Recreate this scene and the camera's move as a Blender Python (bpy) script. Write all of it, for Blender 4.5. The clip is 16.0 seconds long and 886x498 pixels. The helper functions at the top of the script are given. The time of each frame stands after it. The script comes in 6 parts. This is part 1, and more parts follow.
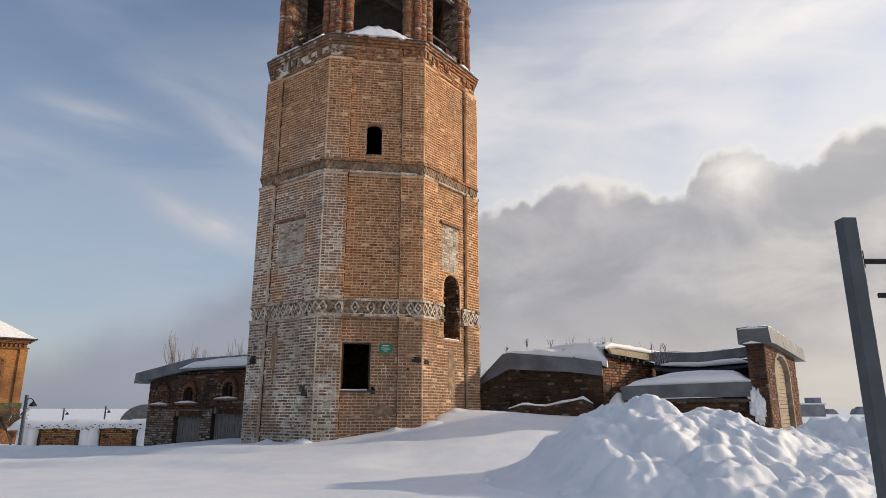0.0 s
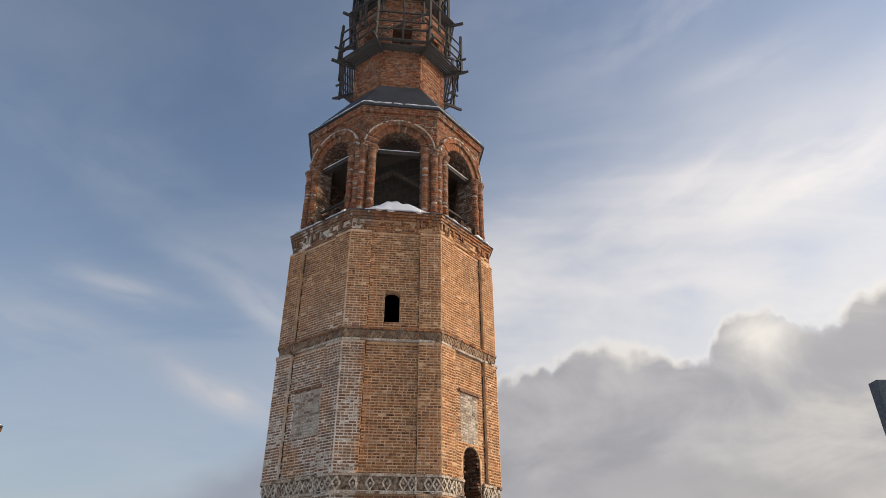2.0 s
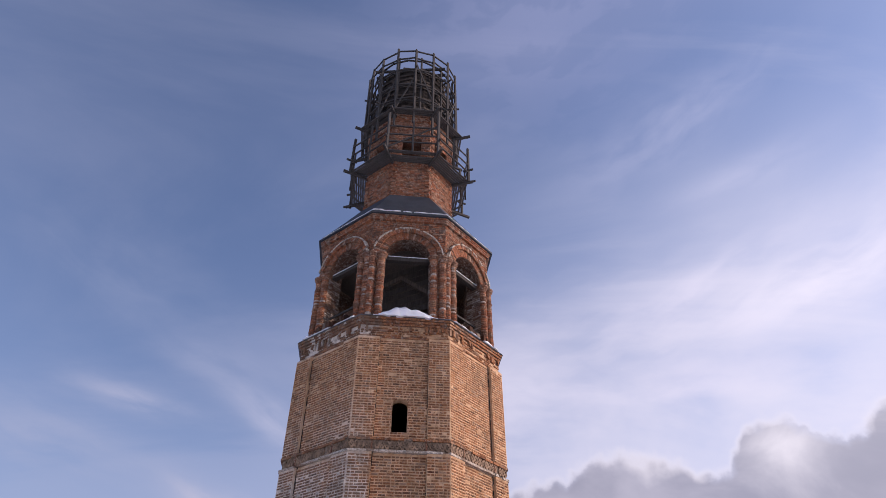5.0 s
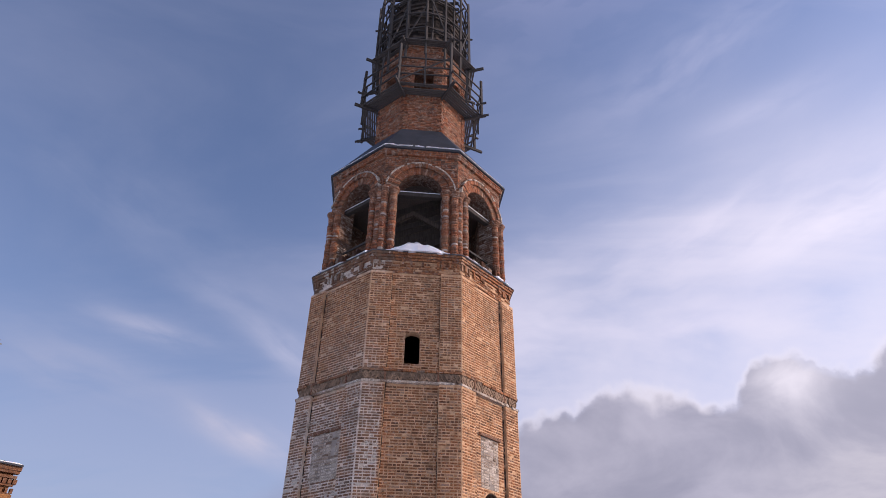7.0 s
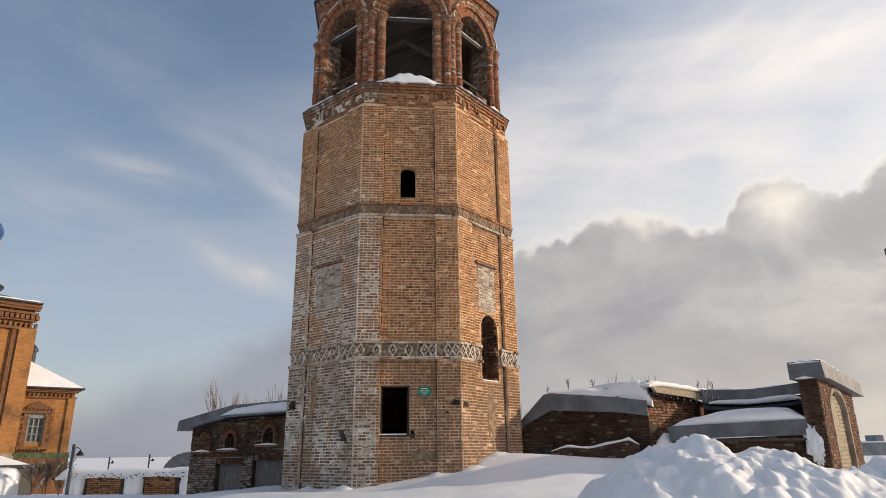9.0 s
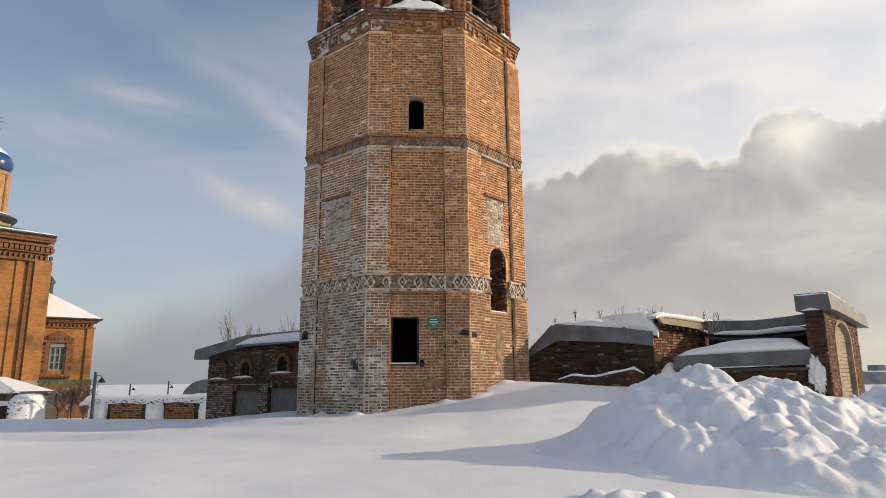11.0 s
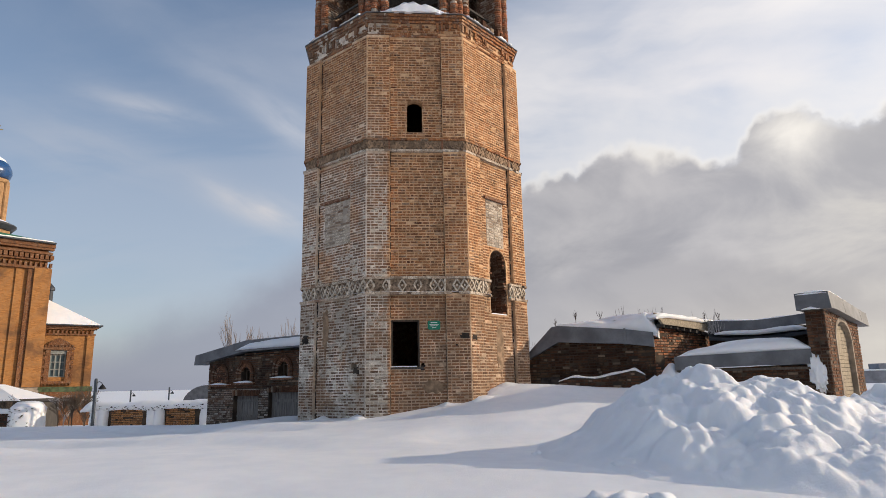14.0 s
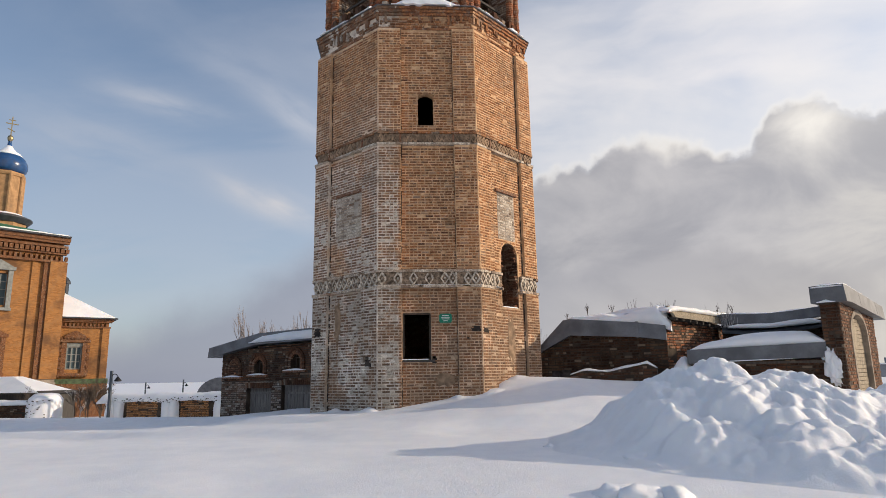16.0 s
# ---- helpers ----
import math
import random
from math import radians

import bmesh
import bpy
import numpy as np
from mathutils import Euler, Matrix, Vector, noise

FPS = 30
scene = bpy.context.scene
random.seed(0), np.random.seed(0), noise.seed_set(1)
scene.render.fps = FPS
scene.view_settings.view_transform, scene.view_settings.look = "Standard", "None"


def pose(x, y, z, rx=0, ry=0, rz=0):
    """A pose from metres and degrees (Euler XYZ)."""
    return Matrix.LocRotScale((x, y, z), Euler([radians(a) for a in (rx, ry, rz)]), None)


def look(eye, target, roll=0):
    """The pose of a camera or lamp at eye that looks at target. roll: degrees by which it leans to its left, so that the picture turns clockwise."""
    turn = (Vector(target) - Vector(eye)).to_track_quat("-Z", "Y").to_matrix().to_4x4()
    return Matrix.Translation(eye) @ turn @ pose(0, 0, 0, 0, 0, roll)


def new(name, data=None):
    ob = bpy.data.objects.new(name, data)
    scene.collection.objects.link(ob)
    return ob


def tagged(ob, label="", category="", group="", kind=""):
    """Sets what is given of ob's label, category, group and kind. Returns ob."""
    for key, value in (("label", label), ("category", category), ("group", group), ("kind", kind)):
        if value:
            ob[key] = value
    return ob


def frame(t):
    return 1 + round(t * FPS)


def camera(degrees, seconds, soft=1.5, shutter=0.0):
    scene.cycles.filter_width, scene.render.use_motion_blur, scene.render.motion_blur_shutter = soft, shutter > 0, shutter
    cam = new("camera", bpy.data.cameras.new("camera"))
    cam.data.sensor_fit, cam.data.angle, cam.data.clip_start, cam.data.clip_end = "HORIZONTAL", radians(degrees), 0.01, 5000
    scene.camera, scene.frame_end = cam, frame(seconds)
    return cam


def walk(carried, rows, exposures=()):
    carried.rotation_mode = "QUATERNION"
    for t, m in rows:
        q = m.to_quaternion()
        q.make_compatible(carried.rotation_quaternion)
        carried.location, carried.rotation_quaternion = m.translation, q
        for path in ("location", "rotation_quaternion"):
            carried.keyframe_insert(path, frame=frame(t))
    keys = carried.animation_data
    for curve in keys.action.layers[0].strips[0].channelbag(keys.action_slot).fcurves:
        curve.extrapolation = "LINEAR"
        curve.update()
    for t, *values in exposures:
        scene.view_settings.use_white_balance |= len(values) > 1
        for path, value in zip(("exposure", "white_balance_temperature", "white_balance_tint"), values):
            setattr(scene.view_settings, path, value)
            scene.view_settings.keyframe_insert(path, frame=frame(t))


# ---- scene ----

# ---------------------------------------------------------------- tuning
HAZE = (0.43, 0.495, 0.635)
HAZE_LOW = (0.425, 0.46, 0.58)
EXPOSURES = [(0.0, 0.12, 6780, 10), (2.5, 0.10, 6850, 10), (3.0, 0.06, 6000, 26), (7.5, 0.06, 6000, 26), (7.9, 0.20, 6900, 10), (9.0, 0.19, 7050, 10), (10.2, 0.19, 7300, 10), (12.4, 0.19, 6780, 10), (16.0, 0.19, 6720, 10)]

# ---------------------------------------------------------------- camera
cam = camera(69.9, 16.0, soft=0.7)
EYE = 1.65
TURNS = [  # seconds, yaw, pitch, roll
    (0.0, -0.12, 14.09, -0.08),
    (0.5, 0.54, 18.37, 0.12),
    (1.0, 1.36, 21.54, -0.43),
    (1.5, 1.75, 24.06, -0.31),
    (2.0, 1.63, 29.08, 0.14),
    (2.5, 1.85, 31.33, -0.01),
    (3.0, 2.19, 34.77, 0.17),
    (3.5, 2.05, 37.65, 0.33),
    (6.0, 2.95, 38.67, -0.58),
    (6.5, 3.33, 35.92, -0.68),
    (7.0, 3.14, 32.78, -0.93),
    (7.5, 2.82, 29.30, -0.53),
    (8.0, 2.60, 25.24, 0.05),
    (8.5, 2.81, 21.06, 0.23),
    (9.0, 3.43, 17.78, 0.68),
    (9.5, 3.70, 14.73, 0.22),
    (10.0, 3.94, 12.39, 0.28),
    (12.5, 4.32, 11.53, 0.69),
    (13.0, 3.69, 11.63, 0.54),
    (13.5, 3.83, 11.77, 0.82),
    (14.0, 4.31, 11.98, 1.13),
    (14.5, 4.74, 11.75, 1.07),
    (15.0, 4.81, 11.62, 1.07),
    (15.5, 4.99, 11.54, 1.03),
    (16.0, 5.33, 11.38, 1.02),
]
walk(cam, [(t, pose(0, 0, EYE, 90 + pitch, roll, yaw)) for t, yaw, pitch, roll in TURNS],
     exposures=EXPOSURES)

# ---------------------------------------------------------------- world and sun
SUN_AZ, SUN_EL = radians(85.5), radians(15.3)          # azimuth clockwise from +y
sun_dir = Vector((math.sin(SUN_AZ) * math.cos(SUN_EL), math.cos(SUN_AZ) * math.cos(SUN_EL), math.sin(SUN_EL)))
sun = new("sun", bpy.data.lights.new("sun", "SUN"))
sun.data.energy, sun.data.angle, sun.data.color = 3.2, radians(1.0), (1.0, 0.84, 0.66)
sun.matrix_world = look(sun_dir * 100, (0, 0, 0))


class Nodes:
    """Short hand for a node tree."""

    def __init__(self, tree):
        self.t = tree
        tree.nodes.clear()

    def add(self, kind, **values):
        n = self.t.nodes.new(kind)
        for k, v in values.items():
            if k == "op":
                n.operation = v
            elif k == "kind":
                n.data_type = v
            elif k == "blend":
                n.blend_type = v
        return n

    def put(self, value, socket):
        if isinstance(value, bpy.types.NodeSocket):
            self.t.links.new(value, socket)
        elif value is not None:
            socket.default_value = value

    def math(self, op, a, b=None, c=None, clamp=False):
        n = self.t.nodes.new("ShaderNodeMath")
        n.operation, n.use_clamp = op, clamp
        for v, s in zip((a, b, c), n.inputs):
            self.put(v, s)
        return n.outputs[0]

    def vmath(self, op, a, b=None):
        n = self.t.nodes.new("ShaderNodeVectorMath")
        n.operation = op
        for v, s in zip((a, b), n.inputs):
            self.put(v, s)
        return n.outputs[1] if op == "DOT_PRODUCT" else n.outputs[0]

    def noise(self, vec, scale, detail=4, rough=0.55, distortion=0.0):
        n = self.t.nodes.new("ShaderNodeTexNoise")
        self.put(vec, n.inputs["Vector"])
        n.inputs["Scale"].default_value, n.inputs["Detail"].default_value = scale, detail
        n.inputs["Roughness"].default_value, n.inputs["Distortion"].default_value = rough, distortion
        return n.outputs["Fac"]

    def step(self, v, lo, hi, a=0.0, b=1.0):
        n = self.t.nodes.new("ShaderNodeMapRange")
        n.interpolation_type = "SMOOTHSTEP"
        self.put(v, n.inputs[0])
        for x, s in zip((lo, hi, a, b), n.inputs[1:5]):
            self.put(x, s)
        return n.outputs[0]

    def mix(self, fac, a, b, blend="MIX"):
        n = self.t.nodes.new("ShaderNodeMix")
        n.data_type, n.blend_type = "RGBA", blend
        self.put(fac, n.inputs[0])
        for v, s in ((a, n.inputs[6]), (b, n.inputs[7])):
            self.put((*v, 1) if isinstance(v, tuple) and len(v) == 3 else v, s)
        return n.outputs[2]

    def xyz(self, v):
        n = self.t.nodes.new("ShaderNodeSeparateXYZ")
        self.put(v, n.inputs[0])
        return n.outputs

    def vec(self, x, y, z):
        n = self.t.nodes.new("ShaderNodeCombineXYZ")
        for v, s in zip((x, y, z), n.inputs):
            self.put(v, s)
        return n.outputs[0]


world = bpy.data.worlds.new("sky")
scene.world = world
world.use_nodes = True
N = Nodes(world.node_tree)
sky = N.add("ShaderNodeTexSky")
sky.sky_type, sky.sun_disc = "NISHITA", False
sky.sun_elevation, sky.sun_rotation = SUN_EL, SUN_AZ
sky.altitude, sky.air_density, sky.dust_density, sky.ozone_density = 100, 1.0, 1.2, 1.5
way = N.add("ShaderNodeTexCoord").outputs["Generated"]
dx, dy, dz = N.xyz(way)
azimuth = N.math("ARCTAN2", dx, dy)
height = N.math("ARCSINE", dz)
glow = N.step(N.vmath("DOT_PRODUCT", way, tuple(sun_dir)), -0.8, 0.95, 0.74, 1.08)
# thin streaks of high cloud, drawn out along the wind
lift = N.math("ADD", N.math("MAXIMUM", dz, 0.0), 0.22)
plane = N.vec(N.math("DIVIDE", dx, lift), N.math("DIVIDE", dy, lift), 0.0)
turn = N.add("ShaderNodeMapping")
N.put(plane, turn.inputs[0])
turn.inputs["Rotation"].default_value = (0, 0, radians(-32))
turn.inputs["Scale"].default_value = (0.55, 1.5, 1)
streak = N.noise(turn.outputs[0], 1.3, 7, 0.56, 0.8)
veil = N.noise(N.vmath("ADD", plane, (7.3, 2.1, 0.0)), 0.55, 3, 0.5, 0.5)
east = N.step(azimuth, -0.55, 0.55)
cirrus = N.math("MULTIPLY", N.step(N.math("ADD", streak, N.math("MULTIPLY", veil, 0.55)), 0.66, 0.94),
                N.math("ADD", N.math("MULTIPLY", east, 0.36), 0.18))
low_haze = N.math("MULTIPLY", N.step(height, 0.52, 0.03), N.math("MULTIPLY_ADD", east, 0.42, 0.68))
day = N.mix(N.math("MULTIPLY", low_haze, 0.80), N.mix(1.0, sky.outputs[0], (0.170, 0.168, 0.176), "MULTIPLY"), HAZE)
warm = N.mix(east, (0.62, 0.64, 0.72), (0.84, 0.81, 0.79))
day = N.mix(N.math("MULTIPLY", N.step(veil, 0.30, 0.66), N.math("MULTIPLY", N.step(azimuth, -0.5, 0.5, 0.06, 0.42), N.step(height, 1.75, 0.55))), day, warm)
day = N.mix(N.math("MULTIPLY", cirrus, 0.85), day, warm)


def wisps(a, e, long, wide, slope, ragged, seed):
    """A drawn-out patch of high cloud round azimuth a and height e, frayed along its length."""
    c, sn = math.cos(radians(slope)), math.sin(radians(slope))
    da, de = N.math("SUBTRACT", azimuth, a), N.math("SUBTRACT", height, e)
    u = N.math("ADD", N.math("MULTIPLY", da, c), N.math("MULTIPLY", de, sn))
    w = N.math("SUBTRACT", N.math("MULTIPLY", de, c), N.math("MULTIPLY", da, sn))
    bend = N.math("MULTIPLY", N.math("SUBTRACT", N.noise(N.vec(u, w, seed), 5.0, 3), 0.5), min(wide, 0.045) * 1.6)
    w = N.math("ADD", w, bend)
    r2 = N.math("ADD", N.math("POWER", N.math("DIVIDE", u, long), 2.0), N.math("POWER", N.math("ABSOLUTE", N.math("DIVIDE", w, wide)), 2.0))
    body = N.math("EXPONENT", N.math("MULTIPLY", r2, -1.0))
    fray = N.noise(N.vec(N.math("MULTIPLY", u, 6.0), N.math("MULTIPLY", w, 22.0), seed), 1.0, 6, 0.52, 0.15)
    return N.math("MULTIPLY", body, N.step(fray, 0.5 - ragged * 0.28, 0.5 + ragged * 0.22, 1.0 - ragged, 1.0))


for a, e, long, wide, slope, ragged, seed, strength, colour in (
        (0.30, 0.50, 0.40, 0.100, 4, 0.5, 1.0, 0.50, (0.72, 0.71, 0.74)),
        (0.60, 0.53, 0.20, 0.045, 8, 0.7, 2.0, 0.62, (0.92, 0.88, 0.86)),
        (0.44, 0.57, 0.16, 0.026, 12, 0.9, 13.0, 0.50, (0.84, 0.81, 0.82)),
        (0.35, 0.43, 0.24, 0.030, -5, 0.7, 9.0, 0.50, (0.82, 0.79, 0.80)),
        (0.45, 0.80, 0.22, 0.040, 8, 0.95, 3.0, 0.30, (0.64, 0.65, 0.73)),
        (0.55, 0.70, 0.14, 0.022, 4, 0.95, 14.0, 0.30, (0.66, 0.67, 0.74)),
        (0.07, 0.42, 0.10, 0.110, 0, 0.4, 4.0, 0.58, (0.78, 0.77, 0.79)),
        (-0.36, 0.268, 0.085, 0.022, -18, 0.75, 5.0, 0.80, (0.72, 0.70, 0.72)),
        (-0.32, 0.395, 0.085, 0.020, -27, 0.9, 6.0, 0.60, (0.66, 0.68, 0.75)),
        (-0.53, 0.395, 0.085, 0.018, -6, 0.95, 7.0, 0.60, (0.64, 0.66, 0.73)),
        (-0.42, 0.46, 0.10, 0.030, -18, 0.95, 8.0, 0.24, (0.62, 0.65, 0.73)),
        (-0.62, 0.33, 0.14, 0.045, -8, 0.9, 11.0, 0.36, (0.58, 0.61, 0.69)),
        (-0.60, 0.55, 0.16, 0.040, -12, 0.95, 12.0, 0.16, (0.58, 0.62, 0.71)),
        (0.22, 1.02, 0.45, 0.16, 4, 0.25, 15.0, 0.34, (0.46, 0.48, 0.62))):
    day = N.mix(N.math("MULTIPLY", wisps(a, e, long, wide, slope, ragged, seed), strength), day, colour)


# the banks of heaped cloud over the horizon, higher in the east
def skyline(stops):
    """The height of a cloud bank along the azimuth, from -0.7 to 1.2."""
    k = N.add("ShaderNodeValToRGB")
    N.put(N.math("DIVIDE", N.math("ADD", azimuth, 0.7), 1.9), k.inputs[0])
    e = k.color_ramp.elements
    for i, (a, h) in enumerate(stops):
        p = (a + 0.7) / 1.9
        el = e[i] if i < 2 else e.new(p)
        el.position, el.color = p, (h, h, h, 1)
    return k.outputs[0]


def puffs(scale, seed):
    """Rounded heads of cloud."""
    wob = N.noise(N.vec(azimuth, height, seed), scale * 1.6, 3, 0.5)
    v = N.t.nodes.new("ShaderNodeTexVoronoi")
    v.feature = "SMOOTH_F1"
    N.put(N.vec(N.math("MULTIPLY_ADD", wob, 0.25 / scale, azimuth), N.math("MULTIPLY_ADD", wob, 0.2 / scale, height), seed), v.inputs["Vector"])
    v.inputs["Scale"].default_value, v.inputs["Smoothness"].default_value = scale, 0.35
    return N.math("SUBTRACT", 0.42, v.outputs["Distance"])


west = N.math("SUBTRACT", 1.0, N.step(azimuth, -0.15, 0.10))
crisp = N.math("SUBTRACT", 1.0, west)
soft_noise = N.math("SUBTRACT", N.noise(N.vec(azimuth, height, 6.6), 16.0, 6, 0.6), 0.5)
heads = N.math("ADD", N.math("MULTIPLY", puffs(20.0, 4.1), 0.022), N.math("MULTIPLY", puffs(52.0, 2.2), 0.011))
heads = N.math("ADD", N.math("MULTIPLY", heads, crisp), N.math("MULTIPLY", soft_noise, 0.040))
top = N.math("ADD", heads, skyline([(-0.7, 0.05), (1.2, 0.42), (-0.55, 0.07), (-0.49, 0.102), (-0.40, 0.134), (-0.35, 0.165), (-0.29, 0.205), (-0.10, 0.265), (0.07, 0.308), (0.145, 0.328),
                                    (0.20, 0.358), (0.24, 0.362), (0.29, 0.345), (0.34, 0.326), (0.385, 0.326), (0.415, 0.360), (0.45, 0.372), (0.49, 0.358), (0.52, 0.342), (0.54, 0.332), (0.59, 0.364), (0.66, 0.380), (0.8, 0.40)]))
depth = N.math("SUBTRACT", top, height)
day = N.mix(N.math("MULTIPLY", N.step(depth, -0.12, 0.0), N.step(azimuth, -0.1, 0.2, 0.0, 0.55)), day, (0.78, 0.765, 0.77))
bank = N.step(depth, N.math("MULTIPLY_ADD", west, -0.020, -0.009), N.math("MULTIPLY_ADD", west, 0.035, 0.020))
inner = N.noise(N.vec(azimuth, N.math("MULTIPLY", height, 1.7), 1.7), 6.0, 6, 0.55, 0.4)
grey = N.mix(N.step(inner, 0.30, 0.70), (0.305, 0.31, 0.35), (0.47, 0.465, 0.49))
grey = N.mix(N.math("MULTIPLY", N.step(height, 0.19, 0.03), 0.7), grey, N.mix(east, HAZE_LOW, (0.56, 0.525, 0.48)))
# the lit crowns: a thin rim, and one tall head that is bright all through
crown = N.math("EXPONENT", N.math("MULTIPLY", N.math("ADD", N.math("POWER", N.math("DIVIDE", N.math("SUBTRACT", azimuth, 0.46), 0.055), 2.0), N.math("POWER", N.math("DIVIDE", N.math("SUBTRACT", height, 0.335), 0.045), 2.0)), -1.0))
rim_wide = N.step(N.noise(N.vec(azimuth, 1.1, 3.0), 14.0, 2), 0.35, 0.7, 0.010, 0.040)
rim = N.math("MULTIPLY", N.step(N.math("DIVIDE", depth, rim_wide), 1.0, 0.0), N.math("MULTIPLY", crisp, 0.90))
rim = N.math("MAXIMUM", rim, N.math("MULTIPLY", crown, N.step(inner, 0.25, 0.6, 0.45, 0.85)))
cream = N.step(azimuth, 0.30, 0.62)
grey = N.mix(N.math("MULTIPLY", cream, N.step(inner, 0.40, 0.66, 0.15, 0.62)), grey, (0.62, 0.60, 0.55))
grey = N.mix(N.math("MULTIPLY", west, 0.66), grey, (0.285, 0.32, 0.43))
day = N.mix(N.math("MULTIPLY", bank, N.math("MULTIPLY_ADD", west, -0.10, 0.92)), day, N.mix(rim, grey, (0.88, 0.85, 0.80)))
# a second, lower bank
low_top = N.math("ADD", skyline([(-0.7, 0.02), (1.2, 0.10), (-0.5, 0.05), (-0.38, 0.11), (-0.25, 0.13), (0.05, 0.15), (0.18, 0.195), (0.32, 0.195), (0.42, 0.17), (0.52, 0.11), (0.7, 0.12)]), N.math("MULTIPLY", heads, 0.9))
low_depth = N.math("SUBTRACT", low_top, height)
day = N.mix(N.math("MULTIPLY", N.math("MULTIPLY", N.step(low_depth, -0.008, 0.03), N.step(height, 0.03, 0.16)), 0.55), day, N.mix(east, (0.36, 0.385, 0.47), (0.325, 0.325, 0.355)))
back = N.add("ShaderNodeBackground")
N.put(day, back.inputs[0])
N.put(glow, back.inputs[1])
out = N.add("ShaderNodeOutputWorld")
N.put(back.outputs[0], out.inputs[0])


# ---------------------------------------------------------------- materials
def material(name, colour, rough=0.8, metal=0.0, scale=6.0, spread=0.35, bump=0.25, grain=60.0, dirt=(0.08, 0.07, 0.06), dirt_amount=0.25, spec=0.3):
    """A surface with two scales of variation and fine relief."""
    m = bpy.data.materials.new(name)
    m.use_nodes = True
    n = Nodes(m.node_tree)
    pos = n.add("ShaderNodeNewGeometry").outputs["Position"]
    a, b = n.noise(pos, scale, 5), n.noise(pos, grain, 3)
    dark = tuple(c * (1 - spread) for c in colour)
    light = tuple(min(1, c * (1 + spread)) for c in colour)
    c = n.mix(n.step(a, 0.3, 0.7), dark, light)
    c = n.mix(n.math("MULTIPLY", n.step(b, 0.35, 0.75), 0.35), c, dark)
    c = n.mix(n.math("MULTIPLY", n.step(n.noise(pos, scale * 0.3, 5), 0.52, 0.72), dirt_amount), c, dirt)
    finish(m, n, c, rough, metal, n.math("ADD", n.math("MULTIPLY", a, 0.5), b), bump, spec)
    return m


def finish(m, n, colour, rough, metal, relief, bump, spec=0.3, distance=0.02):
    s = n.add("ShaderNodeBsdfPrincipled")
    n.put(colour, s.inputs["Base Color"])
    n.put(rough, s.inputs["Roughness"])
    s.inputs["Metallic"].default_value = metal
    s.inputs["Specular IOR Level"].default_value = spec
    if bump:
        k = n.add("ShaderNodeBump")
        k.inputs["Strength"].default_value, k.inputs["Distance"].default_value = bump, distance
        n.put(relief, k.inputs["Height"])
        n.put(k.outputs[0], s.inputs["Normal"])
    o = n.add("ShaderNodeOutputMaterial")
    n.put(s.outputs[0], o.inputs[0])
    return s


def wash_field(n, x, z):
    """Where limewash is left on the tower: the western faces up to the upper frieze and, thinly, the foot."""
    worn = n.step(n.noise(n.vec(n.math("MULTIPLY", x, 1.4), 0.0, z), 0.55, 4, 0.6), 0.36, 0.52, 0.30, 1.0)
    side = n.math("MULTIPLY", n.step(x, -3.27, -3.42), worn)
    low = n.step(z, 13.2, 7.5)
    foot = n.math("MULTIPLY", n.step(z, 5.2, 2.4), 0.12)
    return n.math("ADD", n.math("MULTIPLY", n.math("MULTIPLY", side, n.math("MAXIMUM", low, n.step(z, 13.9, 14.2))), 0.34), foot)


def grime_and_foot_shade(n, pos, z, colour, amount):
    """Blotches of old soot; below the lower frieze the foot's shade is put into the colour too."""
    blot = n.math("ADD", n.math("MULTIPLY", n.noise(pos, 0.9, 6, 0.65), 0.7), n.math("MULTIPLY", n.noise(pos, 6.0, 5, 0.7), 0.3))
    # more dark below the frieze: shade at the foot, kept in the colour
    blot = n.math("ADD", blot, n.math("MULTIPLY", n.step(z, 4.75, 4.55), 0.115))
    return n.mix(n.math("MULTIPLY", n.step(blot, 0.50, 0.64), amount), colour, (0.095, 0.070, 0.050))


def joint_material(name):
    """Tan lime mortar, whiter where the wash is left, with crumbled dark pits."""
    m = bpy.data.materials.new(name)
    m.use_nodes = True
    n = Nodes(m.node_tree)
    pos = n.add("ShaderNodeNewGeometry").outputs["Position"]
    x, y, z = n.xyz(pos)
    fine, mid = n.noise(pos, 40.0, 4, 0.7), n.noise(pos, 3.2, 6, 0.7)
    c = n.mix(n.step(mid, 0.35, 0.65), (0.49, 0.285, 0.152), (0.73, 0.475, 0.28))
    field = n.math("MULTIPLY", wash_field(n, x, z), 2.0, None, True)
    c = n.mix(field, c, n.mix(n.step(mid, 0.35, 0.6), (0.60, 0.54, 0.46), (0.86, 0.82, 0.74)))
    c = n.mix(n.math("MULTIPLY", n.step(n.math("MULTIPLY_ADD", field, 0.05, n.noise(pos, 5.0, 6, 0.75)), 0.60, 0.70), 0.7), c, (0.07, 0.05, 0.037))
    c = n.mix(n.math("MULTIPLY", n.step(fine, 0.52, 0.70), 0.45), c, (0.11, 0.075, 0.05))
    c = grime_and_foot_shade(n, pos, z, c, 0.42)
    finish(m, n, c, 0.95, 0.0, n.math("ADD", fine, mid), 0.6, 0.1, 0.02)
    return m


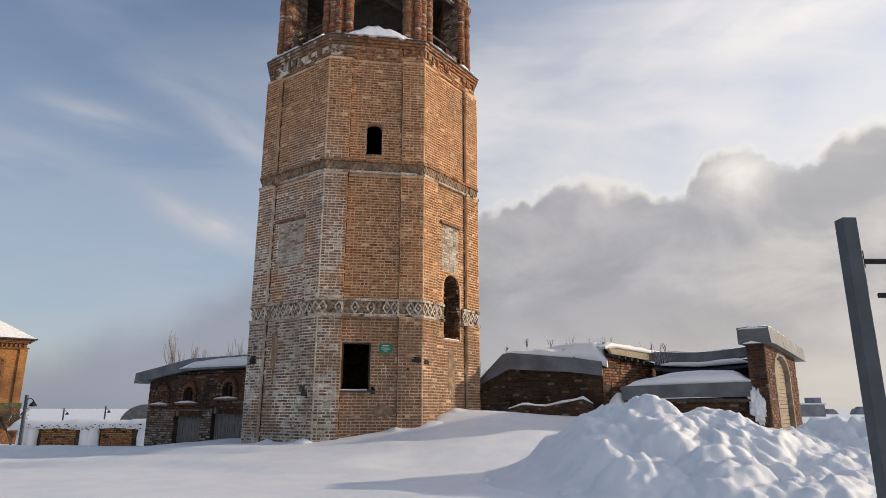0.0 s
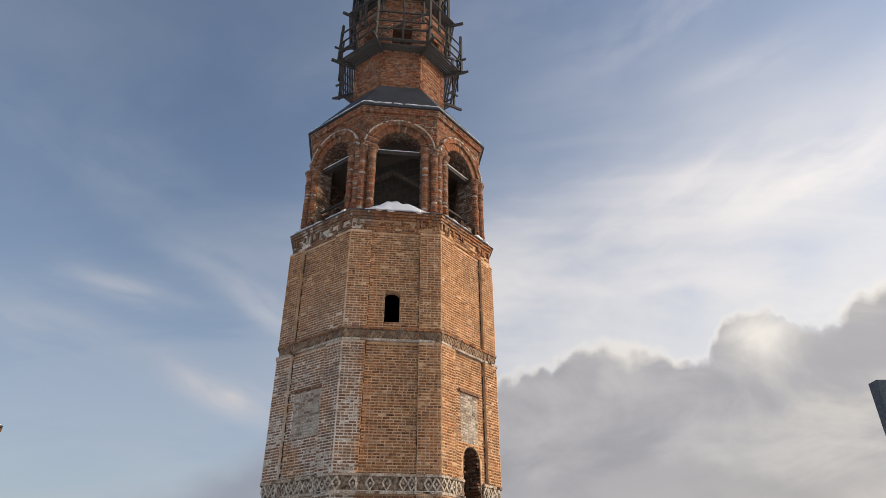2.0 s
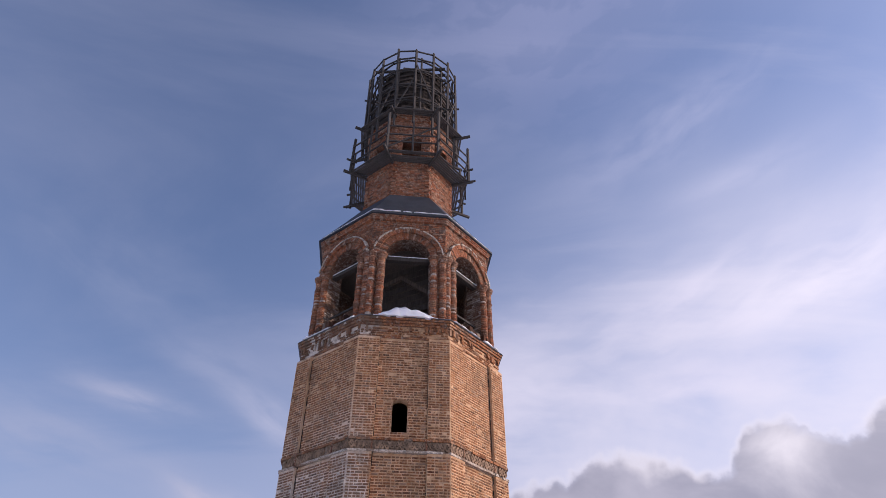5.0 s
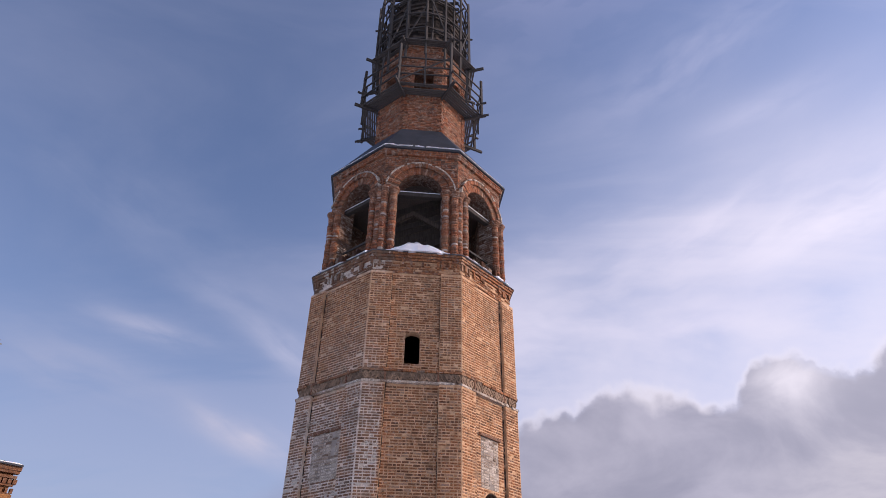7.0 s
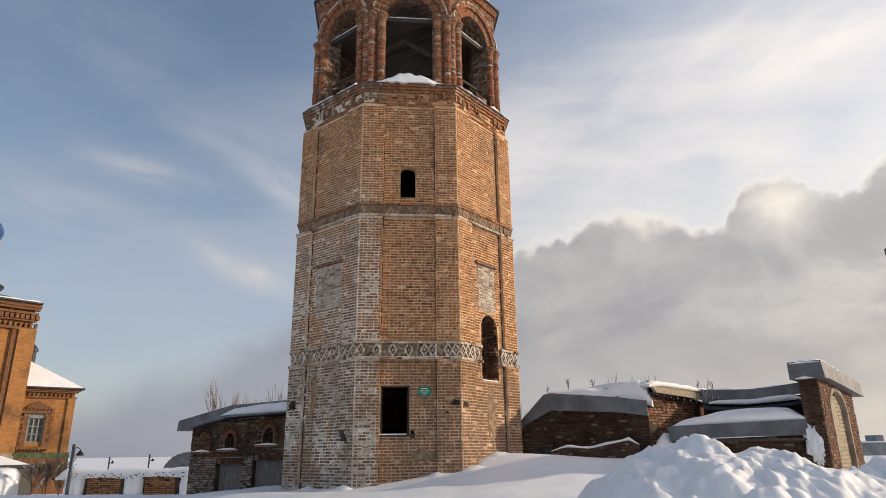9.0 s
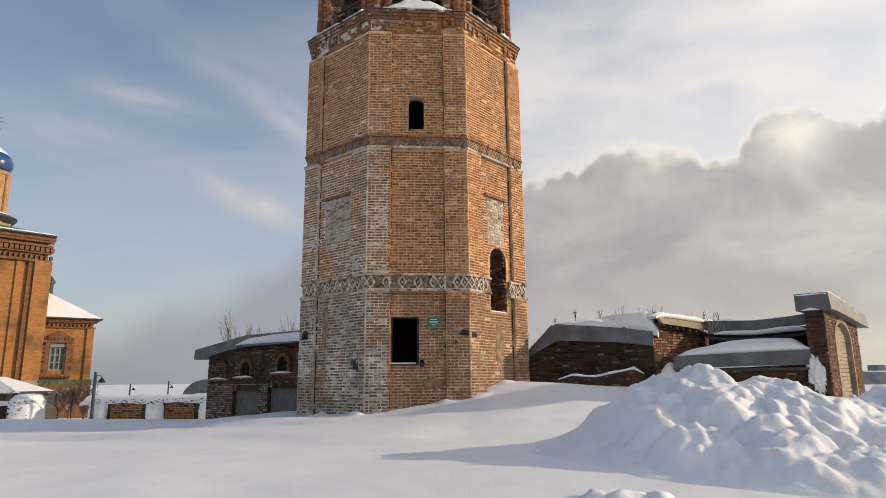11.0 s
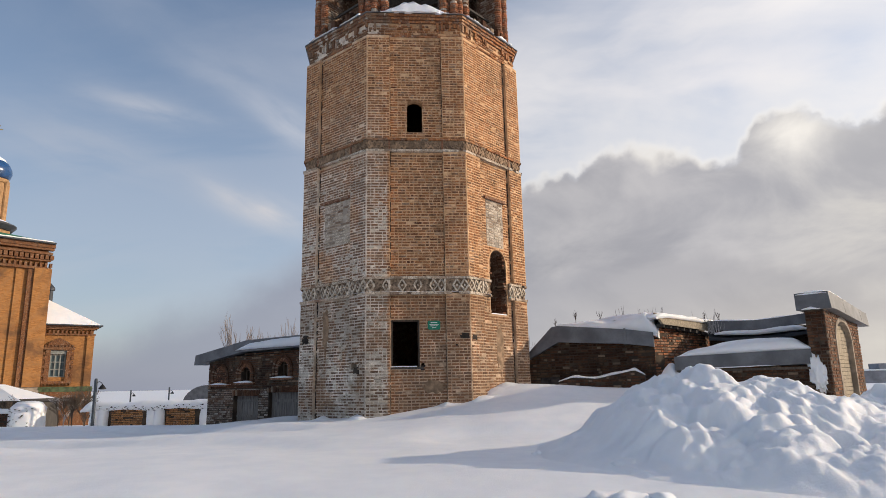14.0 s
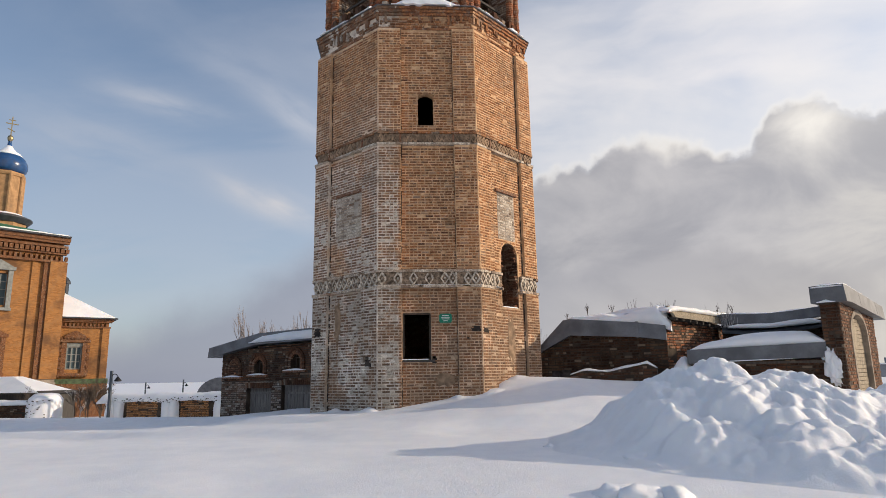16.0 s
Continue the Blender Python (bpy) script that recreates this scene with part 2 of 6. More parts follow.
def brick_material(name, random_of, palette, wash=0.0, soot=0.2, lime=0.57):
    """Fired brick: one colour a brick, weathered faces and remains of limewash."""
    m = bpy.data.materials.new(name)
    m.use_nodes = True
    n = Nodes(m.node_tree)
    g = n.add("ShaderNodeNewGeometry")
    pos = g.outputs["Position"]
    if random_of == "island":
        rnd = g.outputs["Random Per Island"]
    elif random_of == "object":
        rnd = n.add("ShaderNodeObjectInfo").outputs["Random"]
    else:
        rnd = n.noise(pos, 9.0, 1)
    ramp = n.add("ShaderNodeValToRGB")
    n.put(rnd, ramp.inputs[0])
    e = ramp.color_ramp.elements
    e[0].position, e[0].color = 0.0, (*palette[0], 1)
    e[1].position, e[1].color = 1.0, (*palette[-1], 1)
    for i, c in enumerate(palette[1:-1]):
        e.new((i + 1) / (len(palette) - 1)).color = (*c, 1)
    fine, mid, wide = n.noise(pos, 45.0, 4), n.noise(pos, 4.5, 4), n.noise(pos, 0.55, 4)
    other = n.math("FRACT", n.math("MULTIPLY", rnd, 17.3))
    grit = n.noise(pos, 24.0, 6, 0.75)
    c = n.mix(1.0, ramp.outputs[0], n.mix(n.step(grit, 0.36, 0.64), (0.42, 0.39, 0.37), (1.36, 1.33, 1.28)), "MULTIPLY")
    c = n.mix(n.math("MULTIPLY", n.step(other, 0.86, 0.90), 0.62), c, (0.11, 0.062, 0.04))
    c = n.mix(n.math("MULTIPLY", n.step(other, 0.10, 0.07), 0.35), c, (0.47, 0.385, 0.29))
    c = n.mix(n.math("MULTIPLY", n.step(wide, 0.45, 0.70), 0.30), c, (0.31, 0.13, 0.062))
    c = n.mix(n.math("MULTIPLY", n.step(n.noise(pos, 1.3, 6, 0.7), 0.50, 0.68), 0.36), c, (0.27, 0.185, 0.115))
    c = n.mix(n.math("MULTIPLY", n.step(n.noise(pos, 7.5, 5, 0.75), lime, lime + 0.11), 0.6), c, (0.45, 0.38, 0.30))
    c = n.mix(n.math("MULTIPLY", n.step(mid, 0.54, 0.74), soot), c, (0.07, 0.05, 0.042))
    if wash:
        x, y, z = n.xyz(pos)
        field = wash_field(n, x, z)
        v = n.math("ADD", n.math("ADD", n.math("MULTIPLY", n.noise(pos, 1.1, 6, 0.62), 0.75), n.math("MULTIPLY", fine, 0.32)), field)
        v = n.math("ADD", v, n.math("MULTIPLY", n.math("SUBTRACT", other, 0.5), 0.5))
        v = n.math("ADD", v, n.math("MULTIPLY", n.math("SUBTRACT", n.noise(pos, 5.0, 6, 0.75), 0.5), 1.5))
        reach = n.math("MULTIPLY_ADD", field, 2.7, 0.10, True)
        c = n.mix(n.math("MULTIPLY", field, 2.0, None, True), c, n.mix(other, (0.10, 0.068, 0.05), (0.30, 0.20, 0.135)))
        c = n.mix(n.math("MULTIPLY", n.math("MULTIPLY", n.step(v, 0.96, 1.14), wash), reach), c, n.mix(fine, (0.38, 0.33, 0.265), (0.74, 0.69, 0.61)))
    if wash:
        c = grime_and_foot_shade(n, pos, z, c, 0.40)
    finish(m, n, c, 0.9, 0.0, n.math("ADD", fine, n.math("MULTIPLY", mid, 0.6)), 0.55, 0.15, 0.012)
    return m


def courses_material(name, a, b, mortar, dirt_amount=0.35):
    """Brickwork far off: courses drawn by a brick texture wound round the upright faces."""
    m = bpy.data.materials.new(name)
    m.use_nodes = True
    n = Nodes(m.node_tree)
    g = n.add("ShaderNodeNewGeometry")
    pos = g.outputs["Position"]
    x, y, z = n.xyz(pos)
    t = n.add("ShaderNodeTexBrick")
    n.put(n.vec(n.math("ADD", x, y), z, 0.0), t.inputs["Vector"])
    t.inputs["Scale"].default_value = 1.0
    t.inputs["Brick Width"].default_value, t.inputs["Row Height"].default_value = 0.29, 0.085
    t.inputs["Mortar Size"].default_value, t.inputs["Mortar Smooth"].default_value = 0.009, 0.3
    for k, v in (("Color1", a), ("Color2", b), ("Mortar", mortar)):
        t.inputs[k].default_value = (*v, 1)
    wide, fine = n.noise(pos, 0.5, 5), n.noise(pos, 14.0, 4)
    c = n.mix(n.math("MULTIPLY", n.step(wide, 0.5, 0.72), dirt_amount), t.outputs[0], (0.13, 0.07, 0.04))
    c = n.mix(n.math("MULTIPLY", n.step(fine, 0.45, 0.8), 0.3), c, (0.30, 0.16, 0.08))
    finish(m, n, c, 0.9, 0.0, n.math("SUBTRACT", fine, n.math("MULTIPLY", t.outputs[1], 1.2)), 0.5, 0.15)
    return m


def wood_material(name, colour, scale=1.0, rough=0.85):
    m = bpy.data.materials.new(name)
    m.use_nodes = True
    n = Nodes(m.node_tree)
    pos = n.add("ShaderNodeNewGeometry").outputs["Position"]
    rnd = n.add("ShaderNodeObjectInfo").outputs["Random"]
    st = n.vmath("MULTIPLY", n.vmath("ADD", pos, n.vec(rnd, rnd, rnd)), (22 * scale, 22 * scale, 1.6 * scale))
    grain = n.noise(st, 1.0, 5, 0.6, 0.4)
    dark = tuple(c * 0.45 for c in colour)
    c = n.mix(n.step(grain, 0.3, 0.7), dark, colour)
    c = n.mix(n.math("MULTIPLY", rnd, 0.45), c, n.mix(0.5, c, (0.12, 0.11, 0.10)))
    finish(m, n, c, rough, 0.0, grain, 0.35)
    return m


def snow_material():
    m = bpy.data.materials.new("snow")
    m.use_nodes = True
    n = Nodes(m.node_tree)
    pos = n.add("ShaderNodeNewGeometry").outputs["Position"]
    a, b, d = n.noise(pos, 1.6, 5), n.noise(pos, 28.0, 4, 0.6), n.noise(pos, 170.0, 2)
    c = n.mix(n.step(a, 0.3, 0.7), (0.82, 0.835, 0.86), (0.89, 0.895, 0.905))
    h = n.math("ADD", n.math("ADD", n.math("MULTIPLY", a, 1.2), n.math("MULTIPLY", b, 0.6)), n.math("MULTIPLY", d, 0.22))
    s = finish(m, n, c, n.step(d, 0.35, 0.7, 0.45, 0.8), 0.0, h, 0.5, 0.35, 0.03)
    s.inputs["Subsurface Weight"].default_value = 0.25
    s.inputs["Subsurface Radius"].default_value = (0.04, 0.05, 0.06)
    return m


PAL = [(0.27, 0.112, 0.053), (0.37, 0.158, 0.071), (0.43, 0.195, 0.086), (0.29, 0.122, 0.057), (0.50, 0.26, 0.128), (0.20, 0.084, 0.043), (0.39, 0.172, 0.078), (0.13, 0.058, 0.034)]
# far below brick's own tone: the shade on unlit walls is in these colours
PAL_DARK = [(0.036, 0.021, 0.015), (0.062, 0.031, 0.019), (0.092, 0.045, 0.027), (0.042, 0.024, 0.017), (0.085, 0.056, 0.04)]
PAL_RED = [(0.25, 0.092, 0.05), (0.34, 0.13, 0.066), (0.41, 0.165, 0.083), (0.17, 0.066, 0.04), (0.44, 0.25, 0.155), (0.09, 0.045, 0.033)]
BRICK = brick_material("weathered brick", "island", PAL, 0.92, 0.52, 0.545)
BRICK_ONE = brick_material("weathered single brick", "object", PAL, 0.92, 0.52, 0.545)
BRICK_RED = brick_material("red brick", "island", PAL_RED, 0.0, 0.85, 0.54)
BRICK_DARK = brick_material("dark old brick, shade in colour", "island", PAL_DARK, 0.0, 0.6, 0.66)
BRICK_DARK_ONE = brick_material("dark old single brick, shade in colour", "object", PAL_DARK, 0.0, 0.6, 0.66)
BRICK_YARD = brick_material("orange yard brick", "island", [(0.42, 0.20, 0.085), (0.54, 0.27, 0.115), (0.48, 0.24, 0.10)], 0.0, 0.3)
BRICK_FROST = brick_material("lime-flecked old brick", "island", [(0.07, 0.045, 0.034), (0.30, 0.27, 0.235), (0.15, 0.10, 0.075), (0.42, 0.40, 0.37), (0.10, 0.06, 0.045)], 0.0, 0.5)
BRICK_GATE = brick_material("brown gateway brick", "island", [(0.10, 0.05, 0.03), (0.20, 0.095, 0.055), (0.15, 0.07, 0.042), (0.24, 0.13, 0.08), (0.08, 0.042, 0.028)], 0.0, 0.6)
BRICK_SOLID = brick_material("rough brick core", "place", [(0.16, 0.08, 0.05), (0.27, 0.135, 0.083), (0.20, 0.098, 0.062), (0.32, 0.215, 0.155)], 0.0, 0.6, 0.52)
# dark core of the belfry walls, their arch insides and the breach lining
BRICK_CORE_DARK = brick_material("dark lime-flecked core", "place", [(0.05, 0.03, 0.024), (0.12, 0.062, 0.042), (0.07, 0.042, 0.032), (0.26, 0.21, 0.17), (0.06, 0.036, 0.028)], 0.0, 0.6, 0.54)
PATCH = material("tan cement patch", (0.29, 0.195, 0.125), 0.95, scale=5.0, spread=0.4, grain=45, dirt=(0.10, 0.07, 0.05), dirt_amount=0.6)
MORTAR_PALE = material("pale lime mortar", (0.38, 0.325, 0.27), 0.95, scale=2.5, spread=0.4, grain=70, dirt=(0.09, 0.06, 0.05), dirt_amount=0.7)
MORTAR = material("dirty lime mortar", (0.085, 0.062, 0.046), 0.95, scale=2.2, spread=0.4, grain=90, dirt=(0.24, 0.19, 0.145), dirt_amount=0.6)
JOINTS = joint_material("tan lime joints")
MORTAR_DARK = material("blackened mortar", (0.07, 0.052, 0.038), 0.95, scale=2.5, spread=0.4, grain=80)
BRICK_WASH = brick_material("limewashed brick", "island", [(0.36, 0.28, 0.21), (0.53, 0.47, 0.39), (0.62, 0.56, 0.48), (0.46, 0.38, 0.30)], 0.0, 0.3)
FRIEZE = material("brown frieze ground", (0.25, 0.18, 0.125), 0.95, scale=9, spread=0.7, grain=60)
STONE = material("limewashed ornament", (0.50, 0.43, 0.345), 0.9, scale=9.0, spread=0.5, grain=60, dirt=(0.15, 0.09, 0.055), dirt_amount=0.85)
RENDER = material("grey cement patch", (0.30, 0.25, 0.20), 0.95, scale=3.0, spread=0.3)
STEEL = material("galvanised sheet", (0.165, 0.168, 0.175), 0.55, 0.35, scale=1.5, spread=0.28, bump=0.12, grain=25, dirt=(0.085, 0.085, 0.088), dirt_amount=0.6)
ROOF_DARK = material("dark roof sheet", (0.05, 0.056, 0.066), 0.6, 0.2, scale=1.2, spread=0.25, bump=0.1)
ROOF_GREEN = material("green painted sheet", (0.03, 0.16, 0.07), 0.5, 0.0, scale=1.2, spread=0.25, bump=0.1)
POLE_PAINT = material("grey painted steel", (0.085, 0.10, 0.115), 0.5, 0.3, scale=5, spread=0.12, bump=0.05)
BLACK_STEEL = material("black steel", (0.02, 0.02, 0.022), 0.45, 0.4, scale=6, spread=0.2, bump=0.05)
GREY_WOOD = wood_material("weathered grey timber", (0.075, 0.067, 0.06))
PLANK_WOOD = wood_material("bleached grey planks", (0.115, 0.103, 0.092))
INNER_WOOD = wood_material("dusty grey boards", (0.06, 0.048, 0.038))
DARK_WOOD = wood_material("dark old timber", (0.11, 0.085, 0.065))
PALE_WOOD = wood_material("pale bleached boards", (0.46, 0.38, 0.27))
DOOR_WOOD = wood_material("grey door boards", (0.24, 0.22, 0.20))
MOSS = material("dull green paint", (0.07, 0.10, 0.05), 0.8, scale=3, spread=0.5)
# lighter than bare twigs: distance haze is mixed into this colour
TWIG_PALE = material("pale twigs, haze in colour", (0.24, 0.215, 0.21), 0.9, scale=8, spread=0.3, bump=0)
TWIG = material("bare twigs", (0.09, 0.07, 0.055), 0.9, scale=8, spread=0.3, bump=0)
FROST = material("frosted twigs", (0.42, 0.41, 0.41), 0.9, scale=8, spread=0.3, bump=0)
CHURCH = courses_material("orange church brick", (0.29, 0.125, 0.04), (0.44, 0.20, 0.066), (0.31, 0.19, 0.10), 0.85)
OCHRE = material("ochre painted brick", (0.40, 0.235, 0.115), 0.85, scale=2.5, spread=0.25, grain=30)
CHURCH_TRIM = brick_material("church moulding brick", "place", [(0.10, 0.045, 0.026), (0.24, 0.105, 0.045), (0.14, 0.06, 0.03), (0.30, 0.15, 0.07)], 0.0, 0.7)
WHITE_TRIM = material("grey-green window paint", (0.24, 0.25, 0.235), 0.8, scale=5, spread=0.2)
BLUE_DOME = material("blue enamelled dome", (0.012, 0.065, 0.19), 0.22, 0.0, scale=2, spread=0.2, bump=0.03, spec=0.6)
GOLD = material("dull gilt metal", (0.42, 0.33, 0.18), 0.35, 0.9, scale=6, spread=0.2, bump=0.05)
GREEN_PLATE = material("green enamel plate", (0.015, 0.20, 0.12), 0.4, 0.0, scale=8, spread=0.12, bump=0.03)
WHITE_PAINT = material("white lettering paint", (0.7, 0.72, 0.68), 0.6, scale=9, spread=0.05, bump=0)
# lightened grey for the horizon: the haze is put into the colour
FAR_GREY = material("far grey with haze", (0.24, 0.245, 0.27), 0.95, scale=0.2, spread=0.3, bump=0)
SOIL = material("dark rubble", (0.06, 0.05, 0.045), 0.95, scale=5, spread=0.5, bump=0.5)
# near-black of the upper drum; also holds the shade of holes and grooves
NEAR_BLACK = material("near-black timber and shade", (0.035, 0.028, 0.023), 0.95, scale=4, spread=0.5, bump=0.5)
SNOW = snow_material()
GLASS = bpy.data.materials.new("old window glass")
GLASS.use_nodes = True
gb = GLASS.node_tree.nodes["Principled BSDF"]
gb.inputs["Base Color"].default_value, gb.inputs["Roughness"].default_value = (0.09, 0.13, 0.14, 1), 0.12


# ---------------------------------------------------------------- builders
class Geo:
    """Gathers faces for one mesh; m carries local points to the world."""

    def __init__(self, m=None):
        self.v, self.f, self.m = [], [], m or Matrix()

    def points(self, pts, m=None):
        k = len(self.v)
        mm = self.m if m is None else m
        self.v += [tuple(mm @ Vector(p)) for p in pts]
        return k

    def hexa(self, lower, upper, m=None):
        """A solid between two loops of the same number of points."""
        n = len(lower)
        k = self.points(list(lower) + list(upper), m)
        self.f.append(tuple(range(k + n - 1, k - 1, -1)))
        self.f.append(tuple(range(k + n, k + 2 * n)))
        for i in range(n):
            j = (i + 1) % n
            self.f.append((k + i, k + j, k + n + j, k + n + i))
        return self

    def box(self, x0, x1, y0, y1, z0, z1, m=None):
        a = [(x0, y0), (x1, y0), (x1, y1), (x0, y1)]
        return self.hexa([(*p, z0) for p in a], [(*p, z1) for p in a], m)

    def prism(self, outline, y0, y1, m=None):
        """An outline in x and z, carried from y0 to y1."""
        return self.hexa([(x, y0, z) for x, z in outline], [(x, y1, z) for x, z in outline], m)

    def rod(self, a, b, r, r2=None, n=6):
        a, b = Vector(a), Vector(b)
        d = (b - a).normalized()
        u = d.orthogonal().normalized()
        w = d.cross(u)
        r2 = r if r2 is None else r2
        ring = [(math.cos(2 * math.pi * i / n), math.sin(2 * math.pi * i / n)) for i in range(n)]
        return self.hexa([a + (u * c + w * s) * r for c, s in ring], [b + (u * c + w * s) * r2 for c, s in ring])

    def bar(self, a, b, wide, high, up=(0, 0, 1)):
        a, b = Vector(a), Vector(b)
        d = (b - a).normalized()
        s = d.cross(Vector(up))
        s = s.normalized() if s.length > 1e-4 else d.orthogonal().normalized()
        t = s.cross(d)
        q = [s * x * wide / 2 + t * y * high / 2 for x, y in ((-1, -1), (1, -1), (1, 1), (-1, 1))]
        return self.hexa([a + p for p in q], [b + p for p in q])

    def lathe(self, profile, n=16, centre=(0, 0), m=None, a0=0.0):
        k0 = None
        for r, z in profile:
            k = self.points([(centre[0] + r * math.cos(a0 + 2 * math.pi * i / n), centre[1] + r * math.sin(a0 + 2 * math.pi * i / n), z) for i in range(n)], m)
            if k0 is not None:
                for i in range(n):
                    j = (i + 1) % n
                    self.f.append((k0 + i, k0 + j, k + j, k + i))
            else:
                self.f.append(tuple(range(k + n - 1, k - 1, -1)))
            k0 = k
        self.f.append(tuple(range(k0, k0 + n)))
        return self

    def mesh(self, name, mat, smooth=False):
        me = bpy.data.meshes.new(name)
        me.from_pydata(self.v, [], self.f)
        me.materials.append(mat)
        if smooth:
            me.polygons.foreach_set("use_smooth", [True] * len(me.polygons))
        me.update()
        return me


def part(name, geo, mat, parent=None, label="", smooth=False, kind=""):
    ob = new(name, geo.mesh(name, mat, smooth))
    if parent is not None:
        ob.parent = parent
    if parent is None or label or kind:
        tagged(ob, label, kind=kind)
    return ob


def thing(name, label, category, group="", kind=""):
    """An Empty at a thing's base; its parts are given in world places."""
    return tagged(new(name), label, category, group, kind)


def soft(ob, width=0.03, segments=2):
    b = ob.modifiers.new("bevel", "BEVEL")
    b.width, b.segments, b.limit_method = width, segments, "ANGLE"
    return ob


def frame_of(a, b):
    """A frame on an upright face: x runs from plan point a to b, y points out of the face (to the right of the run), z up."""
    a, b = Vector((*a, 0)), Vector((*b, 0))
    x = (b - a).normalized()
    y = Vector((x.y, -x.x, 0))
    m = Matrix((x, y, (0, 0, 1))).transposed().to_4x4()
    m.translation = a
    return m, (b - a).length


def one_brick(geo, u0, u1, z0, z1, w, m, chip=0.0):
    """The outer five faces of a brick, a little rounded at its edges."""
    c = 0.007
    k = geo.points([(u0, 0, z0), (u1, 0, z0), (u1, 0, z1), (u0, 0, z1),
                    (u0 + c, w, z0 + c), (u1 - c, w - chip, z0 + c), (u1 - c, w, z1 - c), (u0 + c, w + chip, z1 - c)], m)
    geo.f += [(k + 7, k + 6, k + 5, k + 4), (k + 4, k + 5, k + 1, k), (k + 5, k + 6, k + 2, k + 1), (k + 6, k + 7, k + 3, k + 2), (k + 7, k + 4, k, k + 3)]


def lay_bricks(geo, m, u0, u1, z0, z1, proud, rnd, keep=None, course=0.100, length=0.29, joint=0.020, skip=0.008, base=0.0, singles=None, singles_to=None, gap=0.024):
    """Courses of brick over a face; keep(u, z) says where there is wall; base is where the mortar stands."""
    rows = int((z1 - z0) / course)
    mm = m @ Matrix.Translation((0, base, 0))
    for i in range(rows):
        z = z0 + i * course + rnd.uniform(-0.004, 0.004)
        u = u0 - (0.13 if i % 2 else 0.0)
        while u < u1 - 0.02:
            step = (length if rnd.random() < 0.55 else length * 0.5) * rnd.uniform(0.94, 1.05)
            a, b = max(u, u0 + rnd.uniform(-0.012, 0.012)) + joint / 2, min(u + step, u1 + rnd.uniform(-0.012, 0.012)) - joint / 2
            u += step
            if b - a < 0.04 or rnd.random() < skip:
                continue
            if keep:
                zm = z + course / 2
                if not keep(a, zm) and not keep(b, zm):
                    continue
                for _ in range(14):
                    if not keep(a, zm):
                        a += 0.018
                    if not keep(b, zm):
                        b -= 0.018
                if b - a < 0.035:
                    continue
            w = proud * (0.15 if rnd.random() < 0.07 else 1) + rnd.uniform(-0.007, 0.007)
            if singles is not None and singles(a, z):
                one = Geo()
                one_brick(one, a, b, z, z + course - gap, w, mm, rnd.uniform(-0.004, 0.004))
                (singles_to if singles_to is not None else SINGLE_BRICKS).append(one)
                continue
            one_brick(geo, a, b, z + rnd.uniform(-0.003, 0.004), z + course - gap + rnd.uniform(-0.006, 0.003), w, mm, rnd.uniform(-0.004, 0.004))


def block_course(m, W, z, h, o, rnd, base=0.0, length=0.24, miss=0.05, u0=0.0, ends=(True, True)):
    """A projecting course of separate blocks along a face of the tower."""
    g = Geo()
    u = u0 - (o * 0.414 if ends[0] else 0)
    end = W + (o * 0.414 if ends[1] else 0)
    while u < end - 0.03:
        v = min(u + length * rnd.uniform(0.5, 1.1), end)
        if rnd.random() > miss:
            d = o + rnd.uniform(-0.025, 0.008)
            t = rnd.uniform(-0.008, 0.004)
            g.hexa([(u + 0.004, d, z + t), (v - 0.004, d, z + t), (v - 0.004, base, z), (u + 0.004, base, z)],
                   [(u + 0.004, d - 0.006, z + h + t), (v - 0.004, d - 0.006, z + h + t), (v - 0.004, base, z + h), (u + 0.004, base, z + h)], m)
        u = v
    return g


SINGLE_BRICKS = []
BRICKS_OF = []

# ---------------------------------------------------------------- the lie of the snow
def smooth(v, a, b):
    t = min(1, max(0, (v - a) / (b - a)))
    return t * t * (3 - 2 * t)


def ground(x, y):
    """Height of the snow: level near the camera, a drift up to the tower and ruins, lower ground beyond."""
    z = 1.54 * smooth(x, -9.5, 1.6) * smooth(y, 14.4, 23.5) * (1 - 0.16 * smooth(x, 1.6, 5.0) - 0.36 * smooth(x, 5.0, 12.0))
    z += 0.30 * smooth(y, 13, 21) * (1 - smooth(x, -8, -3)) * smooth(x, -13, -8)
    z -= 0.35 * smooth(y, 24, 36) * (1 - smooth(x, -14, -6))
    z -= 1.9 * smooth(y, 32, 75) + 0.6 * smooth(abs(x), 26, 80)
    z += 0.30 * smooth(y, 6, 10.5) * (1 - smooth(y, 13, 19))
    p = Vector((x, y, 0))
    z += 0.10 * noise.noise(p * 0.16 + Vector((3, 1, 0))) * smooth(math.hypot(x, y), 3, 12)
    z += 0.03 * noise.noise(p * 0.7)
    # wind scarps before the tower
    z += 0.16 * smooth(noise.noise(Vector((x * 0.12 + 1.0, y * 0.42 + 0.12 * x, 2.0))), 0.0, 0.22) * smooth(y, 13, 17) * (1 - smooth(y, 30, 40))
    return z


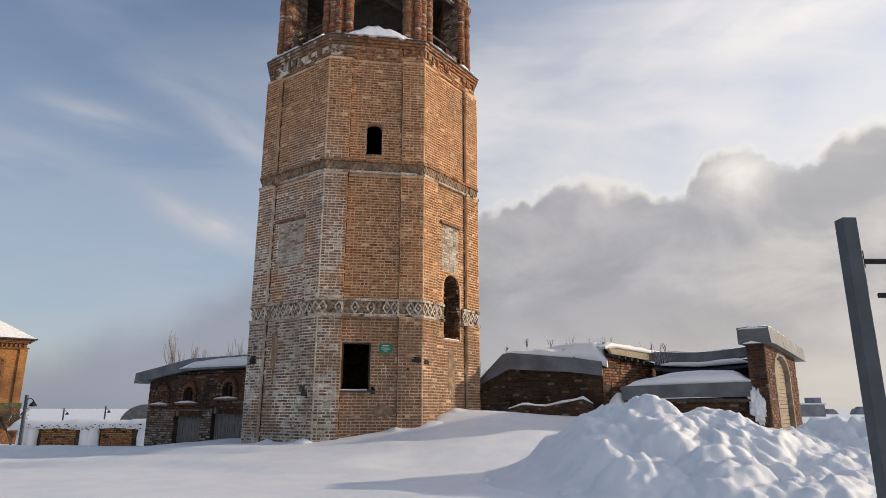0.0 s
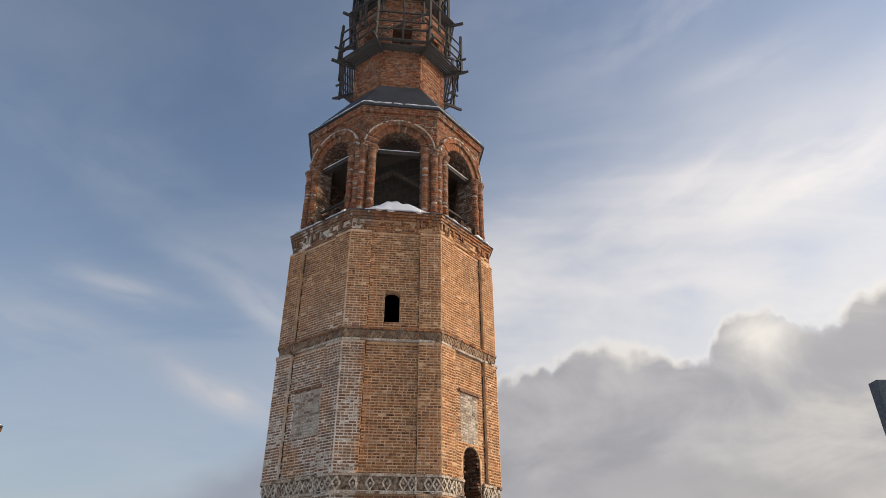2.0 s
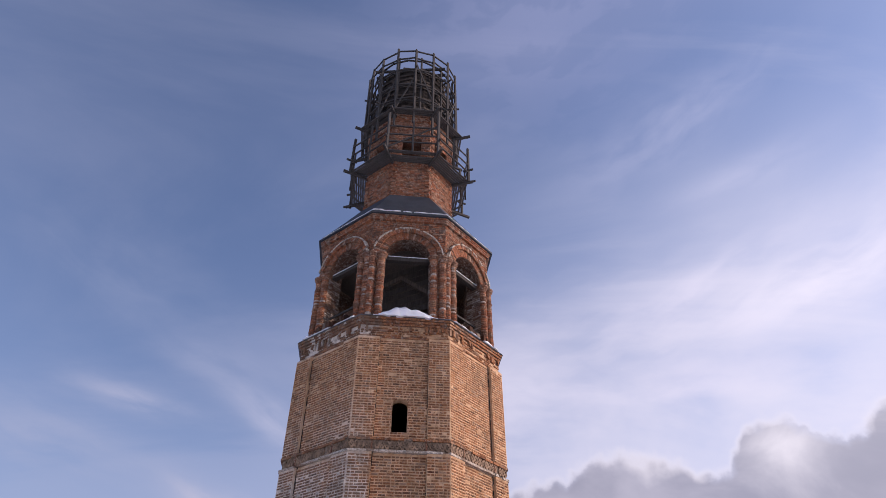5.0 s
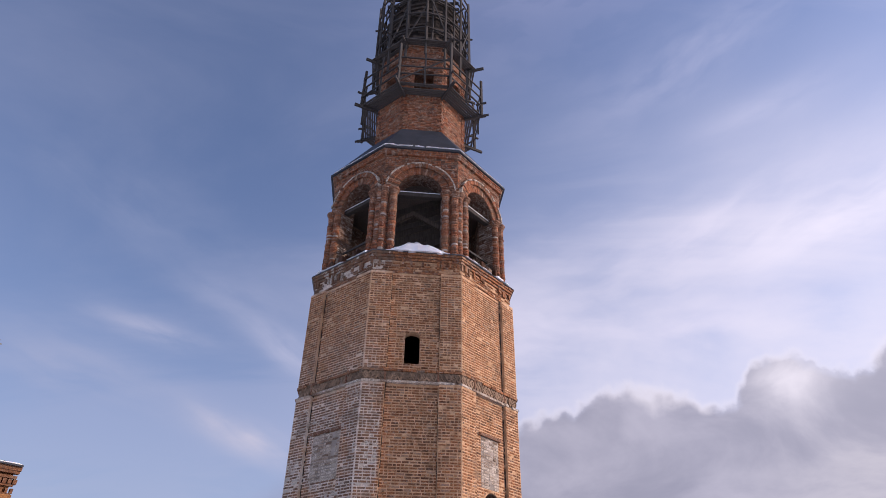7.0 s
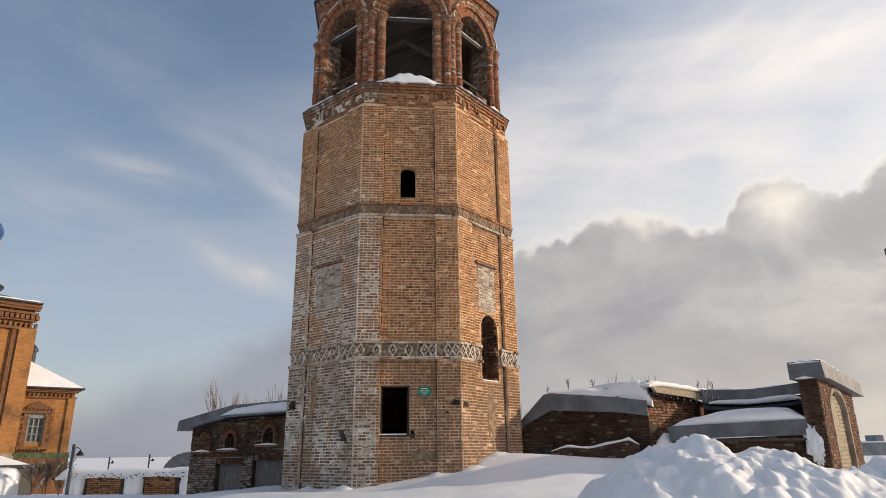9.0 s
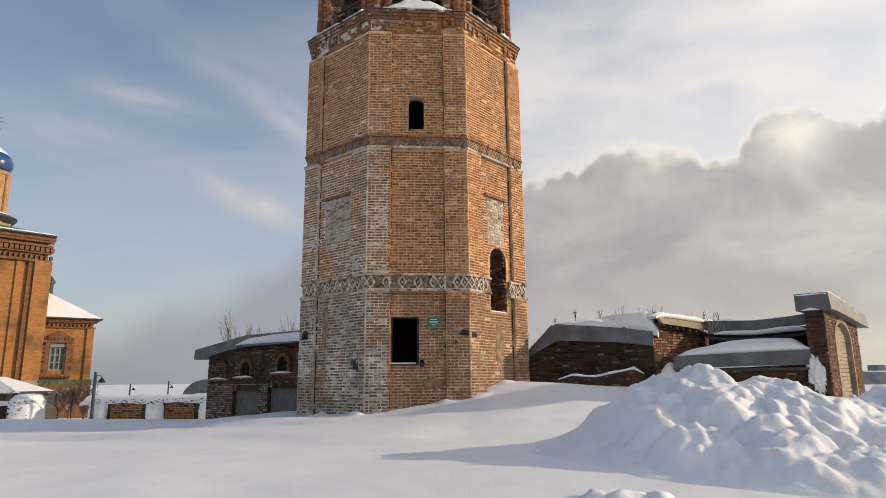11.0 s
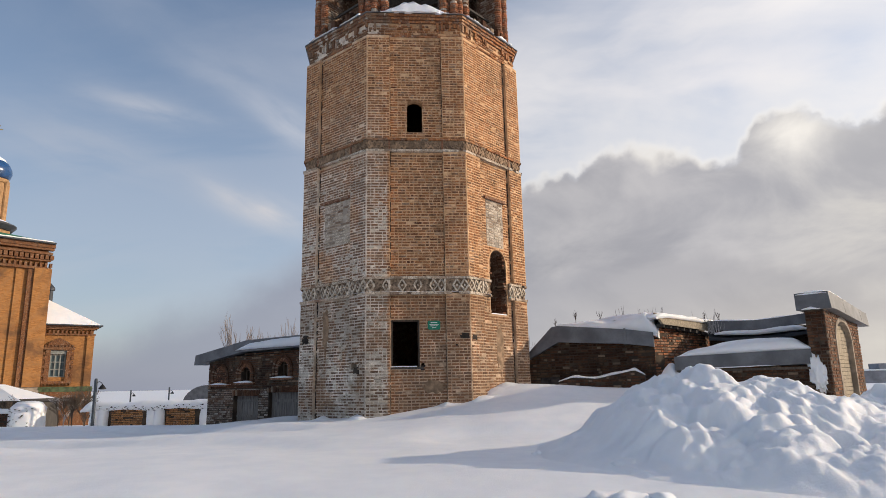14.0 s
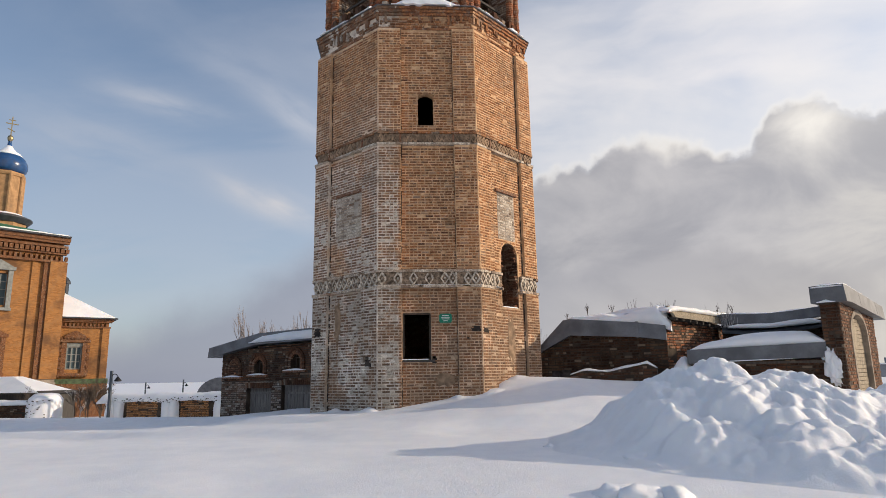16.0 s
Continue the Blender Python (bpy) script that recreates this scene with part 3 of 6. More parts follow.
def ground_mesh():
    def lines(cuts):
        out = []
        for (a, b, s) in cuts:
            out += list(np.arange(a, b, s))
        return out + [cuts[-1][1]]
    xs = lines([(-1500, -300, 200), (-300, -60, 20), (-60, -20, 2), (-20, 20, 0.25), (20, 60, 2), (60, 300, 20), (300, 1500, 200)])
    ys = lines([(-300, -20, 40), (-20, 4, 2), (4, 32, 0.25), (32, 80, 2), (80, 300, 20), (300, 2500, 200)])
    g = Geo()
    g.v = [(x, y, ground(x, y)) for y in ys for x in xs]
    n = len(xs)
    g.f = [(j * n + i, j * n + i + 1, (j + 1) * n + i + 1, (j + 1) * n + i) for j in range(len(ys) - 1) for i in range(n - 1)]
    return g


tagged(part("ground", ground_mesh(), SNOW, None, "smooth wind-blown white snow over the churchyard", True), category="snow", kind="structure")

# the ploughed heap
RIDGE = [(-0.2, -0.3), (0.6, -0.05), (1.0, 0.20), (1.75, 0.55), (2.1, 0.88), (2.46, 1.20), (2.65, 1.40), (3.2, 1.43), (3.85, 1.52), (4.5, 1.42), (5.2, 1.30), (6.45, 1.02), (7.2, 1.12), (8.5, 1.3), (10.5, 1.2), (12.5, 0.5), (13.5, -0.3)]


def heap(x, y):
    rx = [p[0] for p in RIDGE]
    top = float(np.interp(x, rx, [p[1] for p in RIDGE]))
    y0 = 12.4 + 0.35 * math.sin(x * 0.9)
    front, behind = 3.3 + 0.10 * x, 3.4
    d = (y0 - y) / front if y < y0 else (y - y0) / behind
    shape = 1 - abs(d) ** 1.25
    p = Vector((x, y, 0))
    lump = 0.0
    q = p + 0.30 * noise.noise_vector(p * 0.9) + 0.10 * noise.noise_vector(p * 3.1)
    for s, a in ((0.85, 0.11), (1.7, 0.13), (3.4, 0.105), (6.5, 0.055), (13.0, 0.018)):
        v = noise.voronoi(q * s + Vector((s, 0, 0.3)))[0][0]
        lump += a * (0.42 - 1.5 * v * v) * (0.45 + 0.55 * smooth(x, 1.6, 3.4))
    lump += 0.05 * noise.noise(q * 2.6) + 0.02 * noise.noise(p * 9)
    # runnels on the sunny side, running down towards the front right
    run = 0.20 * noise.noise(Vector((q.x * 1.5 + q.y * 0.9, (q.y - q.x) * 0.40, 5.0)))
    body = max(0.0, min(1.0, shape * 2.2))
    return top * (shape if top > 0 else max(0.0, shape)) + (lump + run) * body * min(1.0, max(0.15, top)) - 0.02


def heap_mesh():
    xs, ys = np.arange(-0.2, 13.6, 0.045), np.arange(8.2, 16.4, 0.045)
    g = Geo()
    g.v = [(x, y, max(heap(x, y) + min(ground(x, y), 0.22), ground(x, y) - 0.12)) for y in ys for x in xs]
    n = len(xs)
    g.f = [(j * n + i, j * n + i + 1, (j + 1) * n + i + 1, (j + 1) * n + i) for j in range(len(ys) - 1) for i in range(n - 1)]
    return g


tagged(part("snowbank", heap_mesh(), SNOW, None, "heap of ploughed white snow with lumpy ridged flanks", True), category="snow pile")


def snow_clod(name, x, y, r, seed):
    g = Geo()
    rnd = random.Random(seed)
    bm = bmesh.new()
    bmesh.ops.create_icosphere(bm, subdivisions=3, radius=r)
    off = Vector((rnd.random() * 9, rnd.random() * 9, 0))
    for v in bm.verts:
        v.co *= 1 + 0.5 * noise.noise(v.co / r * 1.1 + off) + 0.10 * noise.noise(v.co / r * 3 + off)
        v.co.z *= 0.6
    z = max(ground(x, y), heap(x, y) if 0 < x < 13 else -9)
    g.v = [tuple(v.co + Vector((x, y, z - r * 0.10))) for v in bm.verts]
    g.f = [tuple(v.index for v in f.verts) for f in bm.faces]
    bm.free()
    return tagged(part(name, g, SNOW, None, "rounded clod of snow fallen from the heap", True), category="snow clod", group="clods at the heap")


for i, (x, y, r) in enumerate([(1.30, 8.45, 0.24), (1.62, 8.3, 0.28), (2.0, 8.35, 0.24), (1.35, 12.6, 0.17), (1.05, 12.4, 0.13), (1.62, 12.5, 0.20), (0.82, 12.7, 0.12), (2.0, 10.3, 0.22), (2.9, 9.9, 0.17)]):
    snow_clod("snow_clod", x, y, r, i)

# ---------------------------------------------------------------- the bell tower
CX, CY, PHI = -2.99, 25.0, 8.80
tower = thing("bell_tower", "tall octagonal brick bell tower, weathered, limewash flaking, scaffolded top", "bell tower")
rnd = random.Random(4)


def corner(i, r):
    """Corner i of the octagon with corner radius r; faces 0 to 7 run from corner i to i + 1, face 0 looks to the camera."""
    a = radians(-112.5 + 45 * i + PHI)
    return (CX + r * math.cos(a), CY + r * math.sin(a))


def octagon(r, z):
    return [(*corner(i, r), z) for i in range(8)]


FACE_NAMES = ("south", "southeast", "east", "northeast", "north", "northwest", "west", "southwest")
SEEN = (0, 1, 7)
THICK = 0.95
TAN = math.tan(radians(22.5))


def panel(geo, m, W, u0, u1, z0, z1, t=THICK, out=0.0):
    """A piece of wall, mitred at the tower's corners."""
    e = t * TAN
    i0, i1 = max(u0, e), min(u1, W - e)
    a = [(u0, out, z0), (u1, out, z0), (i1, -t, z0), (i0, -t, z0)]
    geo.hexa(a, [(x, y, z1) for x, y, _ in a], m)


def wall_with_openings(geo, m, W, z0, z1, holes, t=THICK, u0=0.0, mitre=True, more_u=(), more_z=()):
    """One connected wall; holes: (u0, u1, z0, z1) cut right through it."""
    us = sorted({u0, W, *[h[0] for h in holes], *[h[1] for h in holes], *more_u})
    zs = sorted({z0, z1, *[h[2] for h in holes], *[h[3] for h in holes], *more_z})
    e = t * TAN if mitre else 0.0
    inner = lambda u: u0 + e if u == u0 else (W - e if u == W else min(max(u, u0 + e), W - e))
    nu, nz = len(us), len(zs)
    k = geo.points([(u, 0, z) for z in zs for u in us] + [(inner(u), -t, z) for z in zs for u in us], m)
    solid = lambda i, j: 0 <= i < nu - 1 and 0 <= j < nz - 1 and not any(h[0] - 1e-6 < us[i] and us[i + 1] < h[1] + 1e-6 and h[2] - 1e-6 < zs[j] and zs[j + 1] < h[3] + 1e-6 for h in holes)
    F = lambda i, j: k + j * nu + i
    B = lambda i, j: k + nu * nz + j * nu + i
    for j in range(nz - 1):
        for i in range(nu - 1):
            if not solid(i, j):
                continue
            geo.f.append((F(i, j), F(i, j + 1), F(i + 1, j + 1), F(i + 1, j)))
            geo.f.append((B(i, j), B(i + 1, j), B(i + 1, j + 1), B(i, j + 1)))
            if not solid(i - 1, j):
                geo.f.append((F(i, j), B(i, j), B(i, j + 1), F(i, j + 1)))
            if not solid(i + 1, j):
                geo.f.append((F(i + 1, j), F(i + 1, j + 1), B(i + 1, j + 1), B(i + 1, j)))
            if not solid(i, j - 1):
                geo.f.append((F(i, j), F(i + 1, j), B(i + 1, j), B(i, j)))
            if not solid(i, j + 1):
                geo.f.append((F(i, j + 1), B(i, j + 1), B(i + 1, j + 1), F(i + 1, j + 1)))


def arch_fill(geo, m, u0, u1, z_spring, z_top, y0, y1, rise=None):
    """Fills the two corners above an arch, within the square opening u0..u1, z_spring..z_top."""
    c, r = (u0 + u1) / 2, (u1 - u0) / 2
    h = rise or (z_top - z_spring)
    steps = 10
    for i in range(steps):
        a0, a1 = math.pi * i / steps, math.pi * (i + 1) / steps
        p0, p1 = (c - r * math.cos(a0), z_spring + h * math.sin(a0)), (c - r * math.cos(a1), z_spring + h * math.sin(a1))
        geo.prism([p0, p1, (p1[0], z_top + 0.001), (p0[0], z_top + 0.001)][::1], y1, y0, m)


R0 = 4.41
Z_BASE, Z_B1, Z_B1T, Z_B2, Z_B2T, Z_COR, Z_CORT = -0.6, 4.60, 5.18, 9.62, 10.10, 14.05, 14.93
DOOR = (0.79, 1.73, 2.20, 3.74)
SLIT = (1.37, 1.92, 10.36, 11.62)
BREACH = (1.29, 2.30, 4.02, 6.36)
NICHE_E = (1.17, 2.20, 6.45, 8.17)
NICHE_W = (1.10, 2.53, 6.50, 8.12)
PIL = (0.76, 2.62)
PROUD = 0.12        # how far the corner pilasters stand out
SOCKETS = {0: [(1.76, 1.88, 2.22, 2.32)], 7: [(2.72, 3.02, 2.15, 2.36), (0.25, 0.45, 3.6, 3.75)]}   # put-log holes


def inside(h, u, z, arch=0.0):
    if not (h[0] < u < h[1] and h[2] < z < h[3]):
        return False
    if arch:
        c, r = (h[0] + h[1]) / 2, (h[1] - h[0]) / 2
        if z > h[3] - arch:
            return ((u - c) / r) ** 2 + ((z - h[3] + arch) / arch) ** 2 < 1
    return True


def tower_face(i):
    m, W = frame_of(corner(i, R0), corner(i + 1, R0))
    wall = Geo()
    sockets = SOCKETS.get(i, [])
    holes = {0: [DOOR, SLIT], 1: [BREACH]}.get(i, []) + sockets
    deep = 0.40 if i == 0 else THICK
    wall_with_openings(wall, m, W, Z_BASE, Z_CORT, holes, deep)
    if i == 0:
        arch_fill(wall, m, SLIT[0], SLIT[1], SLIT[3] - 0.18, SLIT[3], 0.0, -deep)
    if i == 1:
        arch_fill(wall, m, BREACH[0], BREACH[1], BREACH[3] - 0.5, BREACH[3], 0.0, -THICK)
    seen = i in SEEN
    # corner pilasters and the thicker foot
    for u0, u1 in ((0.0, PIL[0]), (PIL[1], W)):
        for z0, z1 in ((Z_BASE, Z_B1), (Z_B1T, Z_B2), (Z_B2T, Z_COR)):
            e0, e1 = (PROUD * TAN if u0 == 0 else 0), (PROUD * TAN if u1 == W else 0)
            mine = [h for h in sockets if u0 < h[0] and h[1] < u1 and z0 < h[2] < z1]
            if mine:
                wall_with_openings(wall, m @ Matrix.Translation((0, PROUD, 0)), u1 + e1, z0, z1, mine, PROUD, u0 - e0, False)
                continue
            a = [(u0 - e0, PROUD, z0), (u1 + e1, PROUD, z0), (u1, 0, z0), (u0, 0, z0)]
            wall.hexa(a, [(x, y, z1) for x, y, _ in a], m)
    face = part("wall", wall, JOINTS if seen else BRICK_SOLID, tower)
    if not seen:
        return
    bricks = Geo()

    def keep(u, z):
        if any(inside((h[0] - 0.04, h[1] + 0.04, h[2] - 0.03, h[3] + 0.01), u, z) for h in sockets):
            return False
        if i == 0 and (inside(DOOR, u, z) or inside(SLIT, u, z, 0.18)):
            return False
        if i == 1 and (inside((BREACH[0] - 0.06 * (1 + noise.noise(Vector((z * 4, 1, u)))), BREACH[1] + 0.06 * (1 + noise.noise(Vector((z * 4, 7, u)))), BREACH[2], BREACH[3] + 0.04), u, z, 0.52) or inside(NICHE_E, u, z)):
            return False
        if i == 7 and inside(NICHE_W, u, z):
            return False
        # cement patches
        for f, c, r, s in PATCHES:
            if f == i and ((u - c[0]) / r) ** 2 + ((z - c[1]) / s) ** 2 < 1 + 0.5 * noise.noise(Vector((u * 3, z * 3, f))):
                return False
        return True

    single = (lambda u, z: i == 0 and 2.15 < z < 4.1) if i == 0 else None
    for z0, z1, lift in ((Z_BASE + 0.6, Z_B1, 0.0), (Z_B1T, Z_B2, 0.0), (Z_B2T, Z_COR, 0.0)):
        old = dict(course=0.097, length=0.27, joint=0.028, gap=0.034, singles=single)
        lay_bricks(bricks, m, PIL[0] + 0.01, PIL[1] - 0.01, z0, z1, 0.012, rnd, keep, **old)
        lay_bricks(bricks, m, -0.03, PIL[0], z0, z1, 0.012, rnd, keep, base=PROUD, **old)
        lay_bricks(bricks, m, PIL[1], W + 0.03, z0, z1, 0.012, rnd, keep, base=PROUD, **old)
    part("brickwork", bricks, BRICK, tower, "weathered orange-brown brick courses", kind="stuff")


PATCHES = [(0, (2.2, 1.55), 0.30, 0.2), (1, (1.75, 2.9), 0.20, 0.8), (7, (1.25, 3.6), 0.15, 0.70)]
for i in range(8):
    tower_face(i)
for f, c, r, s in PATCHES:
    m, W = frame_of(corner(f, R0), corner(f + 1, R0))
    g = Geo()
    pts = [(c[0] + r * 1.1 * math.cos(a) * (1 + 0.7 * noise.noise(Vector((math.cos(a) * 3, math.sin(a) * 2, r * 9)))), c[1] + s * 1.1 * math.sin(a) * (1 + 0.7 * noise.noise(Vector((math.cos(a) * 3, math.sin(a) * 2, s * 9))))) for a in [2 * math.pi * k / 18 for k in range(18)]]
    base = PROUD if (c[0] < PIL[0] or c[0] > PIL[1]) else 0.0
    g.prism(pts, base + 0.008, base - 0.02, m)
    part("patch", g, PATCH, tower, "smooth cement patch where bricks are lost")

# floors and the dark inside
for z, mat in ((4.3, DARK_WOOD), (9.4, DARK_WOOD), (14.5, DARK_WOOD)):
    g = Geo()
    g.hexa(octagon(R0 - 0.9, z), octagon(R0 - 0.9, z + 0.12))
    part("floor_deck", g, mat, tower, "dark timber floor inside the tower")

# dark strips beside the corner pilasters; the grooves' shade is put into their colour
for f, u, wide in ((7, PIL[0] + 0.02, 0.060), (0, PIL[0] + 0.01, 0.026), (0, PIL[1] - 0.01, 0.012), (1, PIL[1] - 0.02, 0.050)):
    m, W = frame_of(corner(f, R0), corner(f + 1, R0))
    for z0, z1 in ((0.2, Z_B1), (Z_B1T, Z_B2), (Z_B2T, Z_COR)):
        g = Geo()
        z = z0
        while z < z1 - 0.05:
            h = min(rnd.uniform(0.05, 0.16), z1 - z)
            if rnd.random() > 0.2 and not (f == 0 and u < 1 and DOOR[2] - 0.1 < z + h and z < DOOR[3]):
                a, b = u - wide / 2 * rnd.uniform(0.3, 1.5), u + wide / 2 * rnd.uniform(0.3, 1.7)
                g.box(a, b, -0.01, 0.0135, z, z + h, m)
            z += h
        part("open_joint", g, NEAR_BLACK, tower, "raised dark strip beside a pilaster, groove shade in its colour", kind="stuff")

# blind panels
for f, h in ((1, NICHE_E), (7, NICHE_W)):
    m, W = frame_of(corner(f, R0), corner(f + 1, R0))
    g = Geo()
    g.box(h[0], h[1], -0.02, 0.004, h[2], h[3], m)
    part("blind_panel", g, MORTAR_PALE, tower, "limewashed blind window panel")
    b = Geo()
    lay_bricks(b, m, h[0], h[1], h[2], h[3], 0.012, rnd, lambda u, z: noise.noise(Vector((u * 2.5, z * 2.5, f))) > -0.45, base=0.004)
    part("panel_bricks", b, BRICK_WASH, tower, "limewashed bricks of a blind panel", kind="stuff")
    l = Geo()
    l.box(h[0] - 0.12, h[1] + 0.12, 0.0, 0.09, h[3], h[3] + 0.1, m)
    part("lintel", l, BRICK_SOLID, tower, "projecting brick lintel")


def band(z0, z1, name, cell, pale):
    """A frieze of crossed relief between two string courses, round the tower."""
    for i in range(8):
        m, W = frame_of(corner(i, R0), corner(i + 1, R0))
        runs = [(0, BREACH[0] - 0.08), (BREACH[1] + 0.08, W)] if i == 1 and z0 < 6 else [(0, W)]
        for a, b in runs:
            def strip(lo, hi, o, o2=None):
                o2 = o if o2 is None else o2
                ea, eb = (1 if a == 0 else 0), (1 if b == W else 0)
                q = lambda w, z: [(a - ea * w * TAN, w, z), (b + eb * w * TAN, w, z), (b, 0, z), (a, 0, z)]
                return Geo().hexa(q(o, lo), q(o2, hi), m)
            part(name, strip(z0, z1, 0.055), FRIEZE, tower, "dark ground of an ornamental brick frieze")
            for z, h, o in ((z0 - 0.02, 0.085, 0.155), (z1 - 0.075, 0.085, 0.14)):
                part("string_course", block_course(m, b, z, h, o, rnd, 0.0, 0.3, 0.09, a, (a == 0, b == W)) if i in SEEN else strip(z, z + h, o), (BRICK_WASH if pale or z < z0 else BRICK) if i in SEEN else BRICK_SOLID, tower, "projecting string course of weathered bricks", kind="stuff")
                if pale and z < z0:
                    part("snow_line", strip(z + h, z + h + 0.012, o - 0.03, o - 0.06), SNOW, tower)
    for i in SEEN:
        m, W = frame_of(corner(i, R0 + 0.06), corner(i + 1, R0 + 0.06))
        g = Geo()
        n = int(W / cell)
        lo, hi = z0 + 0.085, z1 - 0.085
        for k in range(n):
            u = (k + 0.5) * W / n
            if rnd.random() < 0.10 or (i == 1 and pale and BREACH[0] - 0.2 < u < BREACH[1] + 0.2):
                continue
            w, c = W / n * 0.5, (lo + hi) / 2
            p = [(u - w, c), (u, hi), (u + w, c), (u, lo)]
            for a, b in zip(p, p[1:] + p[:1]):
                d = Vector((b[0] - a[0], 0, b[1] - a[1]))
                s = Vector((-d.z, 0, d.x)).normalized() * rnd.uniform(0.019, 0.034)
                A, B = Vector((a[0], 0, a[1])), Vector((b[0], 0, b[1]))
                g.hexa([A - s, B - s, B + s, A + s], [q + Vector((0, 0.045 + rnd.uniform(-0.008, 0.008), 0)) for q in (A - s, B - s, B + s, A + s)], m)
            g.box(u - 0.028, u + 0.028, 0, 0.04, c - 0.035, c + 0.035, m)
        part("relief", g, STONE if pale else PATCH, tower, "crossed diamond relief of cut brick", kind="stuff")
        for u0, u1 in ((PIL[0] - 0.03, PIL[0] + 0.03), (PIL[1] - 0.03, PIL[1] + 0.03)):
            part("relief_post", Geo().box(u0, u1, 0.0, 0.06, z0 + 0.06, z1 - 0.06, m), STONE if pale else BRICK_SOLID, tower)


band(Z_B1, Z_B1T, "frieze_lower", 0.245, True)
band(Z_B2, Z_B2T, "frieze_upper", 0.17, False)

# the corbelled cornice
for k, (z, h, o) in enumerate(((Z_COR, 0.09, 0.10), (Z_COR + 0.55, 0.10, 0.14), (Z_COR + 0.66, 0.10, 0.19), (Z_COR + 0.77, 0.10, 0.24))):
    g = Geo()
    g.hexa(octagon(R0 + o - 0.08, z), octagon(R0 + o - 0.08, z + h))
    part("cornice_course", g, BRICK_SOLID, tower, "stepped brick cornice course")
    for i in SEEN:
        m, W = frame_of(corner(i, R0), corner(i + 1, R0))
        part("cornice_block_course", block_course(m, W, z + 0.004, h - 0.008, (o - 0.08) * 0.924 + 0.035, rnd, -0.05, 0.22, 0.12), BRICK, tower, kind="stuff")
g = Geo()
g.hexa(octagon(R0 + 0.24, Z_CORT - 0.01), octagon(R0 + 0.20, Z_CORT + 0.035))
part("cornice_flashing", g, STEEL, tower, "thin metal flashing on the cornice")
for i in SEEN:
    m, W = frame_of(corner(i, R0 + 0.01), corner(i + 1, R0 + 0.01))
    g = Geo()
    n = 22
    for k in range(n):
        if rnd.random() < (0.62 if i == 0 else 0.3):
            continue
        u = (k + 0.5) * W / n + rnd.uniform(-0.02, 0.02)
        d = rnd.uniform(0.04, 0.11)
        lo = rnd.uniform(0.2, 0.4)
        g.box(u - 0.042, u + 0.042, 0, d, Z_COR + lo, Z_COR + 0.55, m)
    part("dentil_course", g, BRICK, tower, "broken brick dentils under the cornice", kind="stuff")
    b = Geo()
    lay_bricks(b, m, 0, W, Z_COR + 0.09, Z_COR + 0.55, 0.025, rnd, lambda u, z: noise.noise(Vector((u * 2.2, z * 3, i + 4))) > -0.22, skip=0.1)
    part("cornice_bricks", b, BRICK, tower, kind="stuff")

# door, slit and breach details
m0, W0 = frame_of(corner(0, R0), corner(1, R0))
g = Geo()
g.box(DOOR[0] - 0.02, DOOR[1] + 0.12, -0.12, 0.03, DOOR[2] - 0.07, DOOR[2], m0)
part("sill", g, GREY_WOOD, tower, "grey timber sill of the lower opening")
g = Geo()
g.box(DOOR[0] - 0.02, DOOR[1] - 0.1, -0.05, 0.035, DOOR[2] + 0.001, DOOR[2] + 0.03, m0)
part("snow_on_sill", g, SNOW, tower)
g = Geo()
g.box(DOOR[0] + 0.01, DOOR[1] - 0.01, -0.16, -0.09, DOOR[3] - 0.05, DOOR[3], m0)
for u in (DOOR[0], DOOR[1] - 0.06):
    g.box(u + 0.002, u + 0.058, -0.16, -0.09, DOOR[2] + 0.002, DOOR[3] - 0.05, m0)
part("opening_frame", g, DARK_WOOD, tower, "dark timber frame set in the opening")
# flush near-black plates: the dark of knocked-out holes is only their colour
for i, h in ((0, (DOOR[1] + 0.02, DOOR[1] + 0.18, DOOR[2] - 0.13, DOOR[2] + 0.06)), (7, (2.86, 3.16, 2.0, 2.24)), (1, (0.02, 0.28, 3.05, 3.24)), (0, (3.05, 3.38, 3.1, 3.28)), (0, (2.9, 2.98, 2.86, 2.93)), (7, (0.1, 0.5, 3.1, 3.42))):
    m, W = frame_of(corner(i, R0), corner(i + 1, R0))
    g = Geo()
    base = PROUD if (h[0] < PIL[0] or h[1] > PIL[1]) else 0.0
    cu, cz = (h[0] + h[1]) / 2, (h[2] + h[3]) / 2
    rim = [(cu + (h[1] - h[0]) / 2 * max(-1, min(1, 1.5 * math.cos(a))) * rnd.uniform(0.7, 1.1), cz + (h[3] - h[2]) / 2 * max(-1, min(1, 1.5 * math.sin(a))) * rnd.uniform(0.7, 1.1)) for a in [2 * math.pi * k / 14 for k in range(14)]]
    g.prism(rim, base + 0.0135, base - 0.05, m)
    part("put_hole", g, NEAR_BLACK, tower, "flush dark plate with a hole's shade in its colour")
m1, W1 = frame_of(corner(1, R0), corner(2, R0))
g = Geo()
lay_bricks(g, m1 @ Matrix.Translation((BREACH[1] - 0.0, 0, 0)) @ Matrix.Rotation(radians(90), 4, "Z") @ Matrix.Translation((-THICK, 0, 0)), 0.0, THICK, BREACH[2], BREACH[3] - 0.3, 0.03, rnd, skip=0.12)
part("reveal_bricks", g, BRICK_DARK, tower, "rough broken bricks in the breach", kind="stuff")
# added dark lining: the shade inside the breach is put into its colour
g = Geo()
bc, br = (BREACH[0] + BREACH[1]) / 2, (BREACH[1] - BREACH[0]) / 2
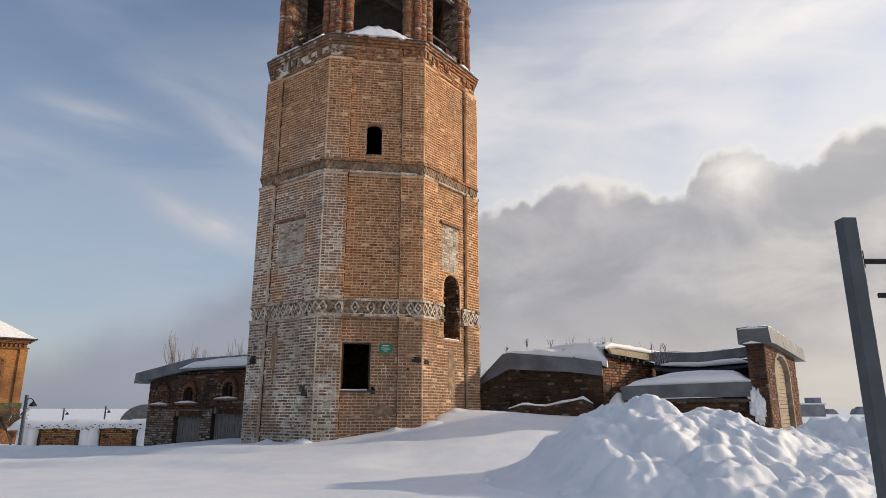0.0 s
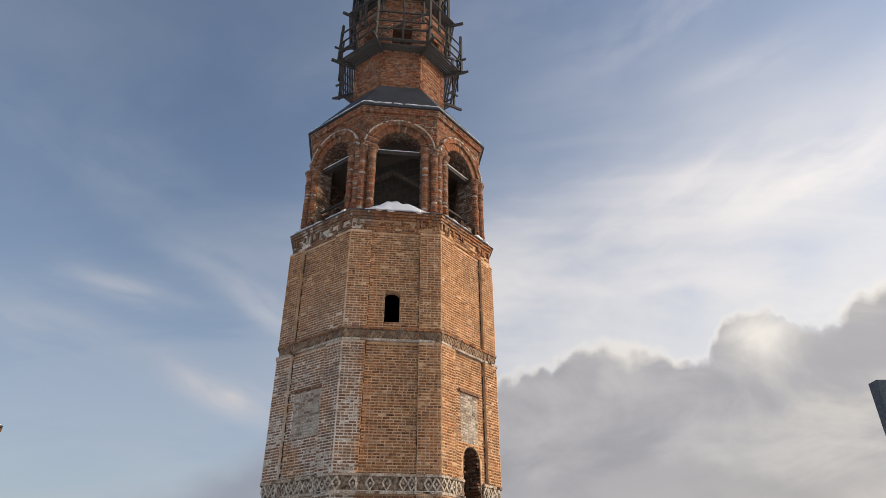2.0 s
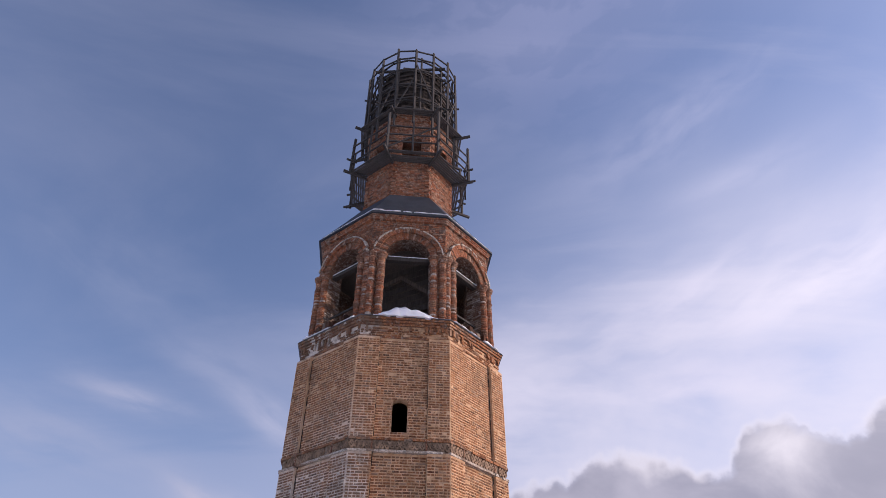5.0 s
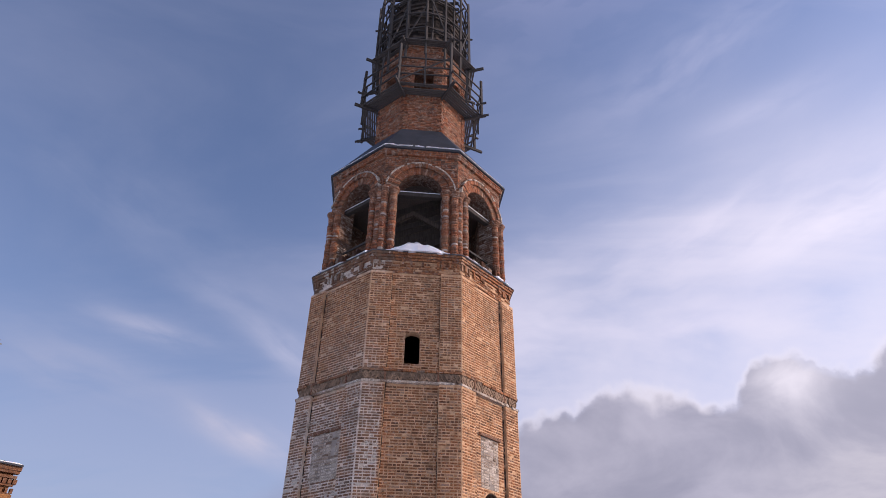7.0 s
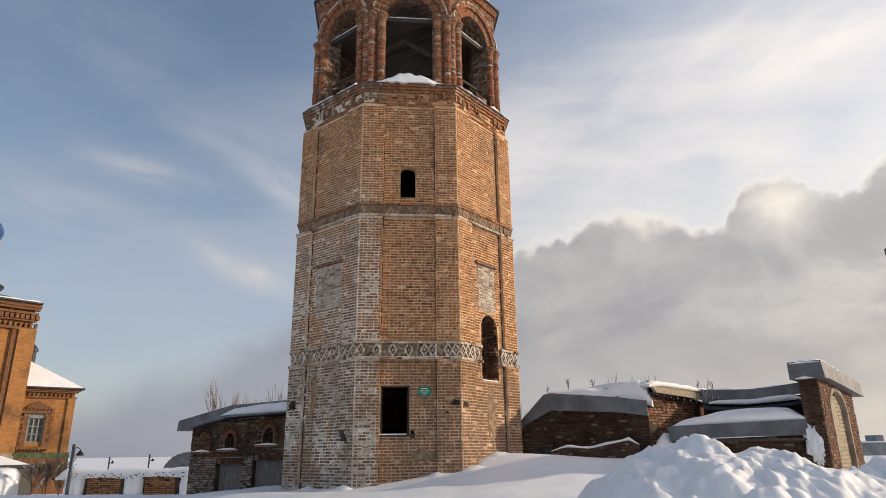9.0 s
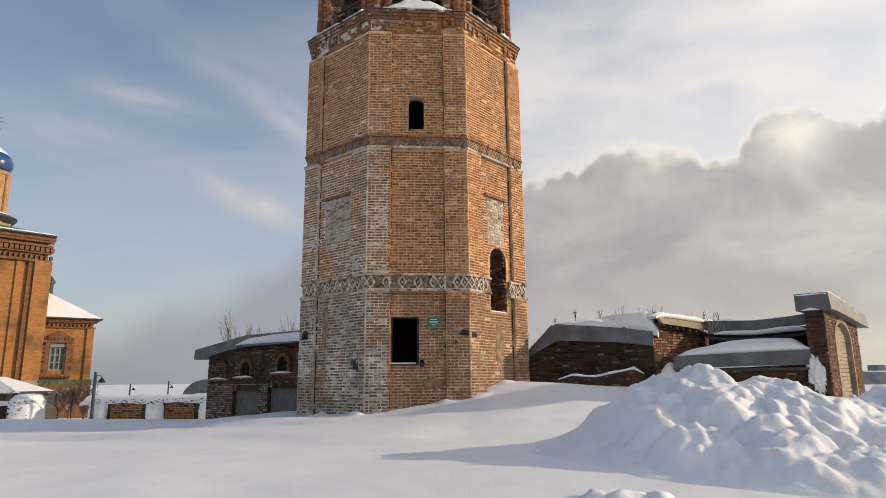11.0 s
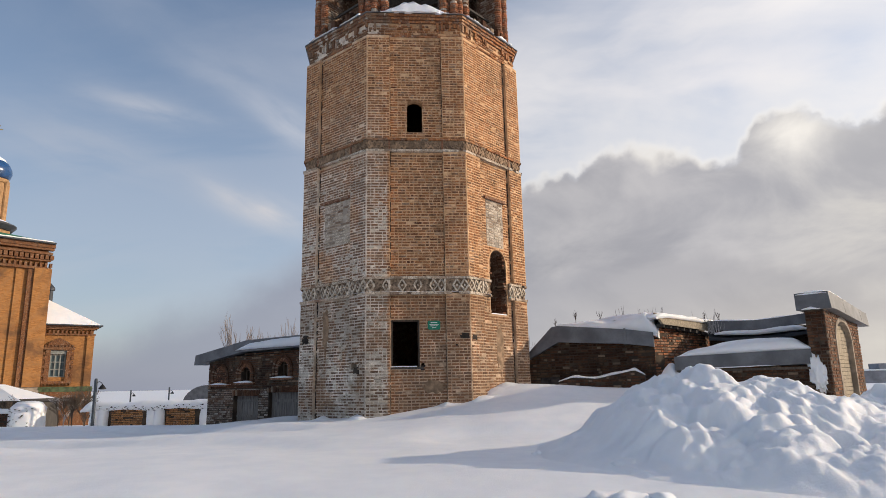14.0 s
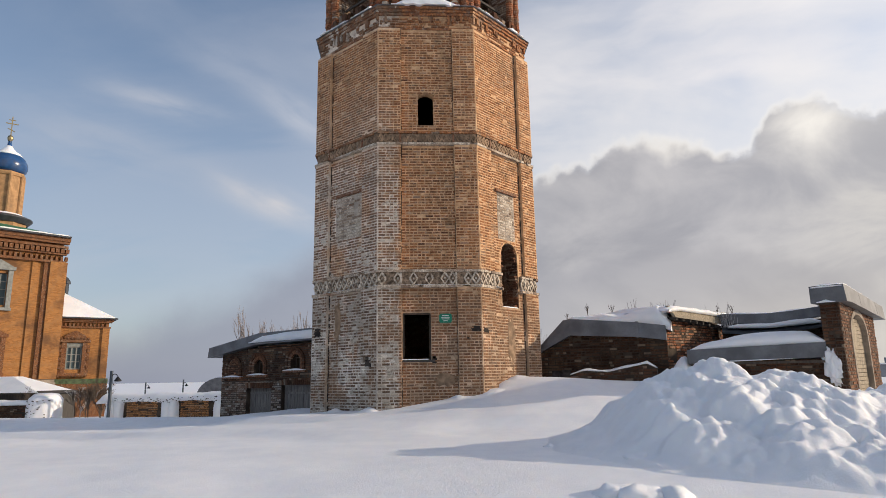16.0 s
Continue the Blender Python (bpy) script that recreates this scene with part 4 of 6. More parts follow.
for k in range(16):
    pts = [(bc - rr * math.cos(a), BREACH[3] - 0.5 + 0.5 * rr / br * math.sin(a)) for rr, a in ((br, math.pi * k / 16), (br, math.pi * (k + 1) / 16), (br - 0.03, math.pi * (k + 1) / 16), (br - 0.03, math.pi * k / 16))]
    g.prism(pts, -0.04, -THICK, m1)
for a, b in ((BREACH[0], BREACH[0] + 0.02), (BREACH[1] - 0.02, BREACH[1])):
    g.box(a, b, -THICK, -0.04, BREACH[2], BREACH[3] - 0.5, m1)
ragged = Geo()
for side, u, d in ((0, BREACH[0], 1), (1, BREACH[1], -1)):
    z = BREACH[2] + 0.05
    while z < BREACH[3] - 0.25:
        if rnd.random() < 0.62:
            w = rnd.uniform(0.03, 0.15 if side == 0 else 0.2)
            ragged.box(min(u - d * 0.03, u + d * w), max(u - d * 0.03, u + d * w), -rnd.uniform(0.2, 0.4), rnd.uniform(-0.06, 0.012), z, z + 0.066, m1)
        z += 0.097
part("ragged_edge", ragged, BRICK_GATE, tower, "broken brick ends along the breach", kind="stuff")
part("breach_lining", g, BRICK_CORE_DARK, tower, "dark lining added in the breach, shade in its colour", kind="stuff")
g = Geo()
g.box(BREACH[0] + 0.04, BREACH[1] - 0.08, -0.4, 0.015, BREACH[2] - 0.01, BREACH[2] + 0.022, m1)
part("snow_on_breach", g, SNOW, tower)

# small drifts heaped against the foot
def drift(x, y, r, h, seed):
    g = Geo()
    n = 20
    g.v = [(x + r * 2.2 * (i / n - 0.5), y + r * 2.2 * (j / n - 0.5), 0) for j in range(n + 1) for i in range(n + 1)]
    out = []
    for vx, vy, _ in g.v:
        d = math.hypot(vx - x, (vy - y) * 1.1) / r
        k = max(0.0, 1 - d) ** 1.7
        out.append((vx, vy, ground(vx, vy) - 0.05 + (h + 0.05) * k * (1 + 0.5 * noise.noise(Vector((vx * 3, vy * 3, seed))))))
    g.v = out
    w = n + 1
    g.f = [(j * w + i, j * w + i + 1, (j + 1) * w + i + 1, (j + 1) * w + i) for j in range(n) for i in range(n)]
    tagged(part("snow_drift", g, SNOW, None, "small peaked snow drift against the tower foot", True), category="snow drift", group="drifts at the tower")


for u, f, r, h in ((0.25, 1, 0.9, 0.14), (0.95, 1, 1.1, 0.07), (1.75, 1, 0.9, 0.10), (2.8, 1, 1.2, 0.07), (2.6, 0, 0.9, 0.09), (3.1, 7, 0.7, 0.16), (1.4, 7, 0.8, 0.14)):
    md, _ = frame_of(corner(f, R0), corner(f + 1, R0))
    q = md @ Vector((u, 0.15, 0))
    drift(q.x, q.y, r, h, u)

# the plate beside the opening
plate = thing("plaque", "green enamel plaque with pale lines of writing on the tower wall", "sign")
g = Geo()
g.prism([(1.92, 3.44), (1.96, 3.40), (2.30, 3.40), (2.34, 3.44), (2.34, 3.66), (2.30, 3.70), (1.96, 3.70), (1.92, 3.66)], 0.05, 0.025, m0 @ Matrix.Translation((0.08, 0, 0)))
part("plate", g, GREEN_PLATE, plate)
for k, (u0, u1, z) in enumerate(((2.02, 2.24, 3.62), (1.98, 2.28, 3.555), (2.0, 2.26, 3.515), (2.06, 2.2, 3.455))):
    g = Geo()
    g.box(u0, u1, 0.05, 0.054, z, z + (0.018 if k else 0.026), m0 @ Matrix.Translation((0.08, 0, 0)))
    part("text_bar", g, WHITE_PAINT, plate)

# ---------------------------------------------------------------- the belfry
RB = 4.14
Z_BEL, Z_SPR, Z_CRN, Z_EAVE = 14.96, 18.22, 19.17, 20.46
TB = 0.75


def belfry_face(i):
    m, W = frame_of(corner(i, RB), corner(i + 1, RB))
    c, r = W / 2, 0.955
    u0, u1 = c - r, c + r
    wall = Geo()
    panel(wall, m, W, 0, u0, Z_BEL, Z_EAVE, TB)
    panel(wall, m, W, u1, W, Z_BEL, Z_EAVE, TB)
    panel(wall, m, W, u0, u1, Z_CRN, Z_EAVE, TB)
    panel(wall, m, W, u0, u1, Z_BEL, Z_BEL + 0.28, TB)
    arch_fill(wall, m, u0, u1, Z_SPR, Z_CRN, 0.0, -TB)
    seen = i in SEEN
    part("belfry_wall", wall, BRICK_CORE_DARK, tower)
    if not seen:
        return
    b = Geo()
    ro = 1.47

    def keep(u, z):
        if z > Z_SPR - 0.1:
            return (u - c) ** 2 + (z - Z_SPR) ** 2 > (ro + 0.0) ** 2
        return u < u0 - 0.02 or u > u1 + 0.02

    lay_bricks(b, m, 0, W, Z_BEL, Z_EAVE, 0.016, rnd, keep, skip=0.03)
    part("belfry_bricks", b, BRICK_RED, tower, "red weathered bricks of the belfry", kind="stuff")
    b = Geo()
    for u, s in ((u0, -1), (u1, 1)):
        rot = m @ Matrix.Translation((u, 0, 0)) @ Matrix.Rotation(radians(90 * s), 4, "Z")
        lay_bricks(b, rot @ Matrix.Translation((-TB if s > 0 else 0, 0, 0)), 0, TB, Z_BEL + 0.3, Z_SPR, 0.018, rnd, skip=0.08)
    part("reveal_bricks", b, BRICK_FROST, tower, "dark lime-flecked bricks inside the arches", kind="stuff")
    # two rings of arch bricks
    for name, ra, rb, out, n, mat in (("arch_ring", 0.955, 1.27, 0.05, 38, BRICK_RED), ("hood_ring", 1.27, 1.46, 0.15, 44, BRICK_RED)):
        g = Geo()
        for k in range(n):
            a0, a1 = math.pi * k / n + 0.008, math.pi * (k + 1) / n - 0.008
            q = [(c - ra * math.cos(a0), Z_SPR + ra * math.sin(a0)), (c - rb * math.cos(a0), Z_SPR + rb * math.sin(a0)),
                 (c - rb * math.cos(a1), Z_SPR + rb * math.sin(a1)), (c - ra * math.cos(a1), Z_SPR + ra * math.sin(a1))]
            g.prism(q[::-1], out + rnd.uniform(-0.012, 0.012), -0.05, m)
        part(name, g, mat, tower, "ring of radiating arch bricks", kind="stuff")
    g = Geo()
    n = 30
    for k in range(n):
        if rnd.random() < 0.18:
            continue
        a0, a1 = math.pi * k / n, math.pi * (k + 1) / n - 0.012
        q = [(c - rr * math.cos(a), Z_SPR + rr * math.sin(a)) for rr, a in ((1.46, a0), (1.52, a0), (1.52, a1), (1.46, a1))]
        g.prism(q[::-1], 0.19 + rnd.uniform(-0.02, 0.01), 0.0, m)
    part("arch_label", g, STONE, tower, "limewashed outer moulding of the arch", kind="stuff")
    # engaged shafts of coursed brick
    for u in (0.10, u0 - 0.15, u1 + 0.15, W - 0.10):
        prof = []
        z = Z_BEL + 0.06
        while z < Z_SPR - 0.16:
            rr = 0.165 + rnd.uniform(-0.012, 0.008)
            prof += [(rr - 0.018, z), (rr, z + 0.012), (rr, z + 0.066), (rr - 0.018, z + 0.078)]
            z += 0.083
        g = Geo()
        for q in range(0, len(prof), 4):
            if rnd.random() < 0.94:
                du, dw = rnd.uniform(-0.012, 0.012), rnd.uniform(-0.015, 0.012)
                g.lathe(prof[q:q + 4], 10, (u + du, 0.03 + dw), m, rnd.random())
        part("shaft_bricks", g, BRICK_RED, tower, "engaged round shaft of moulded brick drums", kind="stuff")
        part("shaft_core", Geo().lathe([(0.135, Z_BEL), (0.135, Z_SPR - 0.12)], 10, (u, 0.03), m), MORTAR_PALE, tower)
        cap = Geo()
        cap.lathe([(0.17, Z_SPR - 0.17), (0.22, Z_SPR - 0.12), (0.2, Z_SPR - 0.08), (0.25, Z_SPR - 0.04), (0.25, Z_SPR + 0.03)], 12, (u, 0.03), m)
        part("capital", cap, BRICK_SOLID, tower, "moulded brick capital", False)
    # the tie beam, guard rail and rubble on the sill
    g = Geo()
    g.box(u0 + 0.001, u1 - 0.001, -0.42, -0.2, Z_SPR - 0.06, Z_SPR + 0.12, m)
    part("tie_beam", g, INNER_WOOD, tower, "dark tie beam across the arch with a dusting of snow")
    g = Geo()
    g.box(u0 + 0.01, u1 - 0.01, -0.44, -0.18, Z_SPR + 0.12, Z_SPR + 0.145, m)
    part("beam_snow", g, SNOW, tower)
    g = Geo()
    for z in (15.72, 16.15) if i else (15.6,):
        g.bar(m @ Vector((u0, -0.35, z)), m @ Vector((u1, -0.35, z + 0.05)), 0.06, 0.09)
    part("guard_rail", g, GREY_WOOD, tower, "grey timber guard rail")
    g = Geo()
    if i == 0:
        k = 44
        for j in range(k):
            a, b2 = u0 - 0.3 + (2 * r + 0.6) * j / k, u0 - 0.3 + (2 * r + 0.6) * (j + 1) / k
            h = lambda u: 0.05 + 0.66 * max(0, 1 - ((u - c) / 1.1) ** 2) + (0.17 * noise.noise(Vector((u * 3.1, 1, 1))) + 0.06 * noise.noise(Vector((u * 5.1, 4, 1)))) * max(0, 1 - ((u - c) / 1.2) ** 2)
            lip = lambda u: 0.50 + (0.06 if abs(u - c) < 0.9 else 0.0)
            low = lambda u: Z_CORT - 0.26 * max(0.0, noise.noise(Vector((u * 2.6, 9, 2)))) * (1 if abs(u - c) < 1.0 else 0)
            g.hexa([(a, lip(a), low(a)), (b2, lip(b2), low(b2)), (b2, -0.3, Z_CORT), (a, -0.3, Z_CORT)],
                   [(a, 0.44, Z_CORT + 0.03 + 0.5 * h(a)), (b2, 0.44, Z_CORT + 0.03 + 0.5 * h(b2)), (b2, -0.3, Z_CORT + 0.12 + 1.15 * h(b2)), (a, -0.3, Z_CORT + 0.12 + 1.15 * h(a))], m)
        part("sill_snow", g, SNOW, tower, "mound of snow on the belfry sill", kind="stuff")
    else:
        for j in range(26):
            u = rnd.uniform(u0, u1)
            s = rnd.uniform(0.05, 0.13)
            g.box(u - s, u + s, -0.3 + rnd.uniform(-0.1, 0.1), rnd.uniform(-0.1, 0.36), Z_BEL + 0.02, Z_BEL + 0.3 + rnd.uniform(0, 0.18), m)
        part("rubble", g, BRICK_DARK, tower, "loose rubble on the belfry sill", kind="stuff")
        g = Geo()
        k = 30
        for j in range(k):
            a, b2 = 0.1 + (W - 0.3) * j / k, 0.1 + (W - 0.3) * (j + 1) / k
            h = lambda u: max(0.0, 0.10 + 0.30 * noise.noise(Vector((u * 1.9, i, 3))) + 0.10 * noise.noise(Vector((u * 6.0, i, 8))))
            if h(a) + h(b2) < 0.03:
                continue
            g.hexa([(a, 0.50, Z_CORT + 0.03), (b2, 0.50, Z_CORT + 0.03), (b2, 0.0, Z_CORT + 0.03), (a, 0.0, Z_CORT + 0.03)],
                   [(a, 0.44, Z_CORT + 0.035 + 0.6 * h(a)), (b2, 0.44, Z_CORT + 0.035 + 0.6 * h(b2)), (b2, 0.0, Z_CORT + 0.06 + 1.4 * h(b2)), (a, 0.0, Z_CORT + 0.06 + 1.4 * h(a))], m)
        part("ledge_snow", g, SNOW, tower)


for i in range(8):
    belfry_face(i)
# timber ceiling and the leaning boards inside
g = Geo()
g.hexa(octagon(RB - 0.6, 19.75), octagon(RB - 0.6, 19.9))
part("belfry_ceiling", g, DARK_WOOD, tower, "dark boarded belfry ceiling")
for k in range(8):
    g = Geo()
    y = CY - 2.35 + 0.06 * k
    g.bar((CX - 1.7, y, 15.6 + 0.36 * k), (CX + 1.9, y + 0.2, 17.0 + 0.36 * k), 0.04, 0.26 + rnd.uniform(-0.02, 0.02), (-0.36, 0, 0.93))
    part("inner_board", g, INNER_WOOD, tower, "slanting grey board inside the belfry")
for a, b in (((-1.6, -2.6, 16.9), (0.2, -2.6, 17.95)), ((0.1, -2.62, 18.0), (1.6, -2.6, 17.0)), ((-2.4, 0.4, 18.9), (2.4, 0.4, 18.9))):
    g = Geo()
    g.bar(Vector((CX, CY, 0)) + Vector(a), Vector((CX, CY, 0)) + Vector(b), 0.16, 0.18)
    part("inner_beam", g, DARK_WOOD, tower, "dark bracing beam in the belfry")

# eaves, roof skirt, drum
g = Geo()
g.hexa(octagon(RB + 0.12, Z_EAVE - 0.28), octagon(RB + 0.20, Z_EAVE - 0.06))
part("eaves_course", g, BRICK_SOLID, tower, "brick eaves course")
for i in SEEN:
    m, W = frame_of(corner(i, RB), corner(i + 1, RB))
    for z, o in ((Z_EAVE - 0.30, 0.13), (Z_EAVE - 0.215, 0.16), (Z_EAVE - 0.135, 0.20)):
        part("eaves_block_course", block_course(m, W, z, 0.072, o, rnd, -0.05, 0.2, 0.06), BRICK_RED, tower, kind="stuff")
g = Geo()
g.hexa(octagon(RB + 0.30, Z_EAVE - 0.06), octagon(RB + 0.30, Z_EAVE + 0.02))
g.hexa(octagon(RB + 0.28, Z_EAVE + 0.02), octagon(2.5, 23.2))
part("roof_skirt", g, ROOF_DARK, tower, "dark sheet-metal roof skirt")
for i in SEEN:
    lo0, lo1 = Vector((*corner(i, RB + 0.28), Z_EAVE + 0.02)), Vector((*corner(i + 1, RB + 0.28), Z_EAVE + 0.02))
    hi0, hi1 = Vector((*corner(i, 2.5), 23.2)), Vector((*corner(i + 1, 2.5), 23.2))
    nrm = (lo1 - lo0).cross(hi0 - lo0).normalized()
    g = Geo()
    n = 40
    for k in range(n):
        a, b = k / n, (k + 1) / n
        v = lambda t: 0.03 * noise.noise(Vector((t * 9, i * 3.1, 0)))
        w = lambda t: max(0.0, 0.018 + 0.035 * noise.noise(Vector((t * 14, i * 2.3, 4))))
        pt = lambda t, s: (lo0.lerp(lo1, t)).lerp(hi0.lerp(hi1, t), s)
        if w(a) + w(b) < 0.01:
            continue
        q = [pt(a, 0.05 + v(a)), pt(b, 0.05 + v(b)), pt(b, 0.05 + v(b) + w(b)), pt(a, 0.05 + v(a) + w(a))]
        g.hexa([p - nrm * 0.01 for p in q], [p + nrm * 0.035 for p in q])
    part("eaves_snow", g, SNOW, tower, "broken line of snow on the roof skirt", kind="stuff")
RD = 2.42
Z_D0, Z_D1 = 22.95, 29.3
DW = (0.43, 1.43, 26.1, 27.5)
for i in range(8):
    m, W = frame_of(corner(i, RD), corner(i + 1, RD))
    g = Geo()
    wall_with_openings(g, m, W, Z_D0, Z_D1, [DW], 0.5)
    part("drum_wall", g, BRICK_SOLID, tower)
    if i in (0, 1, 7):
        b = Geo()
        lay_bricks(b, m, -0.02, W + 0.02, Z_D0, Z_D1, 0.018, rnd, lambda u, z: not inside((DW[0] - 0.02, DW[1] + 0.02, DW[2], DW[3]), u, z) and not (0.35 < u < W - 0.35 and 24.55 < z < 24.7), skip=0.02)
        for u0, u1 in ((-0.03, 0.22), (W - 0.22, W + 0.03)):
            lay_bricks(b, m, u0, u1, Z_D0, Z_D1, 0.05, rnd, base=0.0, skip=0.02)
        part("drum_bricks", b, BRICK_RED, tower, "red brickwork of the drum", kind="stuff")
g = Geo()
g.hexa(octagon(RD + 0.14, 28.35), octagon(RD + 0.2, 28.55))
g.hexa(octagon(RD + 0.05, 29.3), octagon(RD + 0.05, 29.42))
part("drum_cornice", g, BRICK_SOLID, tower, "brick cornice of the drum")
g = Geo()
g.lathe([(2.15, 29.4), (2.2, 31.5), (2.12, 33.6), (1.9, 34.2)], 16, (CX, CY))
part("upper_drum", g, NEAR_BLACK, tower, "dark unfinished upper drum behind scaffolding")

# ---------------------------------------------------------------- the scaffold round the drum
scaffold = thing("scaffold", "weathered grey timber scaffold with two plank decks round the drum", "scaffolding")


def ring(n, r, z, a0=0.0):
    return [Vector((CX + r * math.cos(a0 + 2 * math.pi * i / n), CY + r * math.sin(a0 + 2 * math.pi * i / n), z)) for i in range(n)]


def scaffold_rod(name, a, b, w=0.08, label=""):
    g = Geo()
    w *= 1.1
    g.bar(a, b, w, w * 1.2)
    return part(name, g, GREY_WOOD, scaffold, label)


A8 = radians(-112.5 + PHI)


def deck(n, ri, ro, z, planks, gap_sides=()):
    inner, outer = ring(n, ri, z, A8), ring(n, ro, z, A8)
    for i in range(n):
        j = (i + 1) % n
        scaffold_rod("bearer", inner[i] - Vector((0, 0, 0.12)), outer[i] + (outer[i] - inner[i]).normalized() * rnd.uniform(0.15, 0.5) - Vector((0, 0, 0.12)), 0.1)
        for k in range(planks):
            if rnd.random() < 0.04:
                continue
            s, e = (k + 0.09) / planks, (k + 0.91) / planks
            a0, a1 = inner[i].lerp(outer[i], s), inner[i].lerp(outer[i], e)
            b0, b1 = inner[j].lerp(outer[j], s), inner[j].lerp(outer[j], e)
            dz, up = Vector((0, 0, rnd.uniform(-0.02, 0.02))), Vector((0, 0, 0.04))
            g = Geo()
            g.hexa([a0 + dz, a1 + dz, b1 + dz, b0 + dz], [a0 + dz + up, a1 + dz + up, b1 + dz + up, b0 + dz + up])
            part("plank", g, PLANK_WOOD, scaffold)


deck(8, 2.46, 3.36, 25.6, 7)
deck(8, 2.5, 3.10, 29.2, 5)
posts = ring(8, 3.40, 0, A8)
for i, p in enumerate(posts):
    q = posts[(i + 1) % 8]
    lean = rnd.uniform(-0.08, 0.08)
    lo, hi = 25.42 + rnd.uniform(-0.1, 0.1), 28.2 + rnd.uniform(-0.2, 0.9)
    scaffold_rod("post", p + Vector((0, 0, lo)), p * 1.0 + Vector((lean, lean, hi)), 0.09)
    mid = p.lerp(q, 0.5)
    scaffold_rod("post", mid + Vector((0, 0, 25.45)), mid + Vector((lean, 0, 28.0 + rnd.uniform(-0.3, 0.4))), 0.07)
    for z in (26.2, 26.75, 27.4):
        scaffold_rod("rail", p + Vector((0, 0, z + rnd.uniform(-0.06, 0.06))), q + Vector((0, 0, z + rnd.uniform(-0.06, 0.06))), 0.055)
    if i % 2 == 0:
        scaffold_rod("brace", p + Vector((0, 0, 25.7)), q + Vector((0, 0, 27.6)), 0.055)
    out = (p - Vector((CX, CY, 0))).normalized()
    for z in (25.5, 26.4):
        scaffold_rod("putlog", p - out * 0.3 + Vector((0, 0, z)), p + out * rnd.uniform(0.15, 0.4) + Vector((0, 0, z)), 0.07)
cage = ring(16, 2.72, 0, A8)
for i, p in enumerate(cage):
    q = cage[(i + 1) % 16]
    lean = rnd.uniform(-0.05, 0.05)
    scaffold_rod("post", p + Vector((0, 0, 28.0 + rnd.uniform(-0.5, 0.3))), p + Vector((lean, lean, 35.0 + rnd.uniform(-0.25, 0.25))), 0.085)
    for z in (29.5, 30.4, 31.6, 33.0, 34.1, 34.8):
        scaffold_rod("rail", p + Vector((0, 0, z + rnd.uniform(-0.08, 0.08))), q + Vector((0, 0, z + rnd.uniform(-0.08, 0.08))), 0.06)
    if i % 3 == 0:
        scaffold_rod("brace", p + Vector((0, 0, 29.6)), q + Vector((0, 0, 32.4)), 0.055)
    if i % 3 == 1:
        scaffold_rod("brace", q + Vector((0, 0, 30.4)), p + Vector((0, 0, 33.6)), 0.055)
    out = (p - Vector((CX, CY, 0))).normalized()
    if i % 2:
        for z in (30.5, 33.1):
            scaffold_rod("putlog", p - out * 0.8 + Vector((0, 0, z)), p + out * rnd.uniform(0.1, 0.35) + Vector((0, 0, z)), 0.07)
for r, z in ((2.5, 30.4), (2.5, 31.8), (2.45, 33.2), (2.4, 34.3)):
    pts = ring(16, r, z, A8 + 0.2)
    for i in range(16):
        scaffold_rod("rail", pts[i], pts[(i + 1) % 16], 0.07)
for i, p in enumerate(ring(12, 2.55, 0, A8)):
    scaffold_rod("post", p + Vector((0, 0, 29.4)), p + Vector((0, 0, 34.4)), 0.07)
for k in range(7):
    a = k * 0.42 - 1.9
    scaffold_rod("beam", Vector((CX - 2.1, CY + a, 33.9)), Vector((CX + 2.1, CY + a, 34.0)), 0.11)
for k in range(12):
    z = 29.7 + 0.38 * k + rnd.uniform(-0.05, 0.05)
    pts = ring(12, 2.42 - 0.02 * k, z, A8 + 0.1 * k)
    for i in range(12):
        if rnd.random() < 0.8:
            g = Geo()
            g.bar(pts[i], pts[(i + 1) % 12] + Vector((0, 0, rnd.uniform(-0.15, 0.15))), 0.04, 0.15)
            part("lagging_board", g, DARK_WOOD, scaffold)

# ---------------------------------------------------------------- shared pieces for the low buildings
def snow_slab(name, outline, m, y0, y1, parent=None, label="", puff=0.06, n=5, top=None):
    """Snow lying on a ledge: the outline's upper edge (u, z) carried from y0 to y1, rounded at the rims and uneven. outline: (u, z low, z high)."""
    g = Geo()
    us, rows = [], []
    for (a, l0, h0), (b, l1, h1) in zip(outline, outline[1:]):
        k = max(2, int((b - a) / 0.12))
        for i in range(k):
            t = i / k
            us.append((a + (b - a) * t, l0 + (l1 - l0) * t, h0 + (h1 - h0) * t))
    us.append(outline[-1])
    ends = len(us) - 1
    for k, (u, lo, hi) in enumerate(us):
        edge = min(1.0, min(k, ends - k) / 2.5)
        ring_pts = []
        for j in range(n + 1):
            t = j / n
            y = y0 + (y1 - y0) * t
            r = math.sin(math.pi * (0.12 + 0.76 * t)) ** 0.5 * (0.35 + 0.65 * edge)
            z = lo + (hi - lo) * r + puff * noise.noise(Vector((u * 1.8, y * 2.5, hi)))
            ring_pts.append((u, y, z))
        rows.append([(u, y0, lo)] + ring_pts + [(u, y1, lo)])
    w = len(rows[0])
    k0 = g.points([p for r in rows for p in r], m)
    for i in range(len(rows) - 1):
        for j in range(w):
            a, b = k0 + i * w + j, k0 + i * w + (j + 1) % w
            g.f.append((a, b, b + w, a + w))
    g.f.append(tuple(range(k0, k0 + w)))
    g.f.append(tuple(range(k0 + len(rows) * w - 1, k0 + (len(rows) - 1) * w - 1, -1)))
    return part(name, g, SNOW, parent, label, True)


